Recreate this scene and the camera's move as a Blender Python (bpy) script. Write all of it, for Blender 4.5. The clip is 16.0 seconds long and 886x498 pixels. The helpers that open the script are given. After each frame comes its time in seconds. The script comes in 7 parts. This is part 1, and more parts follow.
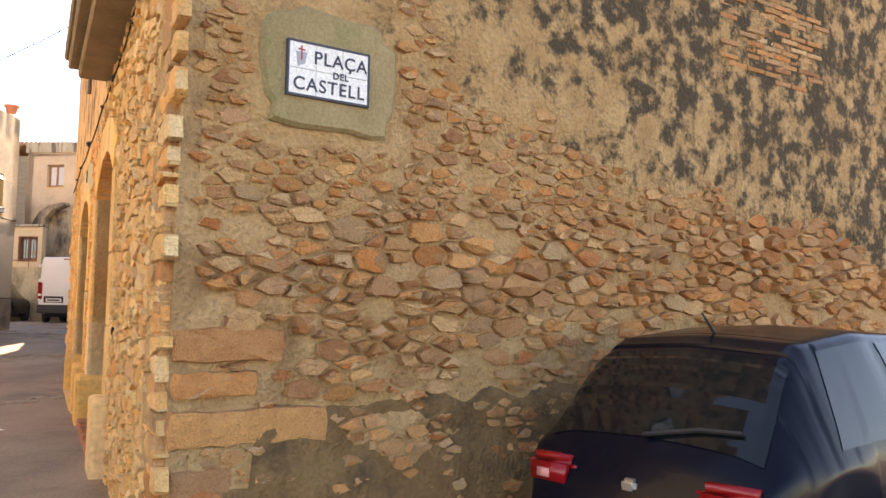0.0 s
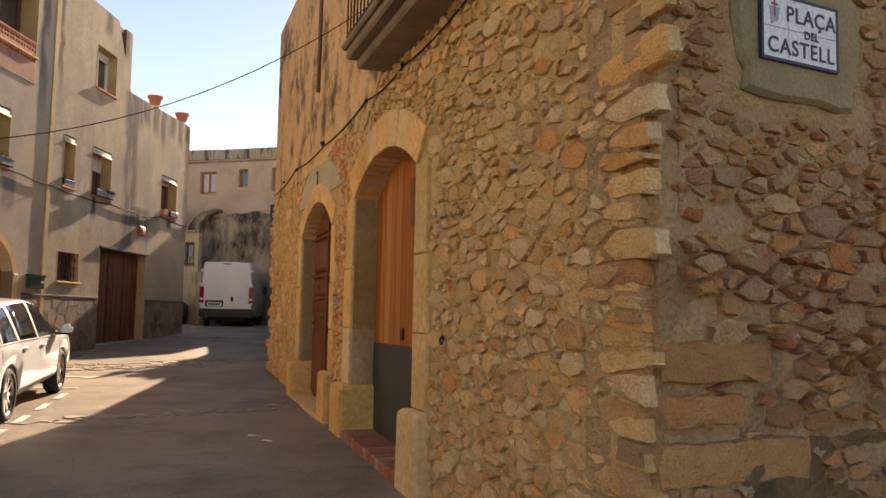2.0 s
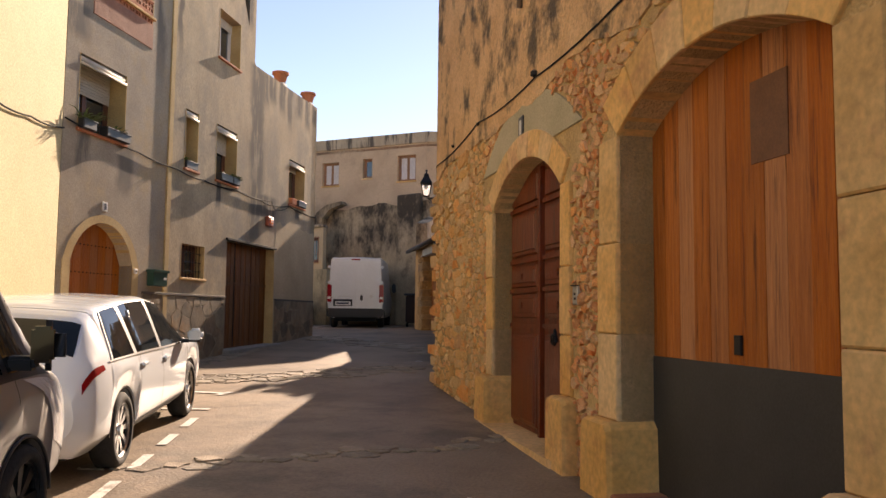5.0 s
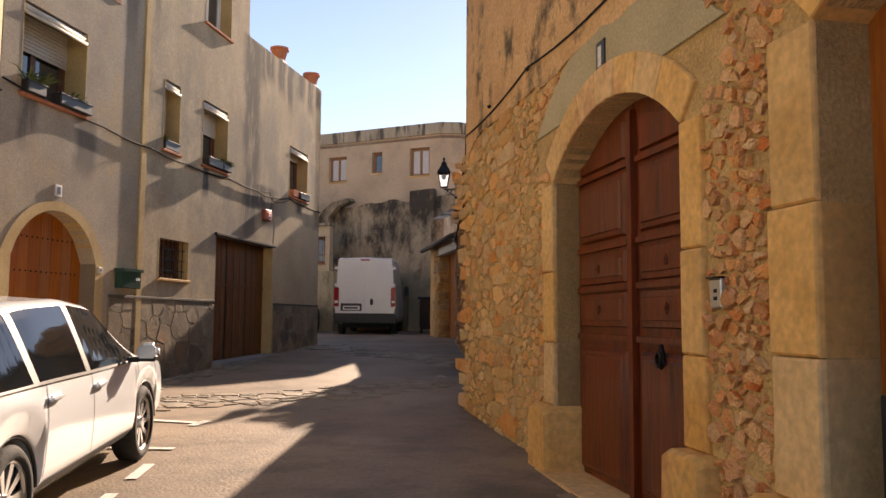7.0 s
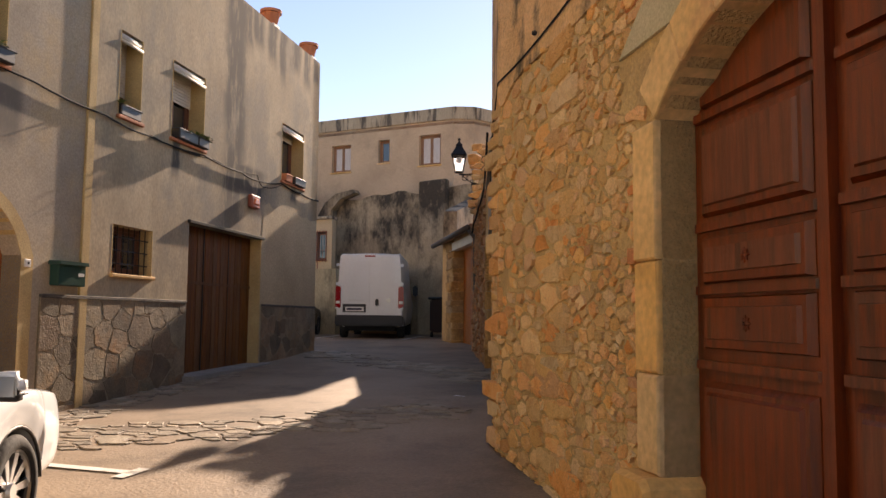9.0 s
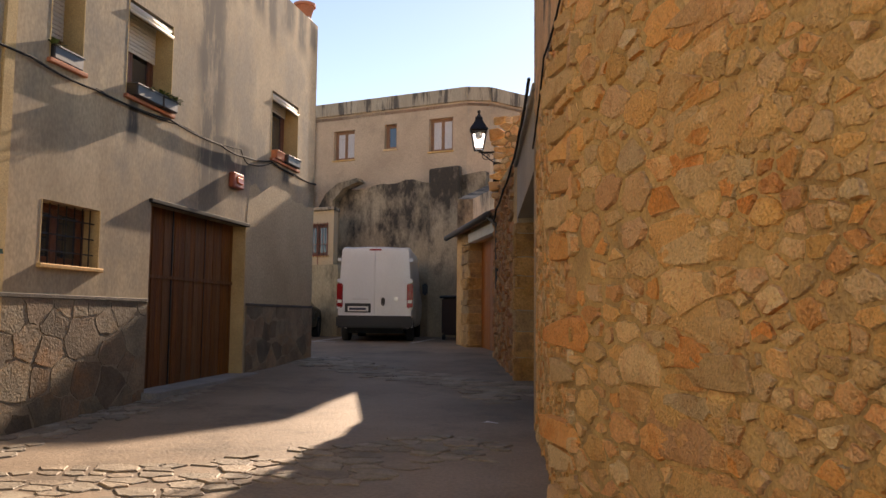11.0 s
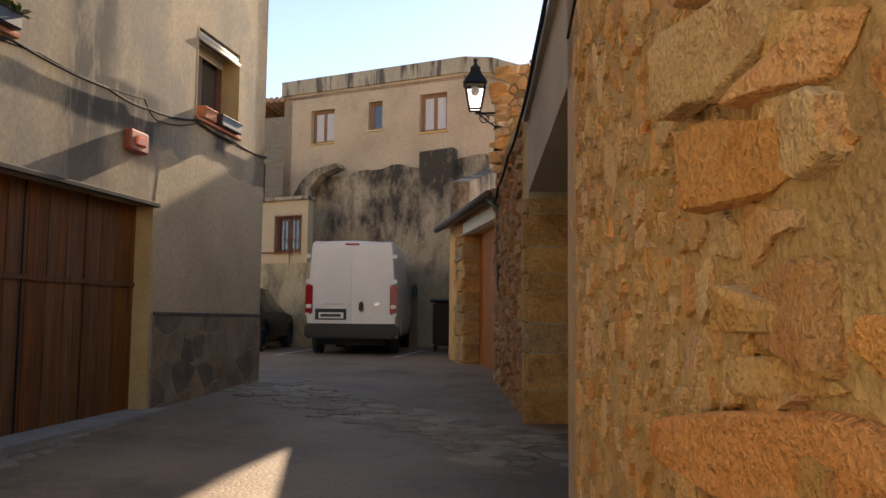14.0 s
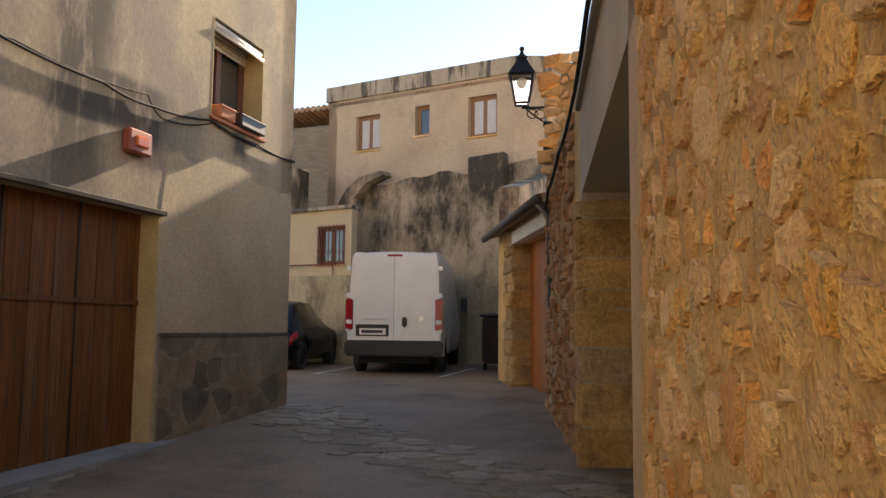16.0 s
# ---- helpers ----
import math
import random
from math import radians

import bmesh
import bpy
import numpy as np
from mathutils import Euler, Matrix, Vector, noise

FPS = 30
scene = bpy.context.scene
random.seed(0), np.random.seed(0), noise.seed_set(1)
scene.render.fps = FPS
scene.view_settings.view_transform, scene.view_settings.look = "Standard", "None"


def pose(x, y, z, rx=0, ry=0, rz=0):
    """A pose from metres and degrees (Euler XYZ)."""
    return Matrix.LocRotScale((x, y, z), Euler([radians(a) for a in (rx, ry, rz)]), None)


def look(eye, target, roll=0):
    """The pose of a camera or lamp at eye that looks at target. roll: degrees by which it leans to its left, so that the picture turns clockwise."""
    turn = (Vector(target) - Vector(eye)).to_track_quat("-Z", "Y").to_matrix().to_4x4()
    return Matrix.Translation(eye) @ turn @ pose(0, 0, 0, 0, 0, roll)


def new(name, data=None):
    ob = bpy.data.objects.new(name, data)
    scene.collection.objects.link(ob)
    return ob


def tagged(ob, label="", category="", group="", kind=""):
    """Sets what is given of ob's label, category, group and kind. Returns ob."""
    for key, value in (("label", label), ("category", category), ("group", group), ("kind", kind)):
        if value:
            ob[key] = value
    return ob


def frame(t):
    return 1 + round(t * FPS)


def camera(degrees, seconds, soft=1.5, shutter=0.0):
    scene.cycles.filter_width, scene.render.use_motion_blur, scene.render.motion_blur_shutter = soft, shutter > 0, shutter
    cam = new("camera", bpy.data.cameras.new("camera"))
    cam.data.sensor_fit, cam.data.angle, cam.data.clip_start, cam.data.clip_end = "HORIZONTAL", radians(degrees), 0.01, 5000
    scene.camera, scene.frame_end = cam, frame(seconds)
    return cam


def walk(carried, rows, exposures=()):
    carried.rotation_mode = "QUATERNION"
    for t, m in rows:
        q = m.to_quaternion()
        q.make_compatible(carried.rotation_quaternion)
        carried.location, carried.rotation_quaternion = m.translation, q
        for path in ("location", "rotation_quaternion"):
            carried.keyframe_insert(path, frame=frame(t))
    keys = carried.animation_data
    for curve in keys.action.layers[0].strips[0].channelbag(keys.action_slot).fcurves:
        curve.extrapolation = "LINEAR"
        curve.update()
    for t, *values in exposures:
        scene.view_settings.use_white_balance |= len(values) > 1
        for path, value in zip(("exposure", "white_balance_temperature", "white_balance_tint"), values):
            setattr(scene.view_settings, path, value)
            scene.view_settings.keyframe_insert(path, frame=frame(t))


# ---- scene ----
cam = camera(57.0, 16.0)
PATH = [
    (0, (0.305, -0.103, 1.901), (0.194, 1.887, 2.063), 0.9),
    (0.5, (-0.275, -0.091, 1.904), (-0.443, 1.894, 2.075), 1.1),
    (1, (-0.805, 0.077, 1.91), (-1.05, 2.054, 2.083), 1.3),
    (1.5, (-1.325, 0.233, 1.893), (-1.623, 2.203, 2.066), 1.4),
    (2, (-1.757, 0.487, 1.898), (-2.116, 2.448, 2.065), 1.1),
    (2.5, (-2.127, 0.836, 1.905), (-2.574, 2.779, 2.066), 1.0),
    (3, (-2.511, 1.272, 1.9), (-3.015, 3.201, 2.061), 0.9),
    (3.5, (-2.857, 1.786, 1.891), (-3.421, 3.698, 2.045), 0.7),
    (4, (-3.214, 2.285, 1.88), (-3.814, 4.187, 2.037), 0.8),
    (6.5, (-4.647, 5.08, 1.904), (-5.262, 6.976, 2.068), 0.5),
    (7, (-4.887, 5.662, 1.915), (-5.515, 7.554, 2.085), 0.4),
    (7.5, (-5.115, 6.258, 1.949), (-5.749, 8.148, 2.119), 0.5),
    (8, (-5.354, 6.845, 1.962), (-5.992, 8.733, 2.128), 0.4),
    (8.5, (-5.563, 7.474, 1.992), (-6.207, 9.36, 2.156), 0.4),
    (9, (-5.832, 8.058, 2.0), (-6.479, 9.943, 2.169), 0.6),
    (11.5, (-7.055, 10.968, 2.07), (-7.716, 12.848, 2.237), 0.6),
    (12, (-7.227, 11.555, 2.114), (-7.885, 13.436, 2.28), 0.5),
    (12.5, (-7.397, 12.139, 2.131), (-8.057, 14.02, 2.298), 0.5),
    (13, (-7.548, 12.73, 2.126), (-8.208, 14.61, 2.295), 0.4),
    (13.5, (-7.683, 13.319, 2.17), (-8.343, 15.2, 2.341), 0.5),
    (14, (-7.86, 13.878, 2.187), (-8.52, 15.758, 2.358), 0.6),
    (14.5, (-7.977, 14.391, 2.228), (-8.638, 16.27, 2.401), 0.5),
    (15, (-8.086, 14.778, 2.24), (-8.789, 16.642, 2.417), 0.6),
    (15.5, (-8.121, 15.03, 2.29), (-8.849, 16.884, 2.474), 0.4),
    (16, (-8.103, 15.107, 2.308), (-8.894, 16.934, 2.503), 0.6),
]
walk(cam, [(t, look(eye, target, roll)) for t, eye, target, roll in PATH],
     [(0, 2.75, 9300, 25), (1.0, 2.15, 9100, 24), (2.0, 1.35, 8700, 22), (4, 1.25, 8200, 23), (9, 1.32, 8000, 23), (13, 1.42, 8200, 18), (16, 1.8, 8100, 15)])

# ---- world, sun ----
SUN_H = Vector((-0.088, 0.995, 0.0)).normalized()
SUN_EL = radians(24.5)
SUN_DIR = Vector((SUN_H.x * math.cos(SUN_EL), SUN_H.y * math.cos(SUN_EL), math.sin(SUN_EL)))
world = bpy.data.worlds.new("world")
scene.world = world
world.use_nodes = True
wn, wl = world.node_tree.nodes, world.node_tree.links
sky = wn.new("ShaderNodeTexSky")
sky.sky_type = "NISHITA"
sky.sun_disc = False
sky.sun_elevation = SUN_EL
sky.sun_rotation = math.atan2(SUN_DIR.x, SUN_DIR.y)
sky.air_density, sky.dust_density, sky.ozone_density = 0.9, 0.05, 2.5
wl.new(sky.outputs[0], wn["Background"].inputs[0])
wn["Background"].inputs[1].default_value = 0.09
sun = new("sun", bpy.data.lights.new("sun", "SUN"))
sun.data.energy, sun.data.angle, sun.data.color = 4.6, radians(0.6), (1.0, 0.90, 0.76)
sun.matrix_world = look(SUN_DIR * 60, (0, 0, 0))


# ---- materials ----
def material(name, a, b=None, scale=3.0, detail=6, rough=0.85, metal=0.0, bump=0.25, fine=60.0, spot=None,
             spot_scale=1.2, spot_edge=(0.5, 0.62), stretch=(1, 1, 1), vary=0.0, coat=0.0, spread=(0.35, 0.65), depth=0.02, bias=None, palette=None):
    """Noise between colours a and b, spots of a third colour, grain and a bump; vary: how much each object or piece differs.
    bias: (direction, offset) along which the spots thicken; palette: colours among which the pieces are dealt out."""
    m = bpy.data.materials.new(name)
    m.use_nodes = True
    n, l = m.node_tree.nodes, m.node_tree.links
    bsdf = n["Principled BSDF"]
    bsdf.inputs["Roughness"].default_value = rough
    bsdf.inputs["Metallic"].default_value = metal
    bsdf.inputs["Coat Weight"].default_value = coat
    co = n.new("ShaderNodeTexCoord")
    mp = n.new("ShaderNodeMapping")
    mp.inputs["Scale"].default_value = stretch
    l.new(co.outputs["Object"], mp.inputs[0])
    big = n.new("ShaderNodeTexNoise")
    big.inputs["Scale"].default_value = scale
    big.inputs["Detail"].default_value = detail
    big.inputs["Roughness"].default_value = 0.62
    l.new(mp.outputs[0], big.inputs["Vector"])
    ramp = n.new("ShaderNodeValToRGB")
    ramp.color_ramp.elements[0].position, ramp.color_ramp.elements[1].position = spread
    ramp.color_ramp.elements[0].color = (*a, 1)
    ramp.color_ramp.elements[1].color = (*(b or a), 1)
    l.new(big.outputs[0], ramp.inputs[0])
    colour = ramp.outputs[0]
    grain = n.new("ShaderNodeTexNoise")
    grain.inputs["Scale"].default_value = fine
    grain.inputs["Detail"].default_value = 4
    l.new(mp.outputs[0], grain.inputs["Vector"])
    if spot:
        sn = n.new("ShaderNodeTexNoise")
        sn.inputs["Scale"].default_value = spot_scale
        sn.inputs["Detail"].default_value = 8
        sn.inputs["Roughness"].default_value = 0.68
        l.new(mp.outputs[0], sn.inputs["Vector"])
        sr = n.new("ShaderNodeMapRange")
        sr.inputs[1].default_value, sr.inputs[2].default_value = spot_edge
        thick = sn.outputs[0]
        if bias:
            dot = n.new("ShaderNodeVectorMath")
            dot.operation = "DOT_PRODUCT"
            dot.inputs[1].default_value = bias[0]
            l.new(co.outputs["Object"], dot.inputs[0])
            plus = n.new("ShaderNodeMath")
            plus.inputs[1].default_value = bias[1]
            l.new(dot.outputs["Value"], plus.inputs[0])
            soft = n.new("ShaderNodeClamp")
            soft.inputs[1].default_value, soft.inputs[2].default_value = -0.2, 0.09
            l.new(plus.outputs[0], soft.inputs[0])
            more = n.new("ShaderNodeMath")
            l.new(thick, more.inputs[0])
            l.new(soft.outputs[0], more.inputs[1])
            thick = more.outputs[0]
        l.new(thick, sr.inputs[0])
        mix = n.new("ShaderNodeMix")
        mix.data_type = "RGBA"
        l.new(sr.outputs[0], mix.inputs[0])
        l.new(colour, mix.inputs[6])
        mix.inputs[7].default_value = (*spot, 1)
        colour = mix.outputs[2]
    gm = n.new("ShaderNodeMapRange")
    gm.inputs[1].default_value, gm.inputs[2].default_value = 0.3, 0.7
    gm.inputs[3].default_value, gm.inputs[4].default_value = 0.82, 1.15
    l.new(grain.outputs[0], gm.inputs[0])
    hv = n.new("ShaderNodeHueSaturation")
    l.new(colour, hv.inputs["Color"])
    value = gm.outputs[0]
    if vary:
        info, geo = n.new("ShaderNodeObjectInfo"), n.new("ShaderNodeNewGeometry")
        add = n.new("ShaderNodeMath")
        l.new(info.outputs["Random"], add.inputs[0])
        l.new(geo.outputs["Random Per Island"], add.inputs[1])
        fr = n.new("ShaderNodeMath")
        fr.operation = "FRACT"
        l.new(add.outputs[0], fr.inputs[0])
        if palette:
            f4 = n.new("ShaderNodeMath")
            f4.operation = "MULTIPLY"
            f4.inputs[1].default_value = 13.7
            l.new(add.outputs[0], f4.inputs[0])
            f5 = n.new("ShaderNodeMath")
            f5.operation = "FRACT"
            l.new(f4.outputs[0], f5.inputs[0])
            deal = n.new("ShaderNodeValToRGB")
            while len(deal.color_ramp.elements) < len(palette):
                deal.color_ramp.elements.new(0.5)
            for k, c in enumerate(palette):
                deal.color_ramp.elements[k].position = k / (len(palette) - 1)
                deal.color_ramp.elements[k].color = (*c, 1)
            l.new(f5.outputs[0], deal.inputs[0])
            tint = n.new("ShaderNodeMix")
            tint.data_type = "RGBA"
            tint.inputs[0].default_value = 0.62
            l.new(colour, tint.inputs[6])
            l.new(deal.outputs[0], tint.inputs[7])
            l.new(tint.outputs[2], hv.inputs["Color"])
        vr = n.new("ShaderNodeMapRange")
        vr.inputs[3].default_value, vr.inputs[4].default_value = 1 - vary, 1 + vary
        l.new(fr.outputs[0], vr.inputs[0])
        mul = n.new("ShaderNodeMath")
        mul.operation = "MULTIPLY"
        l.new(vr.outputs[0], mul.inputs[0])
        l.new(value, mul.inputs[1])
        value = mul.outputs[0]
        f2 = n.new("ShaderNodeMath")
        f2.operation = "MULTIPLY"
        f2.inputs[1].default_value = 7.31
        l.new(add.outputs[0], f2.inputs[0])
        f3 = n.new("ShaderNodeMath")
        f3.operation = "FRACT"
        l.new(f2.outputs[0], f3.inputs[0])
        hr = n.new("ShaderNodeMapRange")
        hr.inputs[3].default_value, hr.inputs[4].default_value = 0.5 - vary * 0.05, 0.5 + vary * 0.012
        l.new(f3.outputs[0], hr.inputs[0])
        l.new(hr.outputs[0], hv.inputs["Hue"])
        sr2 = n.new("ShaderNodeMapRange")
        sr2.inputs[3].default_value, sr2.inputs[4].default_value = 1.15, 0.9
        l.new(f3.outputs[0], sr2.inputs[0])
        l.new(sr2.outputs[0], hv.inputs["Saturation"])
    l.new(value, hv.inputs["Value"])
    l.new(hv.outputs[0], bsdf.inputs["Base Color"])
    if bump:
        hs = n.new("ShaderNodeMath")
        hs.operation = "MULTIPLY_ADD"
        hs.inputs[1].default_value = 2.5
        l.new(big.outputs[0], hs.inputs[0])
        l.new(grain.outputs[0], hs.inputs[2])
        bp = n.new("ShaderNodeBump")
        bp.inputs["Strength"].default_value = bump
        bp.inputs["Distance"].default_value = depth
        l.new(hs.outputs[0], bp.inputs["Height"])
        l.new(bp.outputs[0], bsdf.inputs["Normal"])
    return m


def streaks(m, f, marks, dark):
    """Rain and soot streaks on a rendered wall: marks of (s along the wall, half width, lowest, highest)."""
    n, l = m.node_tree.nodes, m.node_tree.links

    def op(kind, a, b):
        q = n.new("ShaderNodeMath")
        q.operation = kind
        for k, v in enumerate((a, b)):
            if isinstance(v, (int, float)):
                q.inputs[k].default_value = v
            else:
                l.new(v, q.inputs[k])
        return q.outputs[0]

    def ramp(v, a, b, c, d):
        q = n.new("ShaderNodeMapRange")
        q.interpolation_type = "SMOOTHSTEP"
        for k, w in enumerate((a, b, c, d)):
            q.inputs[k + 1].default_value = w
        l.new(v, q.inputs[0])
        return q.outputs[0]

    co = n.new("ShaderNodeTexCoord")
    dot = n.new("ShaderNodeVectorMath")
    dot.operation = "DOT_PRODUCT"
    dot.inputs[1].default_value = (f.u.x, f.u.y, 0)
    l.new(co.outputs["Object"], dot.inputs[0])
    sep = n.new("ShaderNodeSeparateXYZ")
    l.new(co.outputs["Object"], sep.inputs[0])
    wob = n.new("ShaderNodeTexNoise")
    wob.inputs["Scale"].default_value, wob.inputs["Detail"].default_value = 1.3, 5
    l.new(co.outputs["Object"], wob.inputs["Vector"])
    fine = n.new("ShaderNodeTexNoise")
    fine.inputs["Scale"].default_value, fine.inputs["Detail"].default_value, fine.inputs["Roughness"].default_value = 3.5, 8, 0.7
    mp = n.new("ShaderNodeMapping")
    mp.inputs["Scale"].default_value = (1, 1, 0.25)
    l.new(co.outputs["Object"], mp.inputs[0])
    l.new(mp.outputs[0], fine.inputs["Vector"])
    along = op("ADD", op("SUBTRACT", dot.outputs["Value"], f.u.dot(f.p)), op("MULTIPLY", op("SUBTRACT", wob.outputs[0], 0.5), 0.5))
    total = 0.0
    for s0, half, low, high in marks:
        side = ramp(op("ABSOLUTE", op("SUBTRACT", along, s0), 0.0), 0.45 * half, 1.25 * half, 1.0, 0.0)
        foot = ramp(sep.outputs[2], low, low + 0.45 * (high - low), 0.0, 1.0)
        top = ramp(sep.outputs[2], high, high + 0.12, 1.0, 0.0)
        total = op("MAXIMUM", total, op("MULTIPLY", side, op("MULTIPLY", foot, top)))
    mask = op("MULTIPLY", total, ramp(fine.outputs[0], 0.36, 0.52, 0.3, 0.95))
    mix = n.new("ShaderNodeMix")
    mix.data_type = "RGBA"
    bsdf = n["Principled BSDF"]
    l.new(mask, mix.inputs[0])
    l.new(bsdf.inputs["Base Color"].links[0].from_socket, mix.inputs[6])
    mix.inputs[7].default_value = (*dark, 1)
    l.new(mix.outputs[2], bsdf.inputs["Base Color"])


def plain(name, colour, rough=0.5, metal=0.0, coat=0.0, glow=0.0):
    m = bpy.data.materials.new(name)
    m.use_nodes = True
    b = m.node_tree.nodes["Principled BSDF"]
    b.inputs["Base Color"].default_value = (*colour, 1)
    b.inputs["Roughness"].default_value, b.inputs["Metallic"].default_value = rough, metal
    b.inputs["Coat Weight"].default_value = coat
    return m


def glass(name, colour=(0.8, 0.85, 0.85), rough=0.02, alpha=1.0):
    m = plain(name, colour, rough)
    b = m.node_tree.nodes["Principled BSDF"]
    b.inputs["Transmission Weight"].default_value = alpha
    b.inputs["IOR"].default_value = 1.45
    return m


MORTAR = material("lime_mortar", (0.56, 0.37, 0.165), (0.72, 0.495, 0.24), 2.2, bump=0.9, fine=45, spot=(0.44, 0.29, 0.14), spot_scale=0.9, depth=0.03)
# gable colours (this, RUBBLE_RED, LICHEN, EARTH) hold its dirt and its dimmer light
MORTAR_DARK = material("earth_mortar", (0.459, 0.274, 0.126), (0.577, 0.370, 0.185), 2.6, bump=1.0, fine=40, spot=(0.311, 0.178, 0.081), spot_scale=2.0, spot_edge=(0.5, 0.66), depth=0.04)
RUBBLE = material("rubble_stone", (0.76, 0.477, 0.204), (0.93, 0.649, 0.335), 9, bump=0.95, fine=75, spot=(0.62, 0.26, 0.085), spot_scale=5.0, spot_edge=(0.53, 0.63), vary=0.16, depth=0.03, palette=[(0.93, 0.670, 0.335), (0.80, 0.507, 0.214), (0.91, 0.588, 0.279), (0.89, 0.446, 0.186), (0.95, 0.730, 0.408), (0.76, 0.324, 0.121), (0.87, 0.569, 0.260), (0.72, 0.507, 0.260), (0.93, 0.609, 0.288)])
RUBBLE_PINK = material("pink_rubble_stone", (0.72, 0.374, 0.155), (0.89, 0.532, 0.258), 9, bump=0.95, fine=75, spot=(0.68, 0.236, 0.095), spot_scale=7.0, spot_edge=(0.5, 0.66), vary=0.2, depth=0.022, palette=[(0.84, 0.335, 0.146), (0.89, 0.571, 0.284), (0.80, 0.433, 0.206), (0.91, 0.650, 0.344), (0.74, 0.246, 0.095), (0.82, 0.512, 0.258)])
RUBBLE_RED = material("red_rubble_stone", (0.503, 0.255, 0.102), (0.644, 0.379, 0.172), 9, bump=1.0, fine=80, spot=(0.318, 0.124, 0.051), spot_scale=6.0, spot_edge=(0.54, 0.68), vary=0.24, depth=0.025, palette=[(0.607, 0.364, 0.159), (0.474, 0.197, 0.083), (0.659, 0.452, 0.229), (0.533, 0.263, 0.115), (0.577, 0.335, 0.152), (0.414, 0.153, 0.064), (0.644, 0.408, 0.191)])
DRESSED = material("dressed_sandstone", (0.66, 0.41, 0.17), (0.80, 0.53, 0.25), 1.8, bump=0.14, fine=20, spot=(0.56, 0.30, 0.15), spot_scale=1.3, spot_edge=(0.54, 0.7), vary=0.1)
PLASTER_R = material("stained_ochre_plaster", (0.64, 0.38, 0.185), (0.78, 0.50, 0.26), 2.4, bump=0.9, fine=30, spot=(0.12, 0.085, 0.05), spot_scale=1.6, spot_edge=(0.5, 0.62), depth=0.03)
RENDER_L = material("weathered_grey_render", (0.35, 0.268, 0.168), (0.51, 0.40, 0.255), 0.9, bump=0.025, fine=30, spot=(0.285, 0.24, 0.175), spot_scale=0.8, spot_edge=(0.47, 0.62), stretch=(1, 1, 0.6), depth=0.015)
RENDER_L2 = material("grey_house_render", (0.34, 0.285, 0.215), (0.46, 0.385, 0.285), 0.9, bump=0.06, fine=40, spot=(0.46, 0.345, 0.20), spot_scale=0.6, spot_edge=(0.5, 0.66), depth=0.015)
YELLOW = material("pale_yellow_paint", (0.60, 0.51, 0.29), (0.66, 0.57, 0.34), 0.8, bump=0.12, fine=40)
OCHRE = material("ochre_render_band", (0.48, 0.33, 0.14), (0.58, 0.42, 0.20), 2, bump=0.15)
RENDER_BB = material("beige_render", (0.48, 0.34, 0.225), (0.60, 0.435, 0.29), 0.7, bump=0.12, fine=35, spot=(0.38, 0.28, 0.19), spot_scale=0.5, spot_edge=(0.52, 0.68))
CORNICE = material("streaked_cornice", (0.38, 0.30, 0.21), (0.47, 0.38, 0.27), 1.5, bump=0.3, spot=(0.11, 0.09, 0.07), spot_scale=3.4, spot_edge=(0.49, 0.57), stretch=(1, 1, 0.12))
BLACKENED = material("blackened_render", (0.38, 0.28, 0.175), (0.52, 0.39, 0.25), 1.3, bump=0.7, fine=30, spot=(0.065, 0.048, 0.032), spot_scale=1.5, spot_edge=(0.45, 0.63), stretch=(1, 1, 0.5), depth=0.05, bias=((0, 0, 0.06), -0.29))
MOSSY = material("mossy_cream_render", (0.42, 0.33, 0.2), (0.52, 0.42, 0.27), 1.6, bump=0.6, fine=25, spot=(0.17, 0.14, 0.085), spot_scale=1.5, spot_edge=(0.5, 0.68), stretch=(1, 1, 0.4), depth=0.04)
CONCRETE = material("worn_concrete_paving", (0.18, 0.130, 0.086), (0.285, 0.215, 0.150), 0.5, bump=0.4, fine=34, spot=(0.125, 0.092, 0.062), spot_scale=0.7, spot_edge=(0.5, 0.66), rough=0.66)
FLAG = material("split_flagstone", (0.20, 0.165, 0.12), (0.32, 0.27, 0.20), 4, bump=0.6, fine=40, vary=0.25, rough=0.7)
CLADDING = material("slate_cladding", (0.15, 0.118, 0.074), (0.26, 0.205, 0.13), 2.5, bump=0.4, fine=40, vary=0.38, spot=(0.32, 0.20, 0.09), spot_scale=1.6, spot_edge=(0.52, 0.7))
WOOD_NEW = material("orange_pine_planks", (0.38, 0.115, 0.026), (0.54, 0.195, 0.05), 4, spot=(0.17, 0.047, 0.011), spot_scale=1.6, spot_edge=(0.55, 0.65), bump=0.3, fine=50, stretch=(9, 9, 0.5), rough=0.55, vary=0.16)
WOOD_DARK = material("varnished_red_brown_wood", (0.10, 0.0155, 0.0018), (0.215, 0.0375, 0.004), 3, spot=(0.045, 0.008, 0.0015), spot_scale=1.4, spot_edge=(0.52, 0.66), bump=0.2, fine=60, stretch=(8, 8, 0.6), rough=0.4, vary=0.06, coat=0.12)
WOOD_GARAGE = material("brown_garage_boards", (0.09, 0.029, 0.002), (0.22, 0.078, 0.006), 4, bump=0.4, fine=50, stretch=(9, 9, 0.4), rough=0.7, vary=0.16)
WOOD_ARCH = material("orange_brown_door_boards", (0.33, 0.10, 0.014), (0.46, 0.155, 0.025), 3, bump=0.25, stretch=(7, 7, 0.4), rough=0.5, vary=0.1)
WOOD_FRAME = material("window_frame_wood", (0.13, 0.045, 0.02), (0.18, 0.065, 0.03), 6, bump=0.1, rough=0.5)
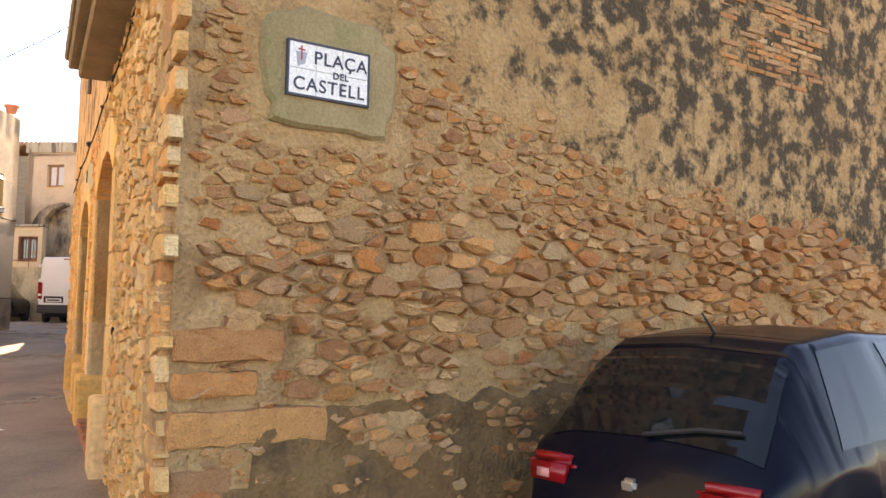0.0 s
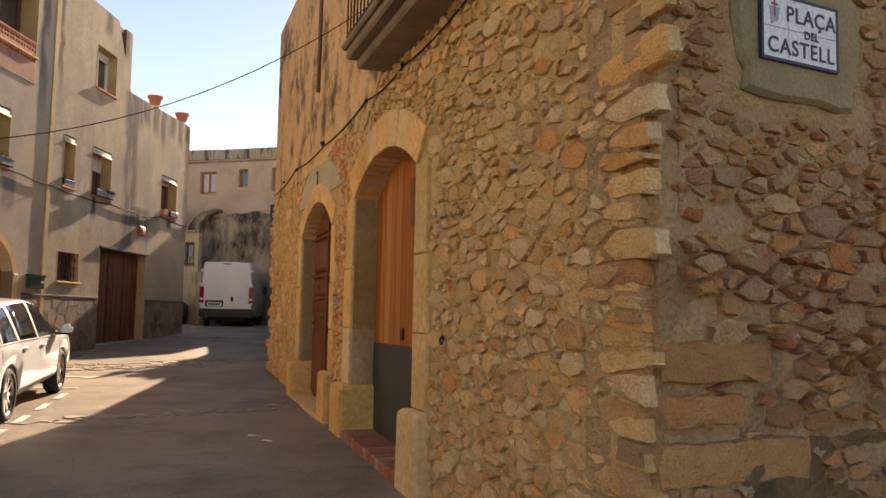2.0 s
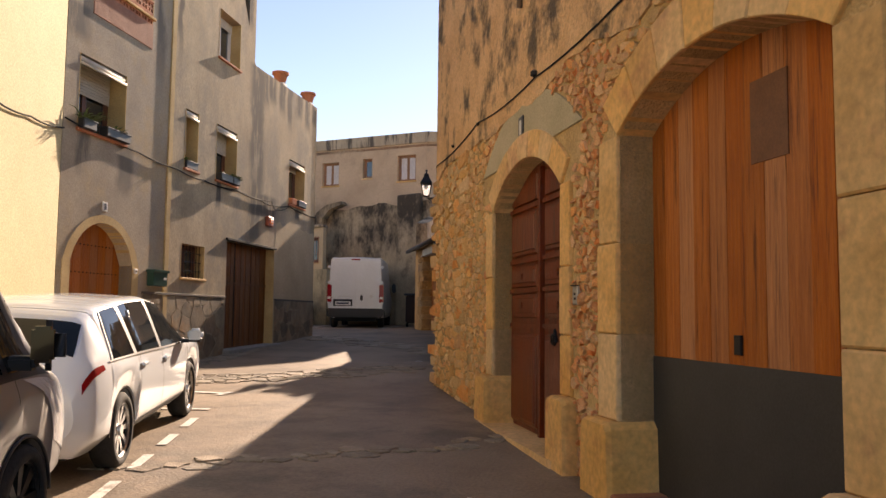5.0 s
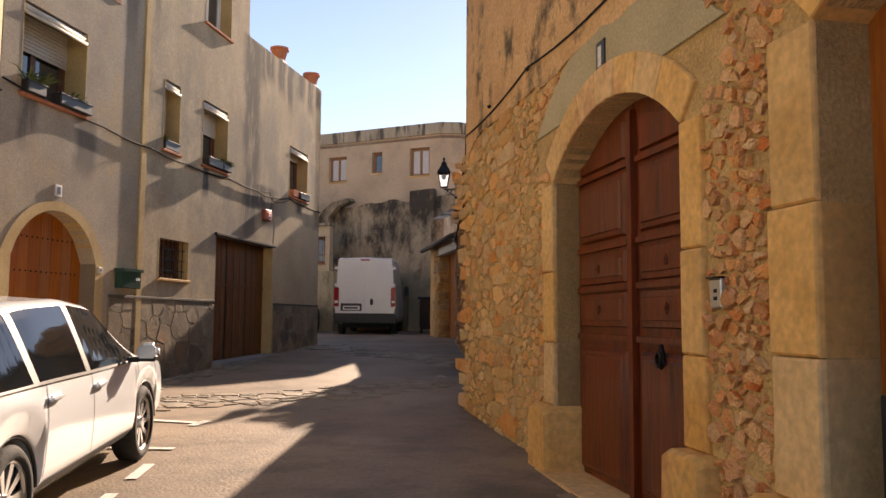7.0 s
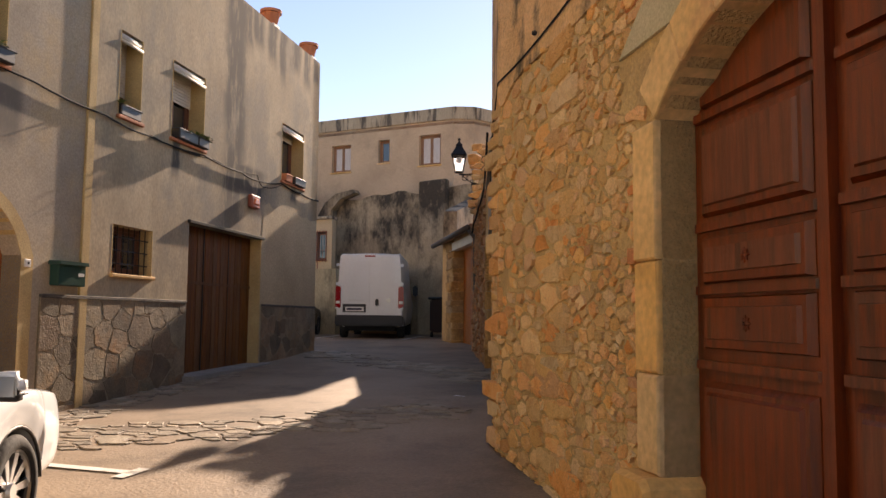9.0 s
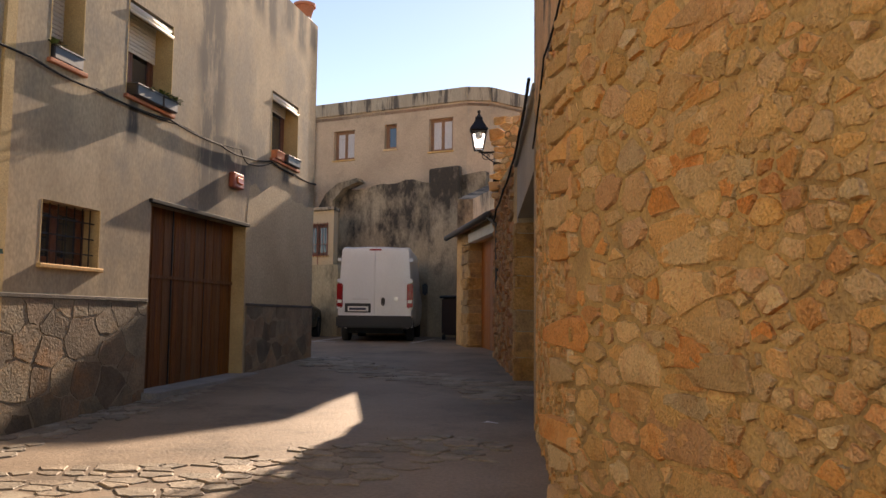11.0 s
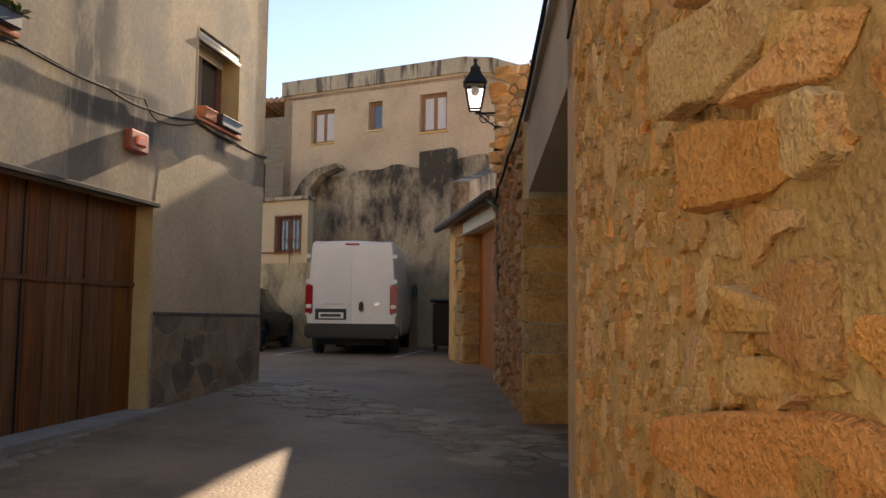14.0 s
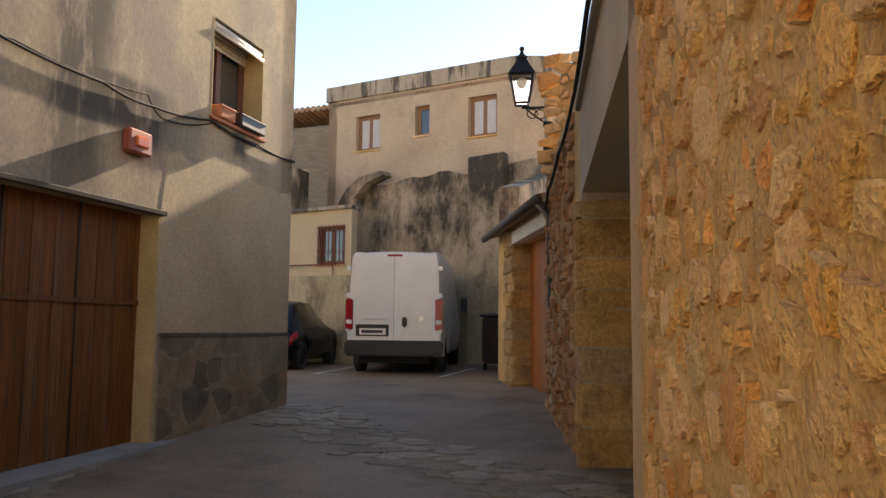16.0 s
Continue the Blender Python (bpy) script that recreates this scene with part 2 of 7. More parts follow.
GREY_METAL = material("dark_grey_sheet_metal", (0.03, 0.03, 0.032), (0.042, 0.042, 0.043), 1.5, bump=0.08, rough=0.6, metal=0.0)
IRON = plain("black_iron", (0.02, 0.02, 0.022), 0.45, 0.6)
CABLE = plain("black_cable", (0.012, 0.011, 0.01), 0.95)
BRICK_RED = material("red_brick", (0.36, 0.14, 0.075), (0.46, 0.19, 0.10), 5, bump=0.4, vary=0.2)
TERRACOTTA = material("terracotta", (0.45, 0.16, 0.08), (0.54, 0.21, 0.11), 4, bump=0.2)
WHITE = material("white_paint", (0.72, 0.71, 0.68), (0.8, 0.79, 0.76), 2, bump=0.05, rough=0.6)
ROADPAINT = material("worn_white_road_paint", (0.62, 0.60, 0.56), (0.74, 0.72, 0.68), 5, bump=0.2, spot=(0.34, 0.3, 0.25), spot_scale=6, spot_edge=(0.55, 0.65))
TILE = material("white_glazed_tile", (0.78, 0.77, 0.75), (0.82, 0.81, 0.79), 2, bump=0.02, rough=0.15)
INK = plain("dark_blue_ink", (0.03, 0.035, 0.06), 0.4)
RED_INK = plain("red_ink", (0.35, 0.05, 0.05), 0.4)
WORN = material("worn_ochre_blocks", (0.50, 0.30, 0.12), (0.68, 0.43, 0.2), 3.2, bump=0.9, fine=32, spot=(0.34, 0.2, 0.1), spot_scale=2.6, spot_edge=(0.5, 0.66), vary=0.14, depth=0.05)
PANE = plain("dark_window_glass", (0.03, 0.04, 0.05), 0.04, 0.0, 0.6)
PANE.node_tree.nodes["Principled BSDF"].inputs["Specular IOR Level"].default_value = 0.9
CURTAIN = material("white_curtain", (0.55, 0.5, 0.48), (0.66, 0.62, 0.6), 6, bump=0.2, stretch=(6, 6, 0.4))
SHUTTER = material("cream_roller_shutter", (0.58, 0.55, 0.47), (0.64, 0.61, 0.53), 3, bump=0.1, rough=0.6)
ROOF_TILE = material("clay_roof_tile", (0.30, 0.17, 0.10), (0.40, 0.25, 0.15), 3, bump=0.4, vary=0.2)
INSIDE = plain("unlit_room_black", (0.02, 0.018, 0.016), 0.9)


# ---- mesh helpers ----
def put(name, bm, mat, smooth=False):
    me = bpy.data.meshes.new(name)
    bm.to_mesh(me)
    bm.free()
    me.materials.append(mat)
    if smooth:
        me.shade_smooth()
    return new(name, me)


def part(name, bm, mat, parent, label="", smooth=False):
    ob = put(name, bm, mat, smooth)
    ob.parent = parent
    if label:
        ob["label"] = label
    return ob


def thing(name, label, category, at=(0, 0, 0), turn=0.0, group="", kind=""):
    e = new(name)
    e.matrix_world = pose(*at, 0, 0, turn)
    return tagged(e, label, category, group, kind)


class Face:
    """A vertical plane in the plan from p0 towards p1. at(s, z, d): s metres along, z up, d out of the wall into the street."""

    def __init__(self, p0, p1, side):
        self.p, self.q = Vector(p0), Vector(p1)
        self.u = (self.q - self.p).normalized()
        self.n = Vector((self.u.y, -self.u.x)) * side
        self.long = (self.q - self.p).length

    def at(self, s, z, d=0.0):
        v = self.p + self.u * s + self.n * d
        return Vector((v.x, v.y, z))


def box(bm, f, s0, s1, z0, z1, d0, d1, bevel=0.0):
    """A block in the plane f. z0, z1 may be pairs (at s0, at s1)."""
    za = z0 if isinstance(z0, tuple) else (z0, z0)
    zb = z1 if isinstance(z1, tuple) else (z1, z1)
    v = [bm.verts.new(f.at(s, z, d)) for d in (d0, d1) for s, z in ((s0, za[0]), (s1, za[1]), (s1, zb[1]), (s0, zb[0]))]
    fs = [bm.faces.new([v[i] for i in q]) for q in ((0, 1, 2, 3), (7, 6, 5, 4), (0, 4, 5, 1), (1, 5, 6, 2), (2, 6, 7, 3), (3, 7, 4, 0))]
    bmesh.ops.recalc_face_normals(bm, faces=fs)
    if bevel:
        es = list({e for q in fs for e in q.edges})
        bmesh.ops.bevel(bm, geom=es, offset=bevel, segments=1, affect="EDGES")


def cube(bm, x0, x1, y0, y1, z0, z1, bevel=0.0, segments=1):
    v = [bm.verts.new((x, y, z)) for z in (z0, z1) for x, y in ((x0, y0), (x1, y0), (x1, y1), (x0, y1))]
    fs = [bm.faces.new([v[i] for i in q]) for q in ((3, 2, 1, 0), (4, 5, 6, 7), (0, 1, 5, 4), (1, 2, 6, 5), (2, 3, 7, 6), (3, 0, 4, 7))]
    if bevel:
        bmesh.ops.bevel(bm, geom=list({e for q in fs for e in q.edges}), offset=bevel, segments=segments, affect="EDGES")


def arch(o, s):
    """The top of an opening (s0, s1, z0, spring, peak) at s: a segment of a circle."""
    s0, s1, z0, spring, peak = o
    h, w = peak - spring, (s1 - s0) / 2
    if h < 1e-4:
        return spring
    r = (w * w + h * h) / (2 * h)
    x = max(-w, min(w, s - (s0 + s1) / 2))
    return spring + math.sqrt(max(r * r - x * x, 0)) - (r - h)


def wall(bm, f, s0, s1, zb, zt, openings=(), thick=0.5, step=4.0):
    """A wall with real openings; zb, zt are heights or functions of s."""
    low = zb if callable(zb) else lambda s: zb
    top = zt if callable(zt) else lambda s: zt
    cuts = {s0, s1}
    k = s0
    while k < s1:
        cuts.add(round(k, 4))
        k += step
    for o in openings:
        cuts |= {o[0], o[1]}
        if o[4] > o[3]:
            cuts |= {o[0] + (o[1] - o[0]) * i / 16 for i in range(17)}
    cuts = sorted(c for c in cuts if s0 <= c <= s1)
    for a, b in zip(cuts, cuts[1:]):
        if b - a < 1e-4:
            continue
        m = (a + b) / 2
        at = (low(a), low(b))
        for o in sorted((o for o in openings if o[0] < m < o[1]), key=lambda o: o[2]):
            if o[2] > max(at) + 0.01:
                box(bm, f, a, b, at, (o[2], o[2]), -thick, 0)
            at = (arch(o, a), arch(o, b))
        box(bm, f, a, b, at, (top(a), top(b)), -thick, 0)


def tube(bm, pts, r, n=6, closed_ends=True):
    rings = []
    pts = [Vector(p) for p in pts]
    for i, p in enumerate(pts):
        t = (pts[min(i + 1, len(pts) - 1)] - pts[max(i - 1, 0)]).normalized()
        a = t.cross(Vector((0, 0, 1)))
        a = a.normalized() if a.length > 0.05 else Vector((1, 0, 0))
        b = t.cross(a).normalized()
        rr = r[i] if isinstance(r, (list, tuple)) else r
        rings.append([bm.verts.new(p + (a * math.cos(6.2832 * k / n) + b * math.sin(6.2832 * k / n)) * rr) for k in range(n)])
    for p, q in zip(rings, rings[1:]):
        for k in range(n):
            bm.faces.new((p[k], p[(k + 1) % n], q[(k + 1) % n], q[k]))
    if closed_ends:
        bm.faces.new(rings[0][::-1]), bm.faces.new(rings[-1])


def ground_z(x, y):
    return 0.12 + 0.0445 * min(y, 28.0) + 0.01 * max(0.0, y - 28.0)


# ---- plan ----
RW = Face((-4.886, 10.274), (-7.774, 15.311), -1)     # street wall of the stone house
GC = Face((-7.774, 15.311), (-9.9, 22.456), -1)       # its end and the wall with the gate
G3 = Face((-9.9, 22.456), (-11.214, 25.973), -1)      # rubble wall past the gate
G2 = Face((-11.214, 25.973), (-12.462, 28.227), -1)   # low garage
LW = Face((-13.35, 15.5), (-14.70, 24.86), 1)         # long rendered house
SW = Face((-0.957, 4.746), (-0.527, 5.071), 1)        # gable with the street sign
YW = Face((-13.0, 13.1), (-9.1, 3.9), -1)             # pale yellow house
BB = Face((-20.758, 35.674), (-15.2, 35.0), 1)        # house at the end
CORNER = -6.8
SOOT = (0.055, 0.048, 0.04)
streaks(RENDER_L, LW, [(5.0, 0.5, 2.2, 7.75), (5.6, 1.0, 4.05, 4.72), (6.15, 0.22, 4.0, 4.6), (5.45, 0.2, 6.7, 7.75), (5.9, 0.26, 7.0, 7.8), (6.6, 0.3, 6.9, 7.85), (7.2, 0.2, 6.6, 7.85),
                       (7.9, 0.3, 7.1, 7.9), (8.6, 0.25, 6.9, 7.9), (9.2, 0.2, 7.2, 7.9), (1.1, 0.12, 6.4, 9.3), (3.3, 0.2, 8.7, 9.5), (4.4, 0.25, 8.4, 9.5), (3.0, 0.15, 4.0, 4.66), (8.0, 0.2, 4.35, 4.75)], SOOT)
streaks(RENDER_L2, LW, [(-1.9, 0.2, 3.9, 4.66), (-0.7, 0.25, 3.7, 4.66), (-2.1, 0.3, 6.0, 6.6), (0.3, 0.2, 5.5, 9.8)], (0.16, 0.14, 0.115))
for fc, inner in ((RW, (0, 12)), (GC, (0, 20)), (G3, (0, 25)), (G2, (0, 28)), (LW, (-20, 20)), (SW, (2, 12)), (YW, (-20, 8)), (BB, (-18, 45))):
    if fc.n.dot(Vector(inner) - fc.p) > 0:
        fc.n = -fc.n

# ---- ground ----
bm = bmesh.new()
xs = [-400, -120, -60, -40, -30] + [-24 + 0.5 * i for i in range(81)] + [25, 40, 60, 120, 400]
ys = [-400, -120, -60, -30, -15] + [-8 + 0.5 * i for i in range(105)] + [50, 60, 90, 150, 400]
grid = []
for y in ys:
    row = []
    for x in xs:
        w = 0.006 * noise.noise((x * 0.7, y * 0.7, 0)) if -24 < x < 16 and -8 < y < 44 else 0
        row.append(bm.verts.new((x, y, max(ground_z(x, max(y, -30)), -1.2) + w)))
    grid.append(row)
for a, b in zip(grid, grid[1:]):
    for i in range(len(xs) - 1):
        bm.faces.new((a[i], a[i + 1], b[i + 1], b[i]))
ground = tagged(put("ground", bm, CONCRETE, True), "worn brown-grey concrete street paving with patches and stains", "ground", kind="structure")

# ---- stone house ----
DOOR_A = (-3.3, -0.9, 0.3, 3.24, 3.58)
DOOR_B = (0.3, 2.5, 0.4, 3.06, 3.48)
R_TOP = 7.4
bm = bmesh.new()
wall(bm, RW, CORNER + 0.07, RW.long, -0.3, R_TOP, (DOOR_A, DOOR_B), 0.55, 1.0)
wall_street = tagged(put("wall_street", bm, MORTAR), "rubble stone house wall bedded in ochre lime mortar", "wall", kind="structure")
bm = bmesh.new()
wall(bm, GC, 0.0, 3.05, -0.3, R_TOP, (), 0.55, 0.6)
wall_street_end = tagged(put("wall_street_end", bm, MORTAR), "end of the rubble stone wall before the gate", "wall", kind="structure")
bm = bmesh.new()
wall(bm, SW, -0.62, 9.5, -0.3, R_TOP, (), 0.55, 1.0)
wall_gable = tagged(put("wall_gable", bm, MORTAR_DARK), "decayed rubble gable wall with earth mortar", "wall", kind="structure")

bm = bmesh.new()
wall(bm, GC, 3.05, GC.long, -0.2, lambda s: 4.28 + 0.02 * (s - 3), ((3.05, 7.3, 0.4, 3.55, 3.55),), 0.6)
tagged(put("wall_gate", bm, material("grey_beige_plaster", (0.40, 0.34, 0.27), (0.48, 0.42, 0.34), 0.8, bump=0.25)), "smooth grey-beige plastered wall over a gateway", "wall", kind="structure")
bm = bmesh.new()
wall(bm, G3, 0.0, G3.long, 0.2, 4.6, (), 0.5)
wall_rubble = tagged(put("wall_rubble", bm, MORTAR), "crumbling rubble wall beyond the gate", "wall", kind="structure")
bm = bmesh.new()
wall(bm, G2, 0.0, 4.2, 0.5, 4.05, ((0.12, 2.5, 0.9, 3.75, 3.75),), 0.45)
wall_garage = tagged(put("wall_garage", bm, DRESSED), "low garage front of ochre stone", "wall", kind="structure")

# ---- rendered house ----
L_GAR = (3.5, 6.33, 0.5, 3.48, 3.48)
L_OPEN = [L_GAR, (1.42, 2.43, 2.54, 3.22, 3.22), (1.42, 1.98, 4.7, 5.9, 5.9), (2.82, 3.88, 4.7, 5.92, 5.92),
          (7.25, 8.5, 4.78, 6.0, 6.0), (2.8, 3.9, 7.38, 8.46, 8.46)]
bm = bmesh.new()
wall(bm, LW, 0.82, 9.45, 0.0, lambda s: 9.45 if s < 4.8 else 7.8 + 0.03 * (s - 4.8), L_OPEN + [(4.8, 4.8001, 9, 9, 9)], 0.5)
wall_long_house = tagged(put("wall_long_house", bm, RENDER_L), "weathered grey-beige rendered house front with streaks", "wall", kind="structure")
L2_OPEN = [(-2.08, -0.32, 0.2, 2.66, 3.31), (-2.05, -0.72, 4.7, 5.9, 5.9), (-1.77, 0.05, 6.65, 8.6, 8.6)]
bm = bmesh.new()
wall(bm, LW, -2.4, 0.82, 0.0, 10.2, L2_OPEN, 0.5)
wall_arch_house = tagged(put("wall_arch_house", bm, RENDER_L2), "smooth grey rendered house front with an arched doorway", "wall", kind="structure")
# ends and backs that close these houses
bm = bmesh.new()
for f, s, z in ((Face(LW.at(9.45, 0).xy, LW.at(9.45, 0, -8).xy, 1), 8.0, 7.85), (Face(LW.at(4.8, 0).xy, LW.at(4.8, 0, -8).xy, 1), 8.0, 9.4)):
    wall(bm, f, 0.0 if z < 9 else 0.02, s, 0.0 if z < 9 else 7.7, z, (), 0.4)
tagged(put("wall_long_house_end", bm, RENDER_L), "rendered end wall of the grey house", "wall", kind="structure")
bm = bmesh.new()
wall(bm, YW, 0.0, 14.0, -0.5, 9.0, (), 0.4)
tagged(put("wall_yellow_house", bm, YELLOW), "smooth pale yellow painted house front", "wall", kind="structure")

# ---- house at the end of the street ----
BB_OPEN = [(1.0, 1.85, 7.41, 8.45, 8.45), (3.04, 3.51, 7.64, 8.5, 8.5), (4.73, 5.6, 7.42, 8.53, 8.53)]
bm = bmesh.new()
wall(bm, BB, 0.0, 6.1, 0.5, 9.0, BB_OPEN, 0.4)
BC = Face(BB.at(6.1, 0).xy, BB.at(6.75, 0, -0.35).xy, 1)
BD = Face(BB.at(6.75, 0, -0.35).xy, BB.at(7.55, 0, -2.0).xy, 1)
BE = Face(BB.at(0, 0, 0).xy, BB.at(0, 0, -5).xy, 1)
for fc in (BC, BD):
    if fc.n.dot(Vector((-10, 20)) - fc.p) < 0:
        fc.n = -fc.n
wall(bm, BC, 0.0, BC.long, 0.5, 9.0, (), 0.3)
wall(bm, BD, 0.0, BD.long, 0.5, 9.0, (), 0.3)
if BE.n.x > 0:
    BE.n = -BE.n
wall(bm, BE, 0.0, 5.0, 0.5, 9.0, (), 0.3)
tagged(put("wall_end_house", bm, RENDER_BB), "beige rendered house closing the street", "wall", kind="structure")
bm = bmesh.new()
for fc, a, b in ((BB, -0.08, 6.12), (BC, 0, BC.long), (BD, 0, BD.long), (BE, -0.06, 5)):
    box(bm, fc, a, b, 9.0, 9.45, -0.3, 0.07, 0.01)
tagged(put("trim_parapet", bm, CORNICE), "streaked concrete parapet band along the roof", "trim", kind="structure")
bm = bmesh.new()
wall(bm, BB, 1.35, 6.9, 0.5, lambda s: 6.25 + 0.25 * noise.noise((s * 1.1, 3, 0)) + 0.06 * (s - 1.3), (), 0.3, 0.3)
for v in bm.verts:
    v.co += Vector((*BB.n, 0)) * 0.34
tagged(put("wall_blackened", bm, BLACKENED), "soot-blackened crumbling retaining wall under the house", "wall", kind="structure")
bm = bmesh.new()
TW = Face((-24.0, 33.6), (-18.3, 33.2), 1)
TW.n = Vector((0.07, -0.997))
wall(bm, TW, 0.0, 5.7, 0.5, 3.65, (), 0.4)
tagged(put("wall_terrace", bm, MOSSY), "mossy terrace retaining wall behind the parking bays", "wall", kind="structure")
# link from the garage to the end house
bm = bmesh.new()
K1 = Face(G2.at(4.2, 0).xy, (-13.75, 34.8), -1)
if K1.n.x > 0:
    K1.n = -K1.n
wall(bm, K1, 0.0, K1.long, 0.5, lambda s: 5.0 + 0.25 * s, (), 0.4, 0.5)
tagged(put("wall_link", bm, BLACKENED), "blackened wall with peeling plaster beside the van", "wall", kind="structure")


# ---- pieces ----
def prism(bm, f, pts, d0, d1, inset=0.008):
    """A polygon of (s, z) pulled out of the wall from d0 to d1, its front edge worn back by inset."""
    cs, cz = sum(p[0] for p in pts) / len(pts), sum(p[1] for p in pts) / len(pts)
    rad = max(max(abs(p[0] - cs), abs(p[1] - cz)) for p in pts)
    k = 1 - inset / max(rad, 0.02)
    a = [bm.verts.new(f.at(s, z, d0)) for s, z in pts]
    b = [bm.verts.new(f.at(s, z, d1 - inset)) for s, z in pts]
    c = [bm.verts.new(f.at(cs + (s - cs) * k, cz + (z - cz) * k, d1)) for s, z in pts]
    n = len(pts)
    fs = [bm.faces.new(a[::-1]), bm.faces.new(c)]
    for p, q in ((a, b), (b, c)):
        fs += [bm.faces.new((p[i], p[(i + 1) % n], q[(i + 1) % n], q[i])) for i in range(n)]
    bmesh.ops.recalc_face_normals(bm, faces=fs)


def surround(owner, f, o, width, out, joints, plinth, mat):
    """Dressed blocks round an arched doorway: jamb blocks, plinths and voussoirs, each a piece."""
    s0, s1, z0, spring, peak = o
    rnd = random.Random(int(abs(s0) * 100))
    for side in (0, 1):
        zs = [plinth] + [plinth + (spring - plinth) * j for j in joints] + [spring]
        for za, zb in zip(zs, zs[1:]):
            w = width * rnd.uniform(0.94, 1.06)
            a, b = ((s0 - w, s0) if side == 0 else (s1, s1 + w))
            bm = bmesh.new()
            prism(bm, f, [(a, za + 0.004), (b, za + 0.004), (b, zb - 0.004), (a, zb - 0.004)], -0.34, out + rnd.uniform(-0.006, 0.006), 0.012)
            part("jamb_block", bm, mat, owner)
        a, b = ((s0 - width - 0.1, s0 + 0.06) if side == 0 else (s1 - 0.06, s1 + width + 0.1))
        bm = bmesh.new()
        lo = 0.05
        prism(bm, f, [(a - 0.04, lo), (b + 0.04, lo), (b, plinth - 0.03), (b - 0.05, plinth), (a + 0.05, plinth), (a, plinth - 0.05)], -0.34, out + 0.11, 0.04)
        part("plinth_block", bm, mat, owner)
    n = 7
    for i in range(n):
        pts = []
        for j in range(4):
            s = s0 + (s1 - s0) * (i + j / 3) / n
            pts.append((s + (0.003 if j == 0 else -0.003 if j == 3 else 0), arch(o, s)))
        c = ((s0 + s1) / 2, spring - (s1 - s0) * 0.55)
        outer = []
        for s, z in reversed(pts):
            dx, dz = s - c[0], z - c[1]
            ln = math.hypot(dx, dz)
            outer.append((s + dx / ln * width * 1.08, z + dz / ln * width * 1.08))
        bm = bmesh.new()
        prism(bm, f, pts + outer, -0.34, out + rnd.uniform(-0.005, 0.005), 0.01)
        part("voussoir", bm, mat, owner)


def cells(s0, s1, z0, z1, rnd, size, aspect, gap, lean=0.0):
    """Stones that fill a rectangle with no courses: outlines of (s, z), each shrunk by its joint. size: (least, most) half height, or a function of (s, z)."""
    if not callable(size):
        fixed = size
        size = lambda s, z: fixed
    least = min(size(s0 + (s1 - s0) * k / 12, z1)[0] for k in range(13))
    w = (s1 - s0) / aspect
    tries = int(9 * w * (z1 - z0) / (2 * least) ** 2)
    px, pz, pr = np.zeros(9000), np.zeros(9000), np.zeros(9000)
    n = 0
    for k in range(tries):
        x, z = rnd.uniform(0, w), rnd.uniform(z0, z1)
        lo, hi = size(s0 + x * aspect, z)
        late = min(1.0, k / (0.6 * tries))
        r = lo + (hi - lo) * (rnd.random() * (1 - late)) ** 0.8
        if n and np.any((px[:n] - x) ** 2 + (pz[:n] - z) ** 2 < (0.88 * (pr[:n] + r)) ** 2):
            continue
        px[n], pz[n], pr[n] = x, z, r
        n += 1
        if n == 9000:
            break
    px, pz, pr = px[:n], pz[:n], pr[:n]
    out = []
    for i in range(n):
        x, z, r = px[i], pz[i], pr[i]
        g = gap * rnd.uniform(0.45, 1.5) / 2
        sl, fl, fr = rnd.uniform(-0.25, 0.25), rnd.uniform(1.05, 1.6), rnd.uniform(1.05, 1.6)
        poly = [(-3 * r, -fl * r - sl * r), (3 * r, -fl * r + sl * r), (3 * r, fr * r + sl * r), (-3 * r, fr * r - sl * r)]
        d2 = (px - x) ** 2 + (pz - z) ** 2
        for j in np.argsort(d2)[1:18]:
            dx, dz, d = px[j] - x, pz[j] - z, math.sqrt(d2[j])
            reach = (d2[j] + r * r - pr[j] ** 2) / (2 * d) - g
            ux, uz = dx / d, dz / d
            made = []
            for a, b in zip(poly, poly[1:] + poly[:1]):
                fa, fb = a[0] * ux + a[1] * uz - reach, b[0] * ux + b[1] * uz - reach
                if fa <= 0:
                    made.append(a)
                if fa * fb < 0:
                    t = fa / (fa - fb)
                    made.append((a[0] + (b[0] - a[0]) * t, a[1] + (b[1] - a[1]) * t))
            poly = made
            if len(poly) < 3:
                break
        if len(poly) < 3:
            continue
        ring = []
        for a, b in zip(poly, poly[1:] + poly[:1]):
            ex, ez = b[0] - a[0], b[1] - a[1]
            long = math.hypot(ex, ez)
            if long < 0.25 * r:
                ring.append((a[0] + ex * 0.5, a[1] + ez * 0.5))
                continue
            steps = (rnd.uniform(0.05, 0.2), rnd.uniform(0.8, 0.95)) if long < 0.9 * r else (rnd.uniform(0.05, 0.18), rnd.uniform(0.35, 0.65), rnd.uniform(0.82, 0.95))
            for t in steps:
                dent = rnd.uniform(-0.12, 0.02) * r * (1 if len(steps) == 3 and t == steps[1] else 0.4)
                ring.append((a[0] + ex * t + ez / long * dent, a[1] + ez * t - ex / long * dent))
        rough = 0.085 * r
        ring = [(s0 + (x + a + lean * c) * aspect + rnd.uniform(-rough, rough) * aspect, z + c + rnd.uniform(-rough, rough)) for a, c in ring]
        out.append(ring)
    return out


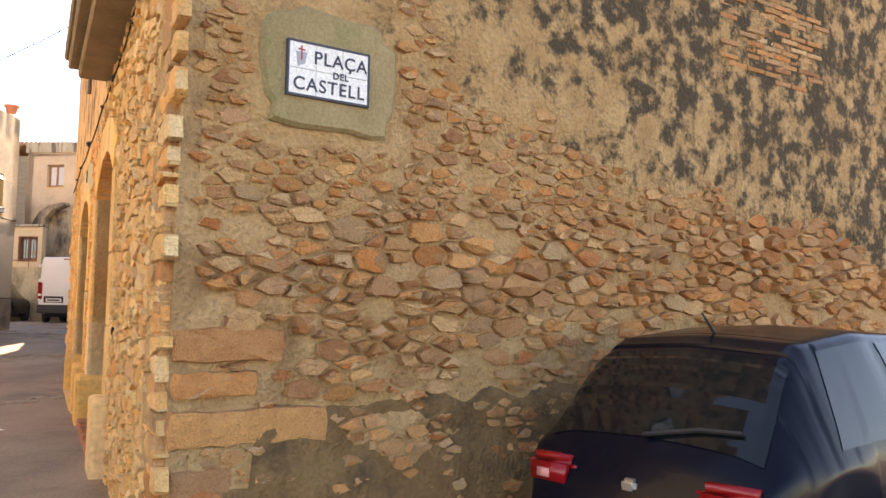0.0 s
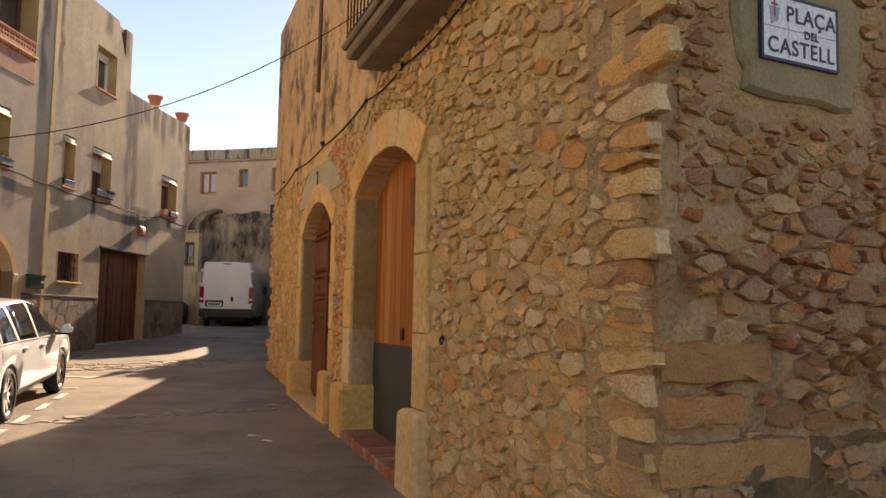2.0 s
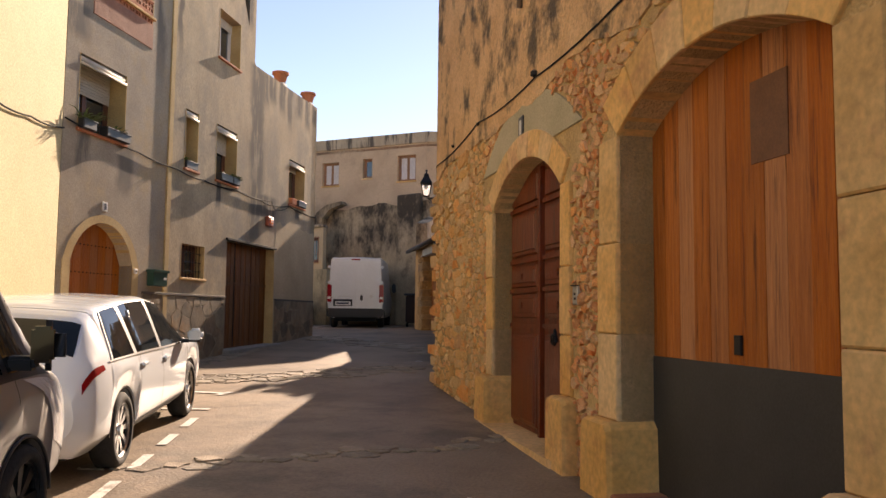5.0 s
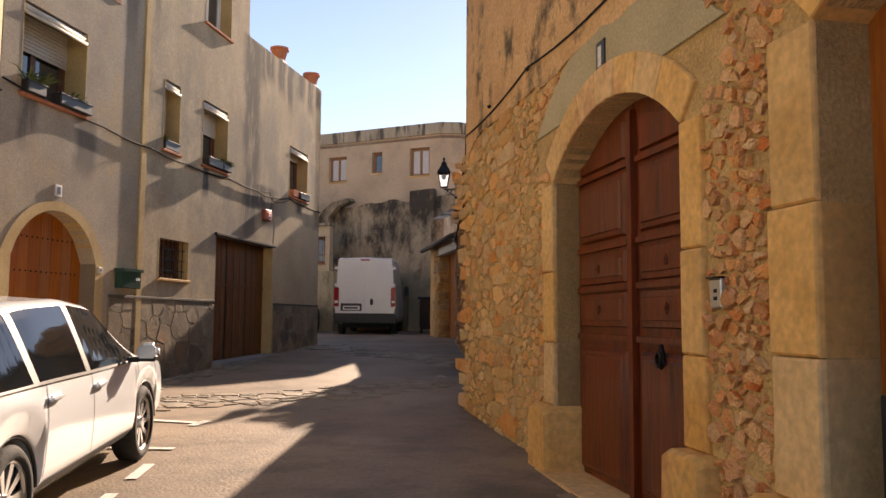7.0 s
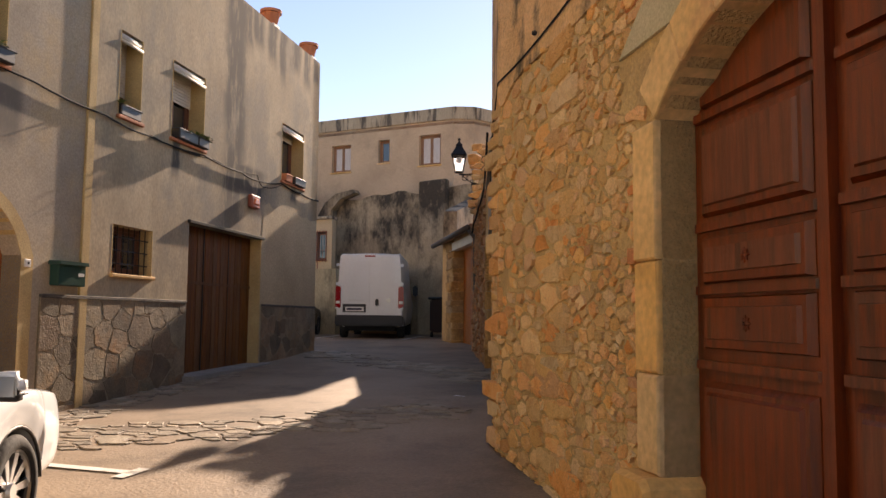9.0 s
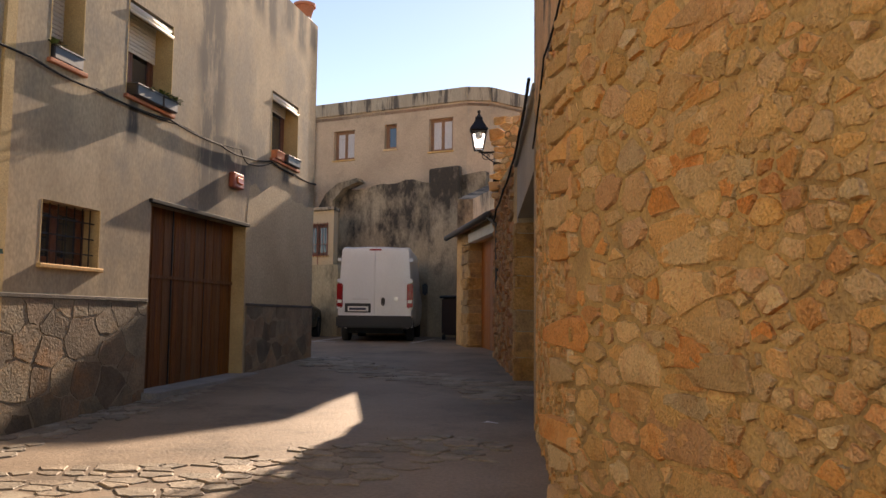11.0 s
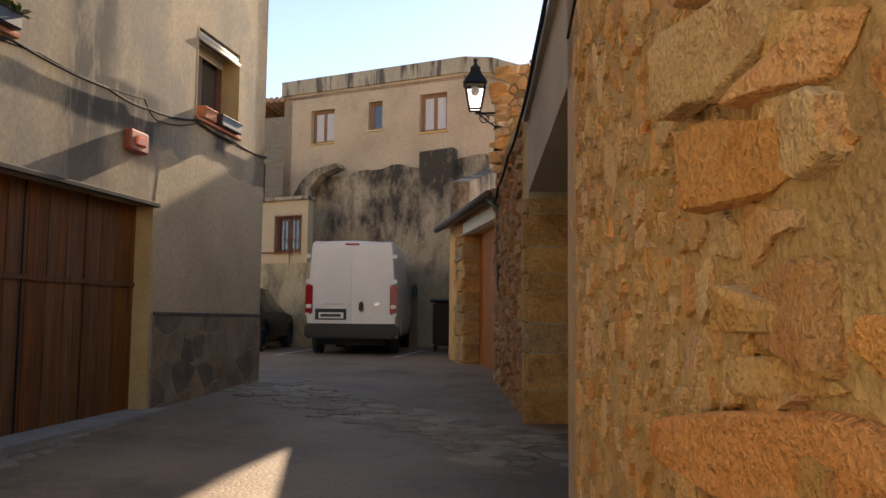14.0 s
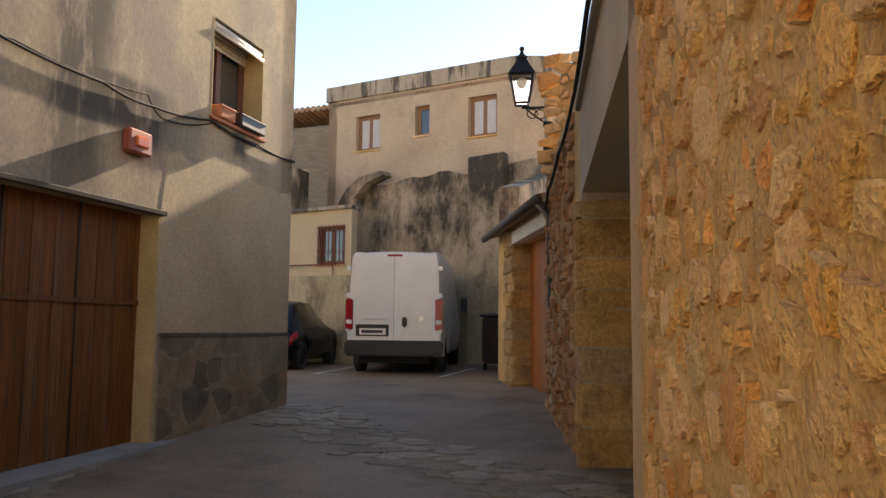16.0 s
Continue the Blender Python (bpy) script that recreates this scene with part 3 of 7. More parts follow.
def stone_mesh(f, ring, rnd, proud):
    """One worn stone over its outline: points and faces."""
    n = len(ring)
    cs, cz = sum(q[0] for q in ring) / n, sum(q[1] for q in ring) / n
    rad = max(max(abs(q[0] - cs), abs(q[1] - cz)) for q in ring)
    ts, tz = rnd.uniform(-0.5, 0.5) * proud / rad, rnd.uniform(-0.6, 0.6) * proud / rad
    pts = []
    for scale, d in ((1.02, -0.05), (1.0, 0.55 * proud), (0.93, 0.92 * proud), (0.55, proud)):
        for a, b in ring:
            j = scale * rnd.uniform(0.96, 1.03)
            x, y = (a - cs) * j, (b - cz) * j
            lift = d if d < 0 else max(d * rnd.uniform(0.84, 1.14) + ts * x + tz * y, -0.004)
            pts.append(tuple(f.at(cs + x, cz + y, lift)))
    pts.append(tuple(f.at(cs, cz, proud * rnd.uniform(0.8, 1.1))))
    up = (f.at(1, 0) - f.at(0, 0)).cross(Vector((0, 0, 1))).dot(f.at(0, 0, 1) - f.at(0, 0)) > 0
    faces = []
    for r in range(3):
        for k in range(n):
            a, b = r * n + k, r * n + (k + 1) % n
            faces.append((a, b, b + n, a + n))
    faces += [(3 * n + k, 3 * n + (k + 1) % n, 4 * n) for k in range(n)]
    return pts, (faces if up else [q[::-1] for q in faces])


def stones(owner, f, rings, near, mat, seed, proud=(0.012, 0.03), name="stone", skip=None, miss=0.04):
    """Up to 300 stones inside the stretch near = (s0, s1) are pieces of the wall; the rest are one joined mesh."""
    rnd = random.Random(seed)
    kept = []
    for ring in rings:
        lo, hi = [min(q[k] for q in ring) for k in (0, 1)], [max(q[k] for q in ring) for k in (0, 1)]
        c = ((lo[0] + hi[0]) / 2, (lo[1] + hi[1]) / 2)
        if rnd.random() < miss or (skip and skip(c[0], c[1], (hi[0] - lo[0]) / 2, (hi[1] - lo[1]) / 2)):
            continue
        kept.append((c, ring))
    mid = (near[0] + near[1]) / 2
    kept.sort(key=lambda q: abs(q[0][0] - mid) + 0.4 * abs(q[0][1] - 1.9))
    V, Q = [], []
    single = 0
    for c, ring in kept:
        pts, fs = stone_mesh(f, ring, rnd, proud(rnd, *c) if callable(proud) else rnd.uniform(*proud))
        if single < 300 and near[0] <= c[0] <= near[1]:
            single += 1
            me = bpy.data.meshes.new(name)
            me.from_pydata(pts, [], fs)
            me.materials.append(mat)
            me.shade_smooth()
            me.set_sharp_from_angle(angle=radians(42))
            new(name, me).parent = owner
        else:
            o = len(V)
            V += pts
            Q += [tuple(o + a for a in q) for q in fs]
    if V:
        me = bpy.data.meshes.new(name + "s")
        me.from_pydata(V, [], Q)
        me.materials.append(mat)
        me.shade_smooth()
        me.set_sharp_from_angle(angle=radians(42))
        rest = new(name + "work", me)
        rest.parent = owner
        rest["kind"] = "stuff"


def near_opening(o, pad):
    s0, s1, z0, spring, peak = o
    grown = (s0 - pad, s1 + pad, z0, spring, peak + pad)

    def test(s, z, hw, hh):
        if s + hw * 0.55 < grown[0] or s - hw * 0.55 > grown[1]:
            return False
        return z - hh * 0.8 < arch(grown, s) + 0.02
    return test


# plaster over the upper stone house
def plaster_edge(s):
    rise = max(0.0, min(1.0, (-1.4 - s) / 2.2))
    return 4.05 + 1.3 * rise + 0.16 * noise.noise((s * 0.9, 1.7, 0)) + 0.06 * noise.noise((s * 3.1, 5.1, 0))


bm = bmesh.new()
wall(bm, RW, CORNER + 0.09, RW.long, plaster_edge, R_TOP - 0.01, (), 0.03, 0.16)
for v in bm.verts:
    v.co += Vector((*RW.n, 0)) * 0.022
tagged(put("plaster_upper", bm, PLASTER_R), "flaking ochre plaster with black lichen stains", "plaster", kind="structure")
bm = bmesh.new()
wall(bm, GC, 0.0, 3.03, lambda s: 4.1 + 0.14 * noise.noise((s * 1.3, 8, 0)), R_TOP - 0.01, (), 0.03, 0.16)
for v in bm.verts:
    v.co += Vector((*GC.n, 0)) * 0.022
tagged(put("plaster_upper_end", bm, PLASTER_R), "flaking ochre plaster over the end of the stone wall", "plaster", kind="structure")

# plaster on the gable: lichen-black above a slanting broken edge
def gable_edge(s):
    return 3.35 - 0.13 * min(max(s - 0.8, 0), 6) + 0.3 * noise.noise((s * 0.8, 2.2, 0)) + 0.16 * noise.noise((s * 2.6, 9, 0)) + (0.9 if s < 0.9 else 0.9 * max(0, 1.5 - s) / 0.6 if s < 1.5 else 0)


def gable_relief(s, z):
    """How far the decayed skin of the gable stands out: plaster above the broken edge, hollows where stones have gone."""
    k = max(0.0, min(1.0, (z - gable_edge(s) + 0.1) / 0.25))
    rough = 0.014 * noise.noise((s * 5, z * 7, 1)) + 0.009 * noise.noise((s * 13, z * 17, 3)) + 0.005 * noise.noise((s * 31, z * 37, 5))
    free = max(0.0, 1 - abs(z - 1.95 - 0.06 * s) / 0.75)
    hollow = (max(0.0, noise.noise((s * 1.6, z * 2.2, 7)) - 0.05) * 0.07 + 0.045 * free) * (1 - k)
    return 0.012 + 0.028 * k + rough * (1.0 - 0.25 * k) - hollow


# darkened by a quarter with the gable's stones, for dirt and dimmer light
LICHEN = material("lichen_blackened_plaster", (0.444, 0.259, 0.111), (0.592, 0.377, 0.178), 3.0, bump=1.0, fine=36, spot=(0.074, 0.053, 0.028), spot_scale=4.6, spot_edge=(0.51, 0.63), depth=0.045, bias=((0.035, 0.026, 0.09), -0.50))
bm = bmesh.new()
ss = [-0.5 + 0.04 * i for i in range(171)] + [6.8 + 0.25 * i for i in range(1, 11)]
zs = [-0.2 + 0.045 * i for i in range(120)] + [5.5 + 0.2 * i for i in range(10)]
grid = [[bm.verts.new(SW.at(q, z, gable_relief(q, z))) for q in ss] for z in zs]
for a, b in zip(grid, grid[1:]):
    for i in range(len(ss) - 1):
        bm.faces.new((a[i], a[i + 1], b[i + 1], b[i]))
bmesh.ops.recalc_face_normals(bm, faces=bm.faces)
if bm.faces[:][0].normal.xy.dot(SW.n) < 0:
    bmesh.ops.reverse_faces(bm, faces=bm.faces)
tagged(put("plaster_gable", bm, LICHEN, True), "old ochre plaster with black lichen in broad patches", "plaster", kind="structure")
# patch of bare bricks high on the gable
bricks = thing("brick_patch", "patch of bare thin sandy bricks in the plaster", "bricks", kind="structure")
rnd = random.Random(41)
for j in range(14):
    for i in range(6):
        a, z = 4.15 + i * 0.27 + (0.12 if j % 2 else 0), 4.15 + j * 0.062
        if rnd.random() < 0.3 + 0.25 * (i in (0, 5)):
            continue
        bm = bmesh.new()
        prism(bm, SW, [(a, z), (a + 0.25, z + 0.004), (a + 0.25, z + 0.045), (a, z + 0.043)], 0.0, 0.05 + rnd.uniform(-0.012, 0.008), 0.008)
        part("brick", bm, RUBBLE_RED, bricks)
bm = bmesh.new()
ring = []
for k in range(22):
    a = 6.2832 * k / 22
    c, s = math.cos(a), math.sin(a)
    r = 1 + 0.3 * noise.noise((c * 1.9, s * 1.9, 4))
    ring.append((0.29 + 0.47 * r * math.copysign(abs(c) ** 0.5, c), 3.42 + 0.40 * r * math.copysign(abs(s) ** 0.5, s)))
prism(bm, SW, ring, -0.02, 0.052, 0.03)
patch_sign = tagged(put("plaster_sign_patch", bm, material("cement_patch", (0.29, 0.215, 0.105), (0.36, 0.275, 0.145), 2.5, bump=0.3, fine=50, spot=(0.24, 0.21, 0.09), spot_scale=2.2)), "smooth olive-grey cement patch behind the street sign", "plaster", kind="structure")

# surrounds of the two doorways
frame_a = thing("door_surround", "dressed ochre sandstone arch round the plank door", "door surround")
surround(frame_a, RW, DOOR_A, 0.34, 0.035, (0.3, 0.62), 1.12, DRESSED)
frame_b = thing("door_surround", "dressed ochre sandstone arch round the panelled door", "door surround")
surround(frame_b, RW, DOOR_B, 0.25, 0.035, (0.28, 0.6), 1.2, DRESSED)
# smooth plaster hood over the panelled door
bm = bmesh.new()
pts = []
for i in range(13):
    s = DOOR_B[0] - 0.5 + (DOOR_B[1] - DOOR_B[0] + 1.0) * i / 12
    x = (s - 1.4) / 1.6
    pts.append((s, 4.15 - 0.62 * x * x))
prism(bm, RW, pts, -0.02, 0.02, 0.01)
tagged(put("plaster_hood", bm, material("grey_green_plaster", (0.42, 0.36, 0.23), (0.5, 0.43, 0.29), 2, bump=0.25)), "smooth grey plaster hood over the arched door", "plaster", kind="structure")

# plank door with a sheet-metal foot
door_a = thing("door_1", "tall arched door of orange pine planks with a grey metal foot", "door", kind="structure")
n = 12
for i in range(n):
    a, b = DOOR_A[0] - 0.02 + (DOOR_A[1] - DOOR_A[0] + 0.04) * i / n, DOOR_A[0] - 0.02 + (DOOR_A[1] - DOOR_A[0] + 0.04) * (i + 1) / n
    bm = bmesh.new()
    prism(bm, RW, [(a + 0.002, 0.3), (b - 0.002, 0.3), (b - 0.002, arch(DOOR_A, b) + 0.02), (a + 0.002, arch(DOOR_A, a) + 0.02)], -0.33, -0.27 + 0.002 * (i % 3), 0.004)
    part("plank", bm, WOOD_NEW, door_a)
bm = bmesh.new()
prism(bm, RW, [(DOOR_A[0], 0.42), (DOOR_A[1], 0.42), (DOOR_A[1], 1.6), (DOOR_A[0], 1.6)], -0.27, -0.255, 0.003)
part("kick_plate", bm, GREY_METAL, door_a, "dark grey sheet metal kick plate")
bm = bmesh.new()
prism(bm, RW, [(-2.54, 2.8), (-2.18, 2.8), (-2.18, 3.3), (-2.54, 3.3)], -0.27, -0.262, 0.002)
part("hatch_window", bm, WOOD_FRAME, door_a, "small dark hatch window")
bm = bmesh.new()
prism(bm, RW, [(-2.05, 1.66), (-1.98, 1.66), (-1.98, 1.78), (-2.05, 1.78)], -0.27, -0.25, 0.004)
part("lock_plate", bm, IRON, door_a, "black iron lock plate")
step_a = thing("door_step", "worn row of red bricks forming a door step", "step")
for i in range(14):
    a = DOOR_A[0] + 0.02 + i * 0.168
    bm = bmesh.new()
    z = ground_z(0, RW.at(a, 0).y)
    prism(bm, RW, [(a, z - 0.05), (a + 0.155, z - 0.05), (a + 0.155, z + 0.09), (a, z + 0.09)], -0.3, 0.12, 0.015)
    part("brick", bm, BRICK_RED, step_a)

# two-leaf panelled door
door_b = thing("door_2", "arched two-leaf varnished red-brown panelled wooden door", "door", kind="structure")
mid = (DOOR_B[0] + DOOR_B[1]) / 2
for la, lb in ((DOOR_B[0] - 0.02, mid - 0.004), (mid + 0.004, DOOR_B[1] + 0.02)):
    bm = bmesh.new()
    m = (la + lb) / 2
    prism(bm, RW, [(la, 0.55), (lb, 0.55), (lb, arch(DOOR_B, lb) + 0.02), ((m + lb) / 2, arch(DOOR_B, (m + lb) / 2) + 0.02), (m, arch(DOOR_B, m) + 0.02), ((m + la) / 2, arch(DOOR_B, (m + la) / 2) + 0.02), (la, arch(DOOR_B, la) + 0.02)], -0.26, -0.2, 0.005)
    leaf = part("door_leaf", bm, WOOD_DARK, door_b)
    a, b = la + 0.11, lb - 0.11
    for za, zb, arched in ((0.72, 1.70, 0), (1.86, 2.12, 0), (2.19, 2.42, 0), (2.53, 3.0, 0), (3.10, 3.14, 1)):
        top = [(b, zb), (a, zb)] if not arched else [(b, arch(DOOR_B, b) - 0.1), (m, arch(DOOR_B, m) - 0.09), (a, arch(DOOR_B, a) - 0.1)]
        if arched and min(p[1] for p in top) < za + 0.04:
            top = [(p[0], max(p[1], za + 0.05)) for p in top]
        bm = bmesh.new()
        prism(bm, RW, [(a, za), (b, za)] + top, -0.205, -0.165, 0.03)
        part("moulding", bm, WOOD_DARK, leaf)
        if not arched:
            bm = bmesh.new()
            prism(bm, RW, [(a + 0.055, za + 0.05), (b - 0.055, za + 0.05), (b - 0.055, zb - 0.05), (a + 0.055, zb - 0.05)], -0.17, -0.148, 0.018)
            part("panel", bm, WOOD_DARK, leaf)
        if zb < 2.5 and za > 1.8:
            # carved rosette on the short panels
            bm = bmesh.new()
            zc = (za + zb) / 2
            for k in range(8):
                t = 6.2832 * k / 8
                q = [(m + r * math.cos(t + e), zc + r * math.sin(t + e)) for r, e in ((0.008, 0), (0.026, -0.33), (0.038, 0), (0.026, 0.33))]
                prism(bm, RW, q, -0.15, -0.141, 0.003)
            part("carving", bm, WOOD_DARK, leaf)
    for z in (1.78, 2.155, 2.475, 3.05):
        bm = bmesh.new()
        prism(bm, RW, [(la + 0.06, z - 0.022), (lb - 0.06, z - 0.022), (lb - 0.06, z + 0.022), (la + 0.06, z + 0.022)], -0.205, -0.162, 0.012)
        part("rail", bm, WOOD_DARK, leaf)
bm = bmesh.new()
prism(bm, RW, [(mid - 0.035, 0.55), (mid + 0.035, 0.55), (mid + 0.035, 3.42), (mid - 0.035, 3.42)], -0.21, -0.15, 0.012)
part("astragal", bm, WOOD_DARK, door_b)
bm = bmesh.new()
c = RW.at(0.92, 1.68, -0.125)
tube(bm, [c + Vector((*RW.u, 0)) * 0.038 * math.sin(a) + Vector((0, 0, 1)) * 0.045 * math.cos(a) - Vector((0, 0, 0.02)) for a in [6.2832 * k / 14 for k in range(15)]], 0.011, 6)
prism(bm, RW, [(0.87, 1.63), (0.92, 1.595), (0.97, 1.63), (0.95, 1.70), (0.92, 1.76), (0.89, 1.70)], -0.16, -0.135, 0.008)
part("knocker", bm, IRON, door_b, "black iron ring knocker")
bm = bmesh.new()
z = ground_z(0, RW.at(1.2, 0).y)
prism(bm, RW, [(DOOR_B[0] - 0.1, z - 0.1), (DOOR_B[1] + 0.15, z - 0.1), (DOOR_B[1] + 0.15, z + 0.06), (DOOR_B[0] - 0.1, z + 0.03)], -0.34, 0.16, 0.02)
tagged(put("door_step", bm, DRESSED), "worn flat stone step below the panelled door", "step")

# intercom and number tile
intercom = thing("intercom", "small steel intercom box beside the panelled door", "intercom")
bm = bmesh.new()
prism(bm, RW, [(-0.135, 1.98), (-0.025, 1.98), (-0.025, 2.135), (-0.135, 2.135)], 0.0, 0.04, 0.008)
part("housing", bm, plain("brushed_steel", (0.55, 0.54, 0.51), 0.35, 0.7), intercom)
bm = bmesh.new()
prism(bm, RW, [(-0.145, 2.135), (-0.015, 2.135), (-0.012, 2.145), (-0.148, 2.145)], 0.0, 0.055, 0.003)
part("rain_cap", bm, IRON, intercom)
for z in (2.02, 2.06):
    bm = bmesh.new()
    prism(bm, RW, [(-0.1, z), (-0.07, z), (-0.07, z + 0.02), (-0.1, z + 0.02)], 0.038, 0.045, 0.002)
    part("button", bm, IRON, intercom)
tile = thing("number_tile", "small dark tile with a pale bar above the door", "tile")
bm = bmesh.new()
prism(bm, RW, [(1.38, 3.71), (1.53, 3.71), (1.53, 3.94), (1.38, 3.94)], 0.0, 0.035, 0.004)
part("plate", bm, plain("black_enamel", (0.03, 0.03, 0.035), 0.3), tile)
bm = bmesh.new()
prism(bm, RW, [(1.425, 3.75), (1.485, 3.75), (1.485, 3.9), (1.425, 3.9)], 0.03, 0.039, 0.001)
part("bar", bm, WHITE, tile)

# street sign: six white tiles with lettering
sign = thing("street_sign", "white glazed tile street sign with dark blue lettering and border", "street sign")
S0, S1, Z0, Z1 = -0.005, 0.54, 3.235, 3.56
for i in range(3):
    for j in range(2):
        bm = bmesh.new()
        a, b = S0 + (S1 - S0) * i / 3, S0 + (S1 - S0) * (i + 1) / 3
        c, d = Z0 + (Z1 - Z0) * j / 2, Z0 + (Z1 - Z0) * (j + 1) / 2
        prism(bm, SW, [(a + 0.0012, c + 0.0012), (b - 0.0012, c + 0.0012), (b - 0.0012, d - 0.0012), (a + 0.0012, d - 0.0012)], 0.05, 0.072, 0.002)
        part("tile", bm, TILE, sign)
for a, b, c, d in ((S0 - 0.01, S1 + 0.01, Z0 - 0.012, Z0 + 0.003), (S0 - 0.01, S1 + 0.01, Z1 - 0.003, Z1 + 0.012), (S0 - 0.012, S0 + 0.003, Z0 - 0.01, Z1 + 0.01), (S1 - 0.003, S1 + 0.012, Z0 - 0.01, Z1 + 0.01)):
    bm = bmesh.new()
    prism(bm, SW, [(a, c), (b, c), (b, d), (a, d)], 0.05, 0.0755, 0.001)
    part("border", bm, INK, sign)


def letters(body, f, s, z, d, size, mat, owner, spacing=1.0):
    cu = bpy.data.curves.new("letters", "FONT")
    cu.body, cu.size, cu.align_x, cu.align_y = body, size, "CENTER", "CENTER"
    cu.space_character, cu.extrude, cu.offset = spacing, 0.001, 0.0015
    ob = new("letters", cu)
    basis = Matrix(((f.u.x, 0, f.n.x), (f.u.y, 0, f.n.y), (0, 1, 0))).to_4x4()
    if basis.determinant() < 0:
        basis = Matrix(((-f.u.x, 0, f.n.x), (-f.u.y, 0, f.n.y), (0, 1, 0))).to_4x4()
    ob.matrix_world = Matrix.Translation(f.at(s, z, d)) @ basis
    dg = bpy.context.evaluated_depsgraph_get()
    me = bpy.data.meshes.new_from_object(ob.evaluated_get(dg))
    me.transform(ob.matrix_world)
    bpy.data.objects.remove(ob)
    me.materials.clear()
    me.materials.append(mat)
    o2 = new("letters", me)
    o2.parent = owner
    return o2


letters("PLA\u00c7A", SW, 0.345, 3.475, 0.0745, 0.115, INK, sign, 1.1)
letters("DEL", SW, 0.345, 3.385, 0.0745, 0.06, INK, sign, 1.1)
letters("CASTELL", SW, 0.27, 3.30, 0.0745, 0.115, INK, sign, 1.12)
bm = bmesh.new()
prism(bm, SW, [(0.055, 3.41), (0.1, 3.43), (0.115, 3.5), (0.04, 3.5), (0.05, 3.43)][::1], 0.07, 0.0748, 0.0005)
part("crest", bm, plain("grey_ink", (0.35, 0.36, 0.4), 0.4), sign)
bm = bmesh.new()
prism(bm, SW, [(0.072, 3.45), (0.082, 3.45), (0.082, 3.54), (0.072, 3.54)], 0.07, 0.0755, 0.0003)
prism(bm, SW, [(0.055, 3.51), (0.1, 3.51), (0.1, 3.519), (0.055, 3.519)], 0.07, 0.0757, 0.0003)
part("crest_cross", bm, RED_INK, sign)


# ---- windows and doors of the rendered houses ----
def window(name, label, f, s0, s1, z0, z1, deep=0.3, shade=0.0, leaves=2, blind=False, frame_mat=WOOD_FRAME, pane_mat=PANE, sill=True, curtain=False):
    w = thing(name, label, "window", kind="structure")
    d = -deep
    for a, b, c, e in ((s0, s0 + 0.05, z0, z1), (s1 - 0.05, s1, z0, z1), (s0 + 0.05, s1 - 0.05, z1 - 0.05, z1), (s0 + 0.05, s1 - 0.05, z0, z0 + 0.05)):
        bm = bmesh.new()
        box(bm, f, a, b, c, e, d - 0.06, d + 0.02, 0.006)
        part("window_frame", bm, frame_mat, w)
    step = (s1 - s0 - 0.1) / leaves
    for i in range(leaves):
        a, b = s0 + 0.05 + step * i, s0 + 0.05 + step * (i + 1)
        bm = bmesh.new()
        for p, q, c, e in ((a + 0.003, a + 0.055, z0 + 0.05, z1 - 0.05), (b - 0.055, b - 0.003, z0 + 0.05, z1 - 0.05), (a + 0.055, b - 0.055, z0 + 0.05, z0 + 0.11), (a + 0.055, b - 0.055, z1 - 0.1, z1 - 0.05)):
            box(bm, f, p, q, c, e, d - 0.04, d + 0.005, 0.004)
        sash = part("sash", bm, frame_mat, w)
        bm = bmesh.new()
        box(bm, f, a + 0.05, b - 0.05, z0 + 0.1, z1 - 0.09, d - 0.03, d - 0.02)
        part("pane", bm, pane_mat, sash)
        if curtain:
            bm = bmesh.new()
            box(bm, f, a + 0.055, b - 0.06, z0 + 0.105, z1 - 0.095, d - 0.02, d - 0.016)
            part("curtain", bm, CURTAIN, sash, "white curtain behind the pane")
    # board behind the panes, its near-black colour in place of an unlit room
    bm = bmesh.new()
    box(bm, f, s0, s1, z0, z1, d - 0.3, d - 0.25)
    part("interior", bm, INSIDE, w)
    if sill:
        bm = bmesh.new()
        box(bm, f, s0 - 0.04, s1 + 0.04, z0 - 0.035, z0 + 0.012, d - 0.02, 0.05, 0.008)
        part("window_sill", bm, TERRACOTTA if shade else DRESSED, w)
    if f is LW:
        for a, b in ((s0 - 0.004, s0 + 0.012), (s1 - 0.012, s1 + 0.004)):
            bm = bmesh.new()
            box(bm, f, a, b, z0 + 0.012, z1, d + 0.02, 0.003)
            part("reveal", bm, OCHRE, w, "ochre painted reveal")
    if shade:
        n = max(3, int((z1 - z0) * shade / 0.05))
        for i in range(n):
            z = z1 - 0.02 - 0.05 * (i + 1)
            bm = bmesh.new()
            box(bm, f, s0 + 0.01, s1 - 0.01, z, z + 0.046, d + 0.03, d + 0.045, 0.006)
            part("shutter_slat", bm, SHUTTER, w)
    if blind:
        bm = bmesh.new()
        tube(bm, [f.at(s0 + 0.02, z1 - 0.07, -0.06), f.at(s1 - 0.02, z1 - 0.07, -0.06)], 0.055, 10)
        part("rolled_awning", bm, SHUTTER, w, "rolled cream awning blind", True)
        bm = bmesh.new()
        tube(bm, [f.at(s0 + 0.02, z1 - 0.15, 0.0), f.at(s1 - 0.02, z1 - 0.15, 0.0)], 0.022, 8)
        part("awning_bar", bm, SHUTTER, w, "", True)
    return w


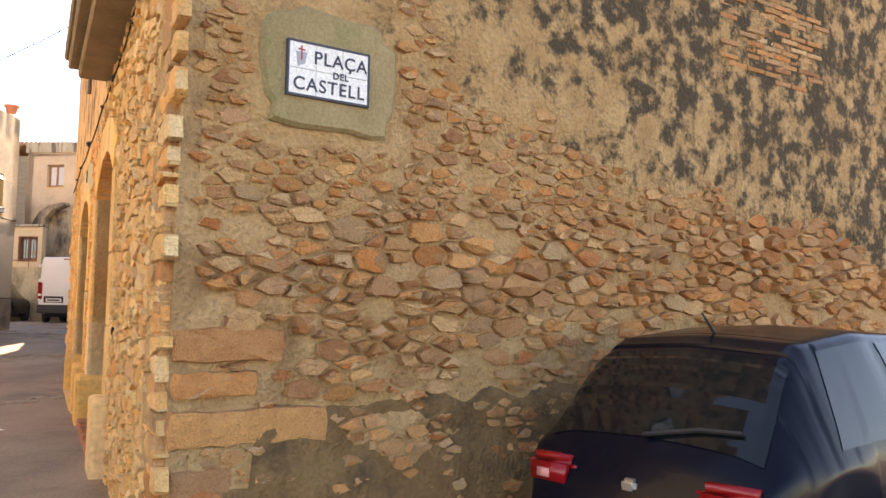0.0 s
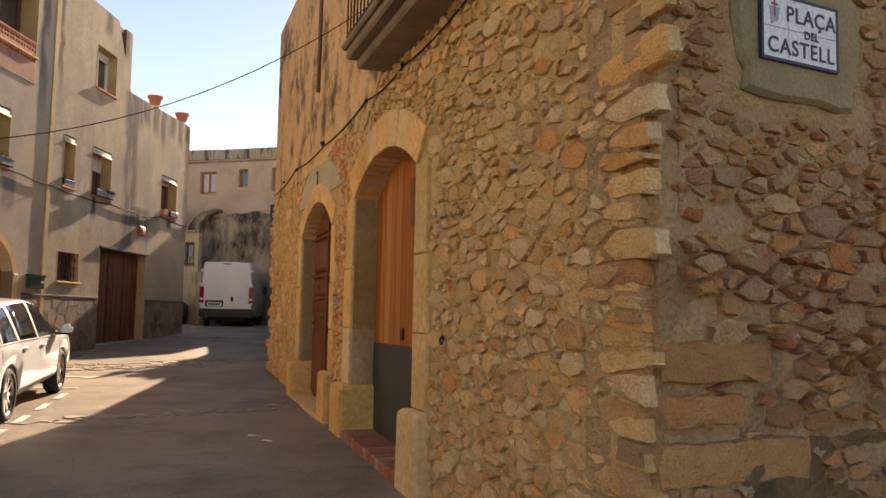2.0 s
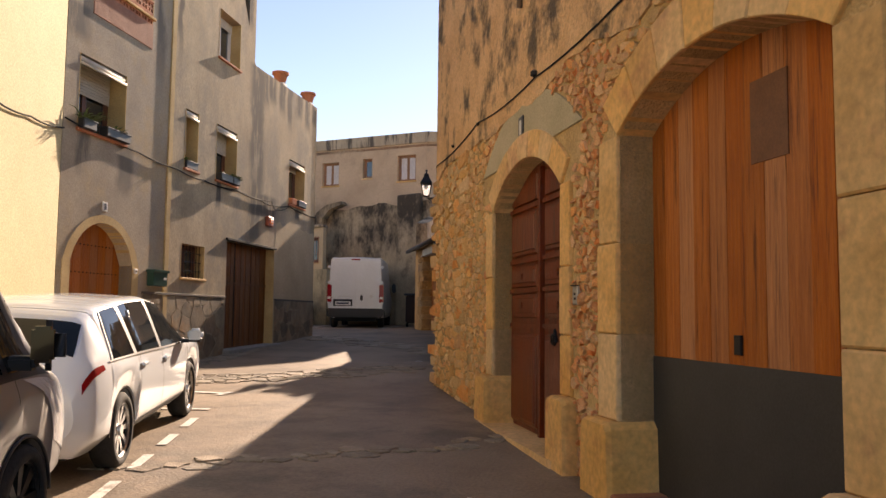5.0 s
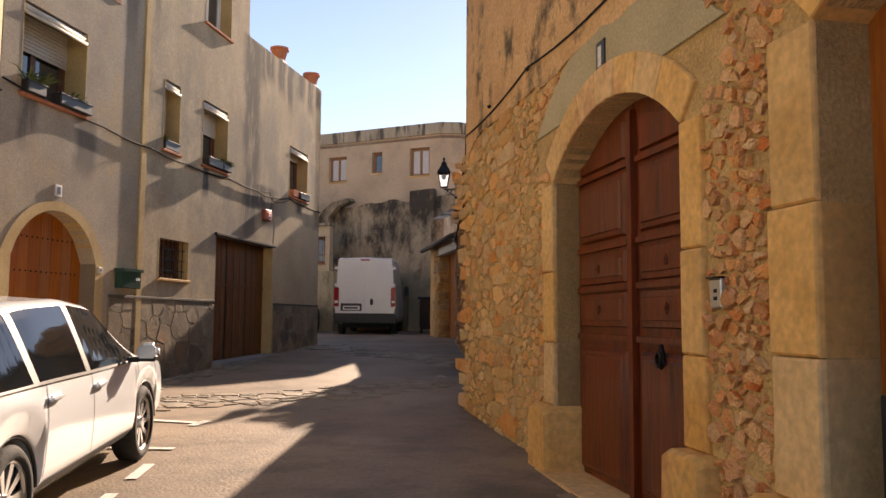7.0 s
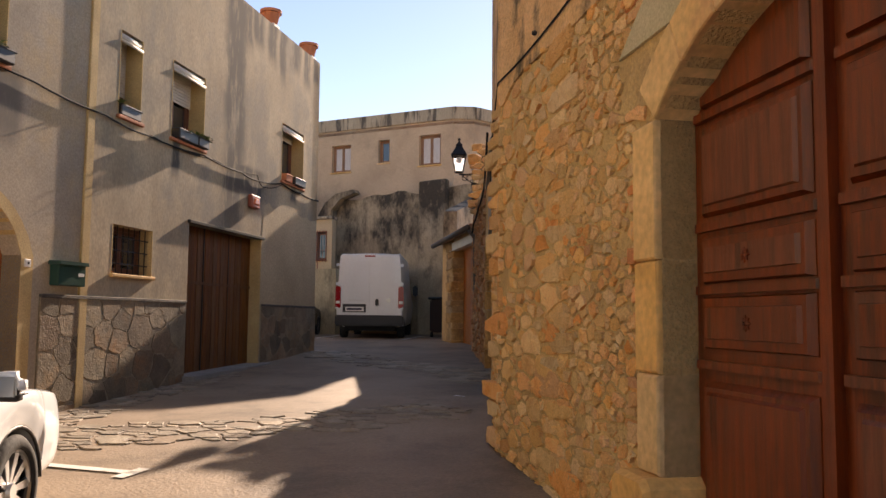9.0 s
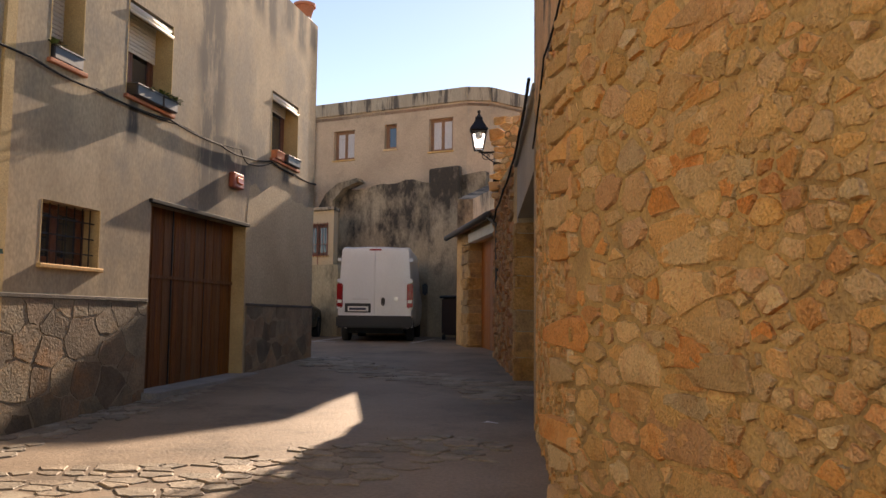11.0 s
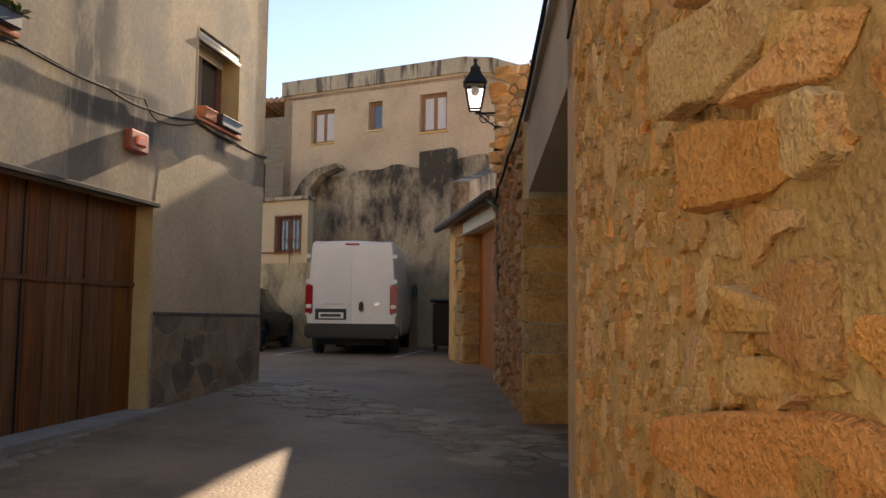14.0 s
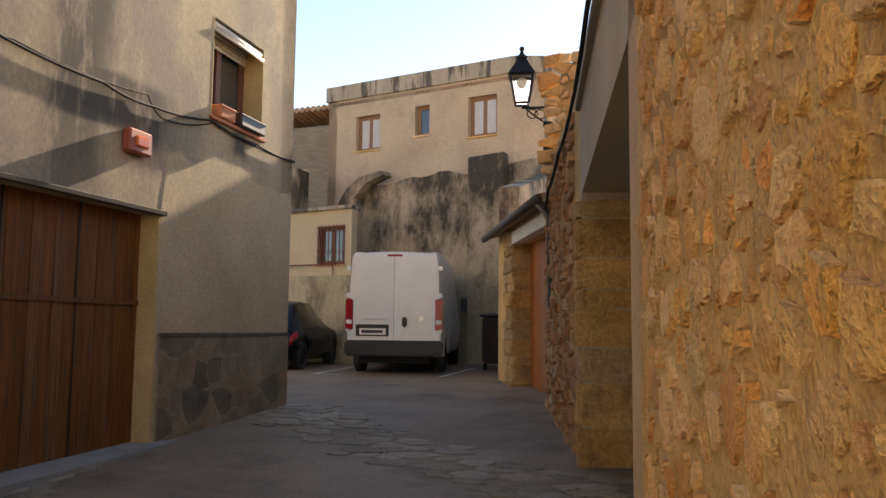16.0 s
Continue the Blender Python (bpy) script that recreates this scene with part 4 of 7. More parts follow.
window("window_1", "tall narrow recessed window with cream roller shutter half down", LW, 1.42, 1.98, 4.7, 5.9, 0.3, 0.68, 1, True)
window("window_2", "recessed window with wooden frame and half-lowered cream shutter", LW, 2.82, 3.88, 4.7, 5.92, 0.3, 0.42, 2, True)
window("window_3", "recessed wooden window with short shutter and rolled awning", LW, 7.25, 8.5, 4.78, 6.0, 0.3, 0.17, 2, True)
window("window_4", "small upper window with blind box", LW, 2.8, 3.9, 7.38, 8.46, 0.26, 0.2, 2, False, plain("white_frame", (0.7, 0.7, 0.68), 0.5))
w5 = window("window_5", "square ground-floor window behind an iron grille", LW, 1.42, 2.43, 2.54, 3.22, 0.22, 0, 2, False)
for i in range(7):
    s = 1.5 + i * 0.14
    bm = bmesh.new()
    tube(bm, [LW.at(s, 2.55, -0.07), LW.at(s, 3.21, -0.07)], 0.008, 6)
    part("grille_bar", bm, IRON, w5)
for z in (2.7, 2.88, 3.06):
    bm = bmesh.new()
    tube(bm, [LW.at(1.43, z, -0.07), LW.at(2.42, z, -0.07)], 0.008, 6)
    part("grille_bar", bm, IRON, w5)
window("window_6", "wide recessed window with half-lowered roller shutter and awning", LW, -2.05, -0.72, 4.7, 5.9, 0.35, 0.45, 2, True)
window("window_7", "large window behind a brick lattice parapet", LW, -1.77, 0.05, 7.2, 8.6, 0.4, 0, 2, False)

# brick parapet with lattice blocks in the upper opening
parapet = thing("parapet", "red brick balcony parapet with pierced lattice blocks", "parapet")
bm = bmesh.new()
box(bm, LW, -1.77, 0.05, 6.63, 7.06, -0.12, 0.015, 0.006)
part("brick_panel", bm, material("pink_brick_panel", (0.34, 0.155, 0.10), (0.42, 0.20, 0.13), 4, bump=0.3), parapet)
for i in range(9):
    for j in range(2):
        a, z = -1.77 + i * 0.2022, 7.06 + j * 0.21
        bm = bmesh.new()
        for p, q, c, e in ((a, a + 0.03, z, z + 0.21), (a + 0.17, a + 0.2, z, z + 0.21), (a + 0.03, a + 0.17, z, z + 0.03), (a + 0.03, a + 0.17, z + 0.18, z + 0.21), (a + 0.085, a + 0.115, z + 0.03, z + 0.18), (a + 0.03, a + 0.17, z + 0.09, z + 0.12)):
            box(bm, LW, p, q, c, e, -0.1, 0.0)
        part("lattice_block", bm, TERRACOTTA, parapet)
bm = bmesh.new()
box(bm, LW, -1.77, 0.05, 7.48, 7.52, -0.13, 0.01, 0.005)
part("coping", bm, TERRACOTTA, parapet)

# arched house door
door_3 = thing("door_3", "arched orange-brown boarded double door with iron studs", "door", kind="structure")
o = (-2.08, -0.32, 0.2, 2.66, 3.31)
for i in range(8):
    a, b = o[0] - 0.01 + 1.78 * i / 8, o[0] - 0.01 + 1.78 * (i + 1) / 8
    bm = bmesh.new()
    prism(bm, LW, [(a + 0.003, 0.4), (b - 0.003, 0.4), (b - 0.003, arch(o, b) + 0.01), (a + 0.003, arch(o, a) + 0.01)], -0.32, -0.24, 0.006)
    pl = part("plank", bm, WOOD_ARCH, door_3)
for z in (1.15, 1.85, 2.5, 2.95):
    bm = bmesh.new()
    for i in range(16):
        c = LW.at(o[0] + 0.08 + i * 0.104, z, -0.235)
        bmesh.ops.create_icosphere(bm, subdivisions=1, radius=0.014, matrix=Matrix.Translation(c))
    part("stud_row", bm, IRON, door_3)
bm = bmesh.new()
for s0, s1 in ((o[0] - 0.2, o[0]), (o[1], o[1] + 0.2)):
    box(bm, LW, s0, s1, 0.4, o[3], -0.3, 0.008)
for i in range(20):
    a, b = i / 20, (i + 1) / 20
    sa, sb = o[0] + (o[1] - o[0]) * a, o[0] + (o[1] - o[0]) * b
    ga, gb = o[0] - 0.2 + (o[1] - o[0] + 0.4) * a, o[0] - 0.2 + (o[1] - o[0] + 0.4) * b
    big = (o[0] - 0.2, o[1] + 0.2, 0, o[3], o[4] + 0.13)
    front = [LW.at(sa, arch(o, sa), 0.008), LW.at(sb, arch(o, sb), 0.008), LW.at(gb, arch(big, gb), 0.008), LW.at(ga, arch(big, ga), 0.008)]
    back = [LW.at(sa, arch(o, sa), -0.3), LW.at(sb, arch(o, sb), -0.3)]
    v = [bm.verts.new(q) for q in front + back]
    bm.faces.new(v[:4]), bm.faces.new((v[0], v[4], v[5], v[1]))
bmesh.ops.recalc_face_normals(bm, faces=bm.faces)
tagged(put("trim_arch", bm, OCHRE), "ochre painted band round the arched house door", "trim", kind="structure")

# garage door of the long house
door_4 = thing("door_4", "wide brown boarded wooden garage door with cross rail", "garage door", kind="structure")
n = 20
for i in range(n):
    a, b = 3.48 + 2.9 * i / n, 3.48 + 2.9 * (i + 1) / n
    bm = bmesh.new()
    prism(bm, LW, [(a + 0.003, 0.8), (b - 0.003, 0.8), (b - 0.003, 3.5), (a + 0.003, 3.5)], -0.28, -0.22 + 0.007 * (i % 2), 0.012)
    part("plank", bm, WOOD_GARAGE, door_4)
for z in (2.52,):
    bm = bmesh.new()
    prism(bm, LW, [(3.5, z), (6.33, z), (6.33, z + 0.05), (3.5, z + 0.05)], -0.23, -0.195, 0.01)
    part("cross_rail", bm, WOOD_GARAGE, door_4)
for s in (4.43, 5.38):
    bm = bmesh.new()
    prism(bm, LW, [(s - 0.008, 0.8), (s + 0.008, 0.8), (s + 0.008, 3.5), (s - 0.008, 3.5)], -0.23, -0.208, 0.003)
    part("seam_strip", bm, IRON, door_4)
bm = bmesh.new()
box(bm, LW, 6.31, 6.345, 1.0, 3.47, -0.24, 0.006)
tagged(put("trim_garage_jamb", bm, OCHRE), "ochre painted jamb of the garage", "trim", kind="structure")
bm = bmesh.new()
box(bm, LW, 3.44, 6.4, 3.47, 3.52, -0.02, 0.05, 0.006)
tagged(put("trim_garage_lintel", bm, plain("dull_dark_metal", (0.03, 0.026, 0.022), 0.9)), "dark metal drip edge over the garage door", "trim", kind="structure")
bm = bmesh.new()
z = ground_z(0, LW.at(4.9, 0).y)
prism(bm, LW, [(3.4, z - 0.12), (6.5, z - 0.02), (6.5, z + 0.09), (3.4, z + 0.03)], -0.5, 0.22, 0.03)
tagged(put("garage_sill", bm, material("pale_concrete", (0.24, 0.225, 0.2), (0.31, 0.29, 0.26), 2, bump=0.3)), "pale concrete threshold ramp of the garage", "threshold")

# rendered band between the houses and the rain-stained strip
bm = bmesh.new()
box(bm, LW, 0.74, 0.9, 0.8, 9.6, -0.02, 0.03, 0.01)
tagged(put("trim_pilaster", bm, OCHRE), "narrow ochre rendered strip between two houses", "trim", kind="structure")
# paler repaired render low on the far half
bm = bmesh.new()
pts = [(6.35, 2.22), (9.44, 2.22), (9.44, 4.2)] + [(9.44 - 3.0 * i / 14, 4.18 + 0.12 * noise.noise((i * 0.8, 3, 1)) + (0.1 if 5 < i < 11 else 0)) for i in range(1, 15)] + [(6.35, 3.6)]
bm.faces.new([bm.verts.new(LW.at(s, z, 0.004)) for s, z in pts])
bmesh.ops.recalc_face_normals(bm, faces=bm.faces)
tagged(put("render_patch", bm, material("newer_beige_render", (0.41, 0.32, 0.195), (0.49, 0.385, 0.24), 0.8, bump=0.06, fine=30)), "paler repaired patch of beige render", "plaster", kind="structure")

# split-stone cladding at the foot of the houses
rnd = random.Random(5)
cladding = thing("cladding", "irregular split slate cladding along the house foot", "cladding", kind="structure")
for s0, s1 in ((0.02, 3.46), (6.4, 9.44)):
    bm = bmesh.new()
    box(bm, LW, s0, s1, 0.6, 2.2, -0.02, 0.02)
    part("mortar_bed", bm, material("cladding_joint", (0.22, 0.175, 0.115), (0.29, 0.23, 0.155), 4, bump=0.3), cladding)
    for q in cells(s0 + 0.01, s1 - 0.01, 0.62, 2.18, rnd, (0.11, 0.24), 1.25, 0.008):
        q = [(min(max(a, s0 + 0.01), s1 - 0.01), min(max(b, 0.6), 2.185)) for a, b in q]
        bm = bmesh.new()
        prism(bm, LW, q, 0.0, 0.0225 + rnd.uniform(0, 0.005), 0.002)
        part("slab", bm, CLADDING, cladding)
    bm = bmesh.new()
    box(bm, LW, s0, s1, 2.19, 2.235, -0.01, 0.035, 0.006)
    part("ledge", bm, material("dark_ledge", (0.07, 0.06, 0.05), (0.12, 0.1, 0.08), 5, bump=0.3), cladding)


# planters on the sills
LEAF = material("succulent_leaf", (0.06, 0.10, 0.025), (0.12, 0.17, 0.045), 12, bump=0.1, rough=0.5, vary=0.3)
BLACK_POT = plain("black_plastic", (0.025, 0.025, 0.027), 0.45)


def planter(f, s, z, d, long, pot_mat, label, plants, seed, spiky=False):
    p = thing("planter", label, "planter", group="window planters")
    rnd = random.Random(seed)
    bm = bmesh.new()
    box(bm, f, s - long / 2, s + long / 2, z, z + 0.15, d - 0.08, d + 0.08, 0.015)
    part("trough", bm, pot_mat, p)
    bm = bmesh.new()
    box(bm, f, s - long / 2 - 0.012, s + long / 2 + 0.012, z + 0.135, z + 0.16, d - 0.09, d + 0.09, 0.006)
    part("rim", bm, pot_mat, p)
    if plants:
        bm = bmesh.new()
        for i in range(plants):
            c = f.at(s + rnd.uniform(-long / 2, long / 2), z + 0.14, d + rnd.uniform(-0.05, 0.06))
            for k in range(16 if spiky else 14):
                a = rnd.uniform(0, 6.28)
                ln = rnd.uniform(0.2, 0.42) if spiky else rnd.uniform(0.07, 0.2)
                up = rnd.uniform(0.3, 1.0) if spiky else rnd.uniform(0.1, 1.0)
                t = Vector((math.cos(a), math.sin(a), up)).normalized()
                side = t.cross(Vector((0, 0, 1))).normalized() * (0.014 if spiky else 0.022)
                b0 = c + Vector((rnd.uniform(-0.03, 0.03), rnd.uniform(-0.03, 0.03), 0))
                m = b0 + t * ln * 0.55
                e = b0 + t * ln - Vector((0, 0, ln * 0.25))
                v = [bm.verts.new(q) for q in (b0 - side * 0.6, b0 + side * 0.6, m + side, m - side, e)]
                bm.faces.new(v[:4]), bm.faces.new((v[3], v[2], v[4]))
        part("plant", bm, LEAF, p, "small green plants")
    return p


planter(LW, 1.7, 4.715, -0.04, 0.5, BLACK_POT, "narrow dark trough on the sill of the slim window", 2, 1)
planter(LW, 3.2, 4.715, 0.03, 0.6, BLACK_POT, "black trough with cacti and small succulents", 3, 2)
planter(LW, 3.68, 4.715, 0.04, 0.36, BLACK_POT, "black trough crowded with green succulents", 6, 3)
planter(LW, 7.52, 4.795, 0.0, 0.34, TERRACOTTA, "terracotta trough on the wooden window's sill", 0, 4)
planter(LW, 8.1, 4.795, 0.03, 0.62, BLACK_POT, "empty black plastic trough on the window sill", 0, 5)
planter(LW, -1.85, 4.715, 0.02, 0.36, BLACK_POT, "black pot with a long-leaved spiky plant", 4, 6, True)
planter(LW, -1.05, 4.715, 0.03, 0.7, BLACK_POT, "long black trough with trailing green tips", 3, 7)


# mailbox, bell, alarm siren, chimney pots, cables
mail = thing("mailbox", "dark green sheet-metal mailbox fixed to the wall", "mailbox")
GREEN = plain("dark_green_enamel", (0.012, 0.06, 0.045), 0.3, 0.0, 0.3)
bm = bmesh.new()
box(bm, LW, 0.18, 0.7, 2.34, 2.6, 0.0, 0.13, 0.012)
part("box", bm, GREEN, mail)
bm = bmesh.new()
prism(bm, LW, [(0.15, 2.59), (0.73, 2.59), (0.72, 2.635), (0.16, 2.635)], -0.01, 0.16, 0.012)
part("lid", bm, GREEN, mail)
bm = bmesh.new()
box(bm, LW, 0.55, 0.66, 2.46, 2.5, 0.128, 0.134)
part("name_plate", bm, WHITE, mail)
bell = thing("doorbell", "small pale doorbell plate beside the arched door", "doorbell")
bm = bmesh.new()
box(bm, LW, -0.27, -0.18, 2.53, 2.62, 0.0, 0.03, 0.006)
part("plate", bm, WHITE, bell)
bm = bmesh.new()
box(bm, LW, -0.24, -0.21, 2.56, 2.59, 0.03, 0.036, 0.002)
part("button", bm, IRON, bell)
num = thing("number_tile", "small pale tile with a dark bar above the arched door", "tile")
bm = bmesh.new()
box(bm, LW, -1.3, -1.16, 3.5, 3.66, 0.0, 0.02, 0.004)
part("plate", bm, WHITE, num)
bm = bmesh.new()
box(bm, LW, -1.26, -1.2, 3.53, 3.63, 0.02, 0.023)
part("bar", bm, INK, num)
siren = thing("alarm_siren", "square orange-red alarm siren box on the wall", "alarm siren")
bm = bmesh.new()
box(bm, LW, 5.65, 6.02, 4.02, 4.26, 0.0, 0.1, 0.02)
part("housing", bm, plain("faded_red_plastic", (0.36, 0.085, 0.045), 0.5), siren)
bm = bmesh.new()
box(bm, LW, 5.73, 5.94, 4.08, 4.2, 0.09, 0.125, 0.02)
part("lens", bm, plain("orange_lens", (0.75, 0.16, 0.04), 0.2), siren)
for s, z in ((7.0, 7.87), (9.25, 7.92)):
    pot = thing("chimney_pot", "terracotta pot on a small white base on the parapet", "chimney pot", group="parapet pots")
    bm = bmesh.new()
    box(bm, LW, s - 0.14, s + 0.14, z - 0.06, z + 0.12, -0.36, -0.08, 0.01)
    part("base", bm, WHITE, pot)
    bm = bmesh.new()
    bmesh.ops.create_cone(bm, cap_ends=True, segments=16, radius1=0.13, radius2=0.2, depth=0.26, matrix=Matrix.Translation(LW.at(s, z + 0.25, -0.22)))
    bmesh.ops.create_cone(bm, cap_ends=True, segments=16, radius1=0.225, radius2=0.225, depth=0.06, matrix=Matrix.Translation(LW.at(s, z + 0.39, -0.22)))
    part("pot", bm, TERRACOTTA, pot)


def cable(name, label, pts, r=0.012, sag=0.0, n=10, mat=CABLE):
    bm = bmesh.new()
    path = []
    for a, b in zip(pts, pts[1:]):
        a, b = Vector(a), Vector(b)
        for i in range(n):
            k = i / n
            path.append(a.lerp(b, k) - Vector((0, 0, sag * 4 * k * (1 - k))))
    path.append(Vector(pts[-1]))
    tube(bm, path, r, 5)
    return tagged(put(name, bm, mat, True), label, "cable")


cable("wall_cable", "black electric cable draped along the house front", [LW.at(s, z, 0.03) for s, z in ((-2.4, 4.78), (-0.3, 4.66), (1.1, 4.62), (2.2, 4.58), (3.85, 4.63), (5.3, 4.6), (6.1, 4.58), (7.2, 4.72), (8.3, 4.68), (9.46, 4.68))], 0.014, 0.03, 5)
cable("wall_cable", "thin second cable draped along the house front", [LW.at(s, z, 0.025) for s, z in ((2.2, 4.6), (4.2, 4.63), (6.0, 4.68), (6.3, 4.5), (7.3, 4.72), (9.46, 4.66))], 0.008, 0.05, 5)
cable("wall_cable", "twisted black cable along the stone house under the plaster", [RW.at(s, z, 0.035) for s, z in ((-6.7, 4.65), (-4.6, 4.3), (-2.82, 4.25), (-1.43, 4.27), (0.99, 4.22), (3.2, 4.28), (5.75, 4.18))] + [GC.at(1.5, 4.15, 0.04), GC.at(2.95, 3.7, 0.04)], 0.009, 0.05, 6)
for s in (-4.6, -2.82, -1.43, 0.99, 3.2, 4.6):
    bm = bmesh.new()
    bmesh.ops.create_icosphere(bm, subdivisions=1, radius=0.045 if s == 0.99 else 0.025, matrix=Matrix.Translation(RW.at(s, 4.26, 0.04)))
    tagged(put("cable_clamp", bm, IRON), "black iron cable clamp on the stone wall", "clamp", group="cable clamps")
cable("overhead_cable", "black overhead cable spanning the street", [YW.at(10.25, 3.72, 0.02), RW.at(-2.75, 5.1, 0.03)], 0.0045, 1.26, 30)
cable("wall_cable", "black cable pinned along the yellow house", [YW.at(s, z, 0.03) for s, z in ((0.0, 4.62), (1.2, 4.5), (2.43, 4.45), (5.0, 4.6))], 0.014, 0.04, 6)

# ---- fixtures on the stone house ----
balcony = thing("balcony", "weathered stone balcony slab with black iron railing", "balcony")
for a, b, z0, z1, d in ((-5.0, -2.2, 4.36, 4.46, 0.34), (-5.06, -2.14, 4.46, 4.56, 0.44), (-5.1, -2.1, 4.56, 4.63, 0.48)):
    bm = bmesh.new()
    box(bm, RW, a, b, z0, z1, -0.02, d, 0.02)
    part("slab", bm, material("balcony_stone", (0.20, 0.15, 0.10), (0.29, 0.22, 0.15), 3, bump=0.4), balcony)
for i in range(22):
    s = -5.05 + 2.9 * i / 21
    bm = bmesh.new()
    tube(bm, [RW.at(s, 4.62, 0.43), RW.at(s, 5.55, 0.43)], 0.008, 5)
    part("baluster", bm, IRON, balcony)
for d, z in ((0.43, 4.7), (0.43, 5.56)):
    bm = bmesh.new()
    tube(bm, [RW.at(-5.06, z, 0), RW.at(-5.06, z, d), RW.at(-2.14, z, d), RW.at(-2.14, z, 0)], 0.014, 6)
    part("handrail", bm, IRON, balcony)
bm = bmesh.new()
tube(bm, [RW.at(1.45, 5.1, 0.05), RW.at(1.4, 7.3, 0.05)], 0.03, 8)
tagged(put("drain_pipe", bm, plain("rusty_pipe", (0.16, 0.11, 0.08), 0.7), True), "short dark drain pipe on the plastered upper wall", "pipe")

# ---- gateway, low garage, lantern ----
gate = thing("gate", "smooth dark blue-grey metal gate set back in the gateway", "gate", kind="structure")
for i in range(4):
    bm = bmesh.new()
    box(bm, GC, 3.0 + 1.12 * i, 4.11 + 1.12 * i, 0.6, 3.6, -0.56, -0.5, 0.008)
    part("panel", bm, plain("blue_grey_metal", (0.10, 0.115, 0.125), 0.5), gate)

def worn_block(bm, seed, amount=0.012):
    """Breaks the edges and faces of a dressed block."""
    bmesh.ops.subdivide_edges(bm, edges=[e for e in bm.edges if e.calc_length() > 0.12], cuts=2, use_grid_fill=True)
    for v in bm.verts:
        q = v.co * 6 + Vector((seed, 0, 0))
        v.co += Vector((noise.noise(q), noise.noise(q + Vector((9, 0, 0))), noise.noise(q + Vector((0, 9, 0))))) * amount * 1.6


quoins = thing("quoin_pier", "pier of worn ochre sandstone blocks beside the gateway", "pier")
rnd = random.Random(9)
z = 0.8
while z < 3.5:
    h = min(rnd.uniform(0.14, 0.42), 3.56 - z)
    if h < 0.08:
        break
    bm = bmesh.new()
    w = rnd.uniform(0.5, 0.66)
    prism(bm, GC, [(7.29, z + 0.006), (7.3 + w, z + 0.006), (7.3 + w, z + h - 0.006), (7.29, z + h - 0.006)], -0.5, 0.05 + rnd.uniform(-0.025, 0.02), 0.03)
    worn_block(bm, z)
    part("quoin", bm, WORN, quoins)
    z += h
bm = bmesh.new()
box(bm, GC, 2.9, GC.long + 0.1, (4.275, 4.37), (4.35, 4.45), -0.7, 0.05, 0.01)
tagged(put("trim_eave", bm, material("grey_coping", (0.30, 0.28, 0.25), (0.38, 0.35, 0.31), 2, bump=0.2)), "grey coping along the top of the gateway wall", "trim", kind="structure")
cable("wall_cable", "black cable hanging along the gateway wall's coping", [GC.at(2.95, 4.4, 0.08), GC.at(5, 4.33, 0.08), GC.at(7.4, 4.36, 0.09), G3.at(1.2, 4.2, 0.1), G3.at(2.6, 4.05, 0.1), G3.at(3.2, 3.9, 0.1)], 0.018, 0.05, 6)

door_5 = thing("door_5", "plain orange-brown wooden garage door under a white lintel", "garage door", kind="structure")
for i in range(8):
    a = 0.1 + 2.42 * i / 8
    bm = bmesh.new()
    prism(bm, G2, [(a + 0.003, 0.9), (a + 0.299, 0.9), (a + 0.299, 3.76), (a + 0.003, 3.76)], -0.33, -0.26, 0.006)
    part("plank", bm, WOOD_ARCH, door_5)
bm = bmesh.new()
box(bm, G2, -0.05, 2.75, 3.74, 3.95, -0.1, 0.06, 0.008)
tagged(put("trim_lintel", bm, WHITE), "white painted lintel beam over the low garage", "trim", kind="structure")
pier = thing("quoin_pier", "pier of rough ochre stone blocks beside the low garage", "pier")
z = 1.0
while z < 3.8:
    h = rnd.uniform(0.14, 0.34)
    bm = bmesh.new()
    prism(bm, G2, [(2.48, z + 0.006), (3.3 + rnd.uniform(-0.08, 0.1), z + 0.006), (3.3 + rnd.uniform(-0.08, 0.1), z + h - 0.006), (2.48, z + h - 0.006)], -0.4, 0.05 + rnd.uniform(-0.02, 0.03), 0.03)
    worn_block(bm, z, 0.02)
    part("quoin", bm, WORN, pier)
    z += h
roof = thing("garage_roof", "low sloping clay tile roof with dark gutter", "roof")
for i in range(22):
    a = -0.5 + i * 0.2
    bm = bmesh.new()
    pts = []
    for k in range(7):
        t = math.pi * k / 6
        pts.append((a + 0.1 - 0.1 * math.cos(t), 0.07 * math.sin(t)))
    lo = [bm.verts.new(G2.at(s, 4.06 + z, 0.22)) for s, z in pts]
    hi = [bm.verts.new(G2.at(s, 4.75 + z, -2.6)) for s, z in pts]
    for k in range(6):
        bm.faces.new((lo[k], lo[k + 1], hi[k + 1], hi[k]))
    part("roof_tile", bm, ROOF_TILE, roof)
bm = bmesh.new()
v = [bm.verts.new(G2.at(s, z, d)) for s, z, d in ((-0.5, 4.0, 0.2), (4.2, 4.0, 0.2), (4.2, 4.7, -2.6), (-0.5, 4.7, -2.6), (-0.5, 4.06, 0.2), (4.2, 4.06, 0.2), (4.2, 4.76, -2.6), (-0.5, 4.76, -2.6))]
for q in ((0, 1, 2, 3), (7, 6, 5, 4), (0, 4, 5, 1), (1, 5, 6, 2), (2, 6, 7, 3), (3, 7, 4, 0)):
    bm.faces.new([v[i] for i in q])
part("roof_deck", bm, ROOF_TILE, roof)
bm = bmesh.new()
tube(bm, [G2.at(-0.55, 4.03, 0.28), G2.at(4.2, 4.0, 0.28)], 0.065, 8)
gut = part("gutter", bm, plain("dark_gutter", (0.07, 0.055, 0.045), 0.5), roof, "dark metal gutter", True)
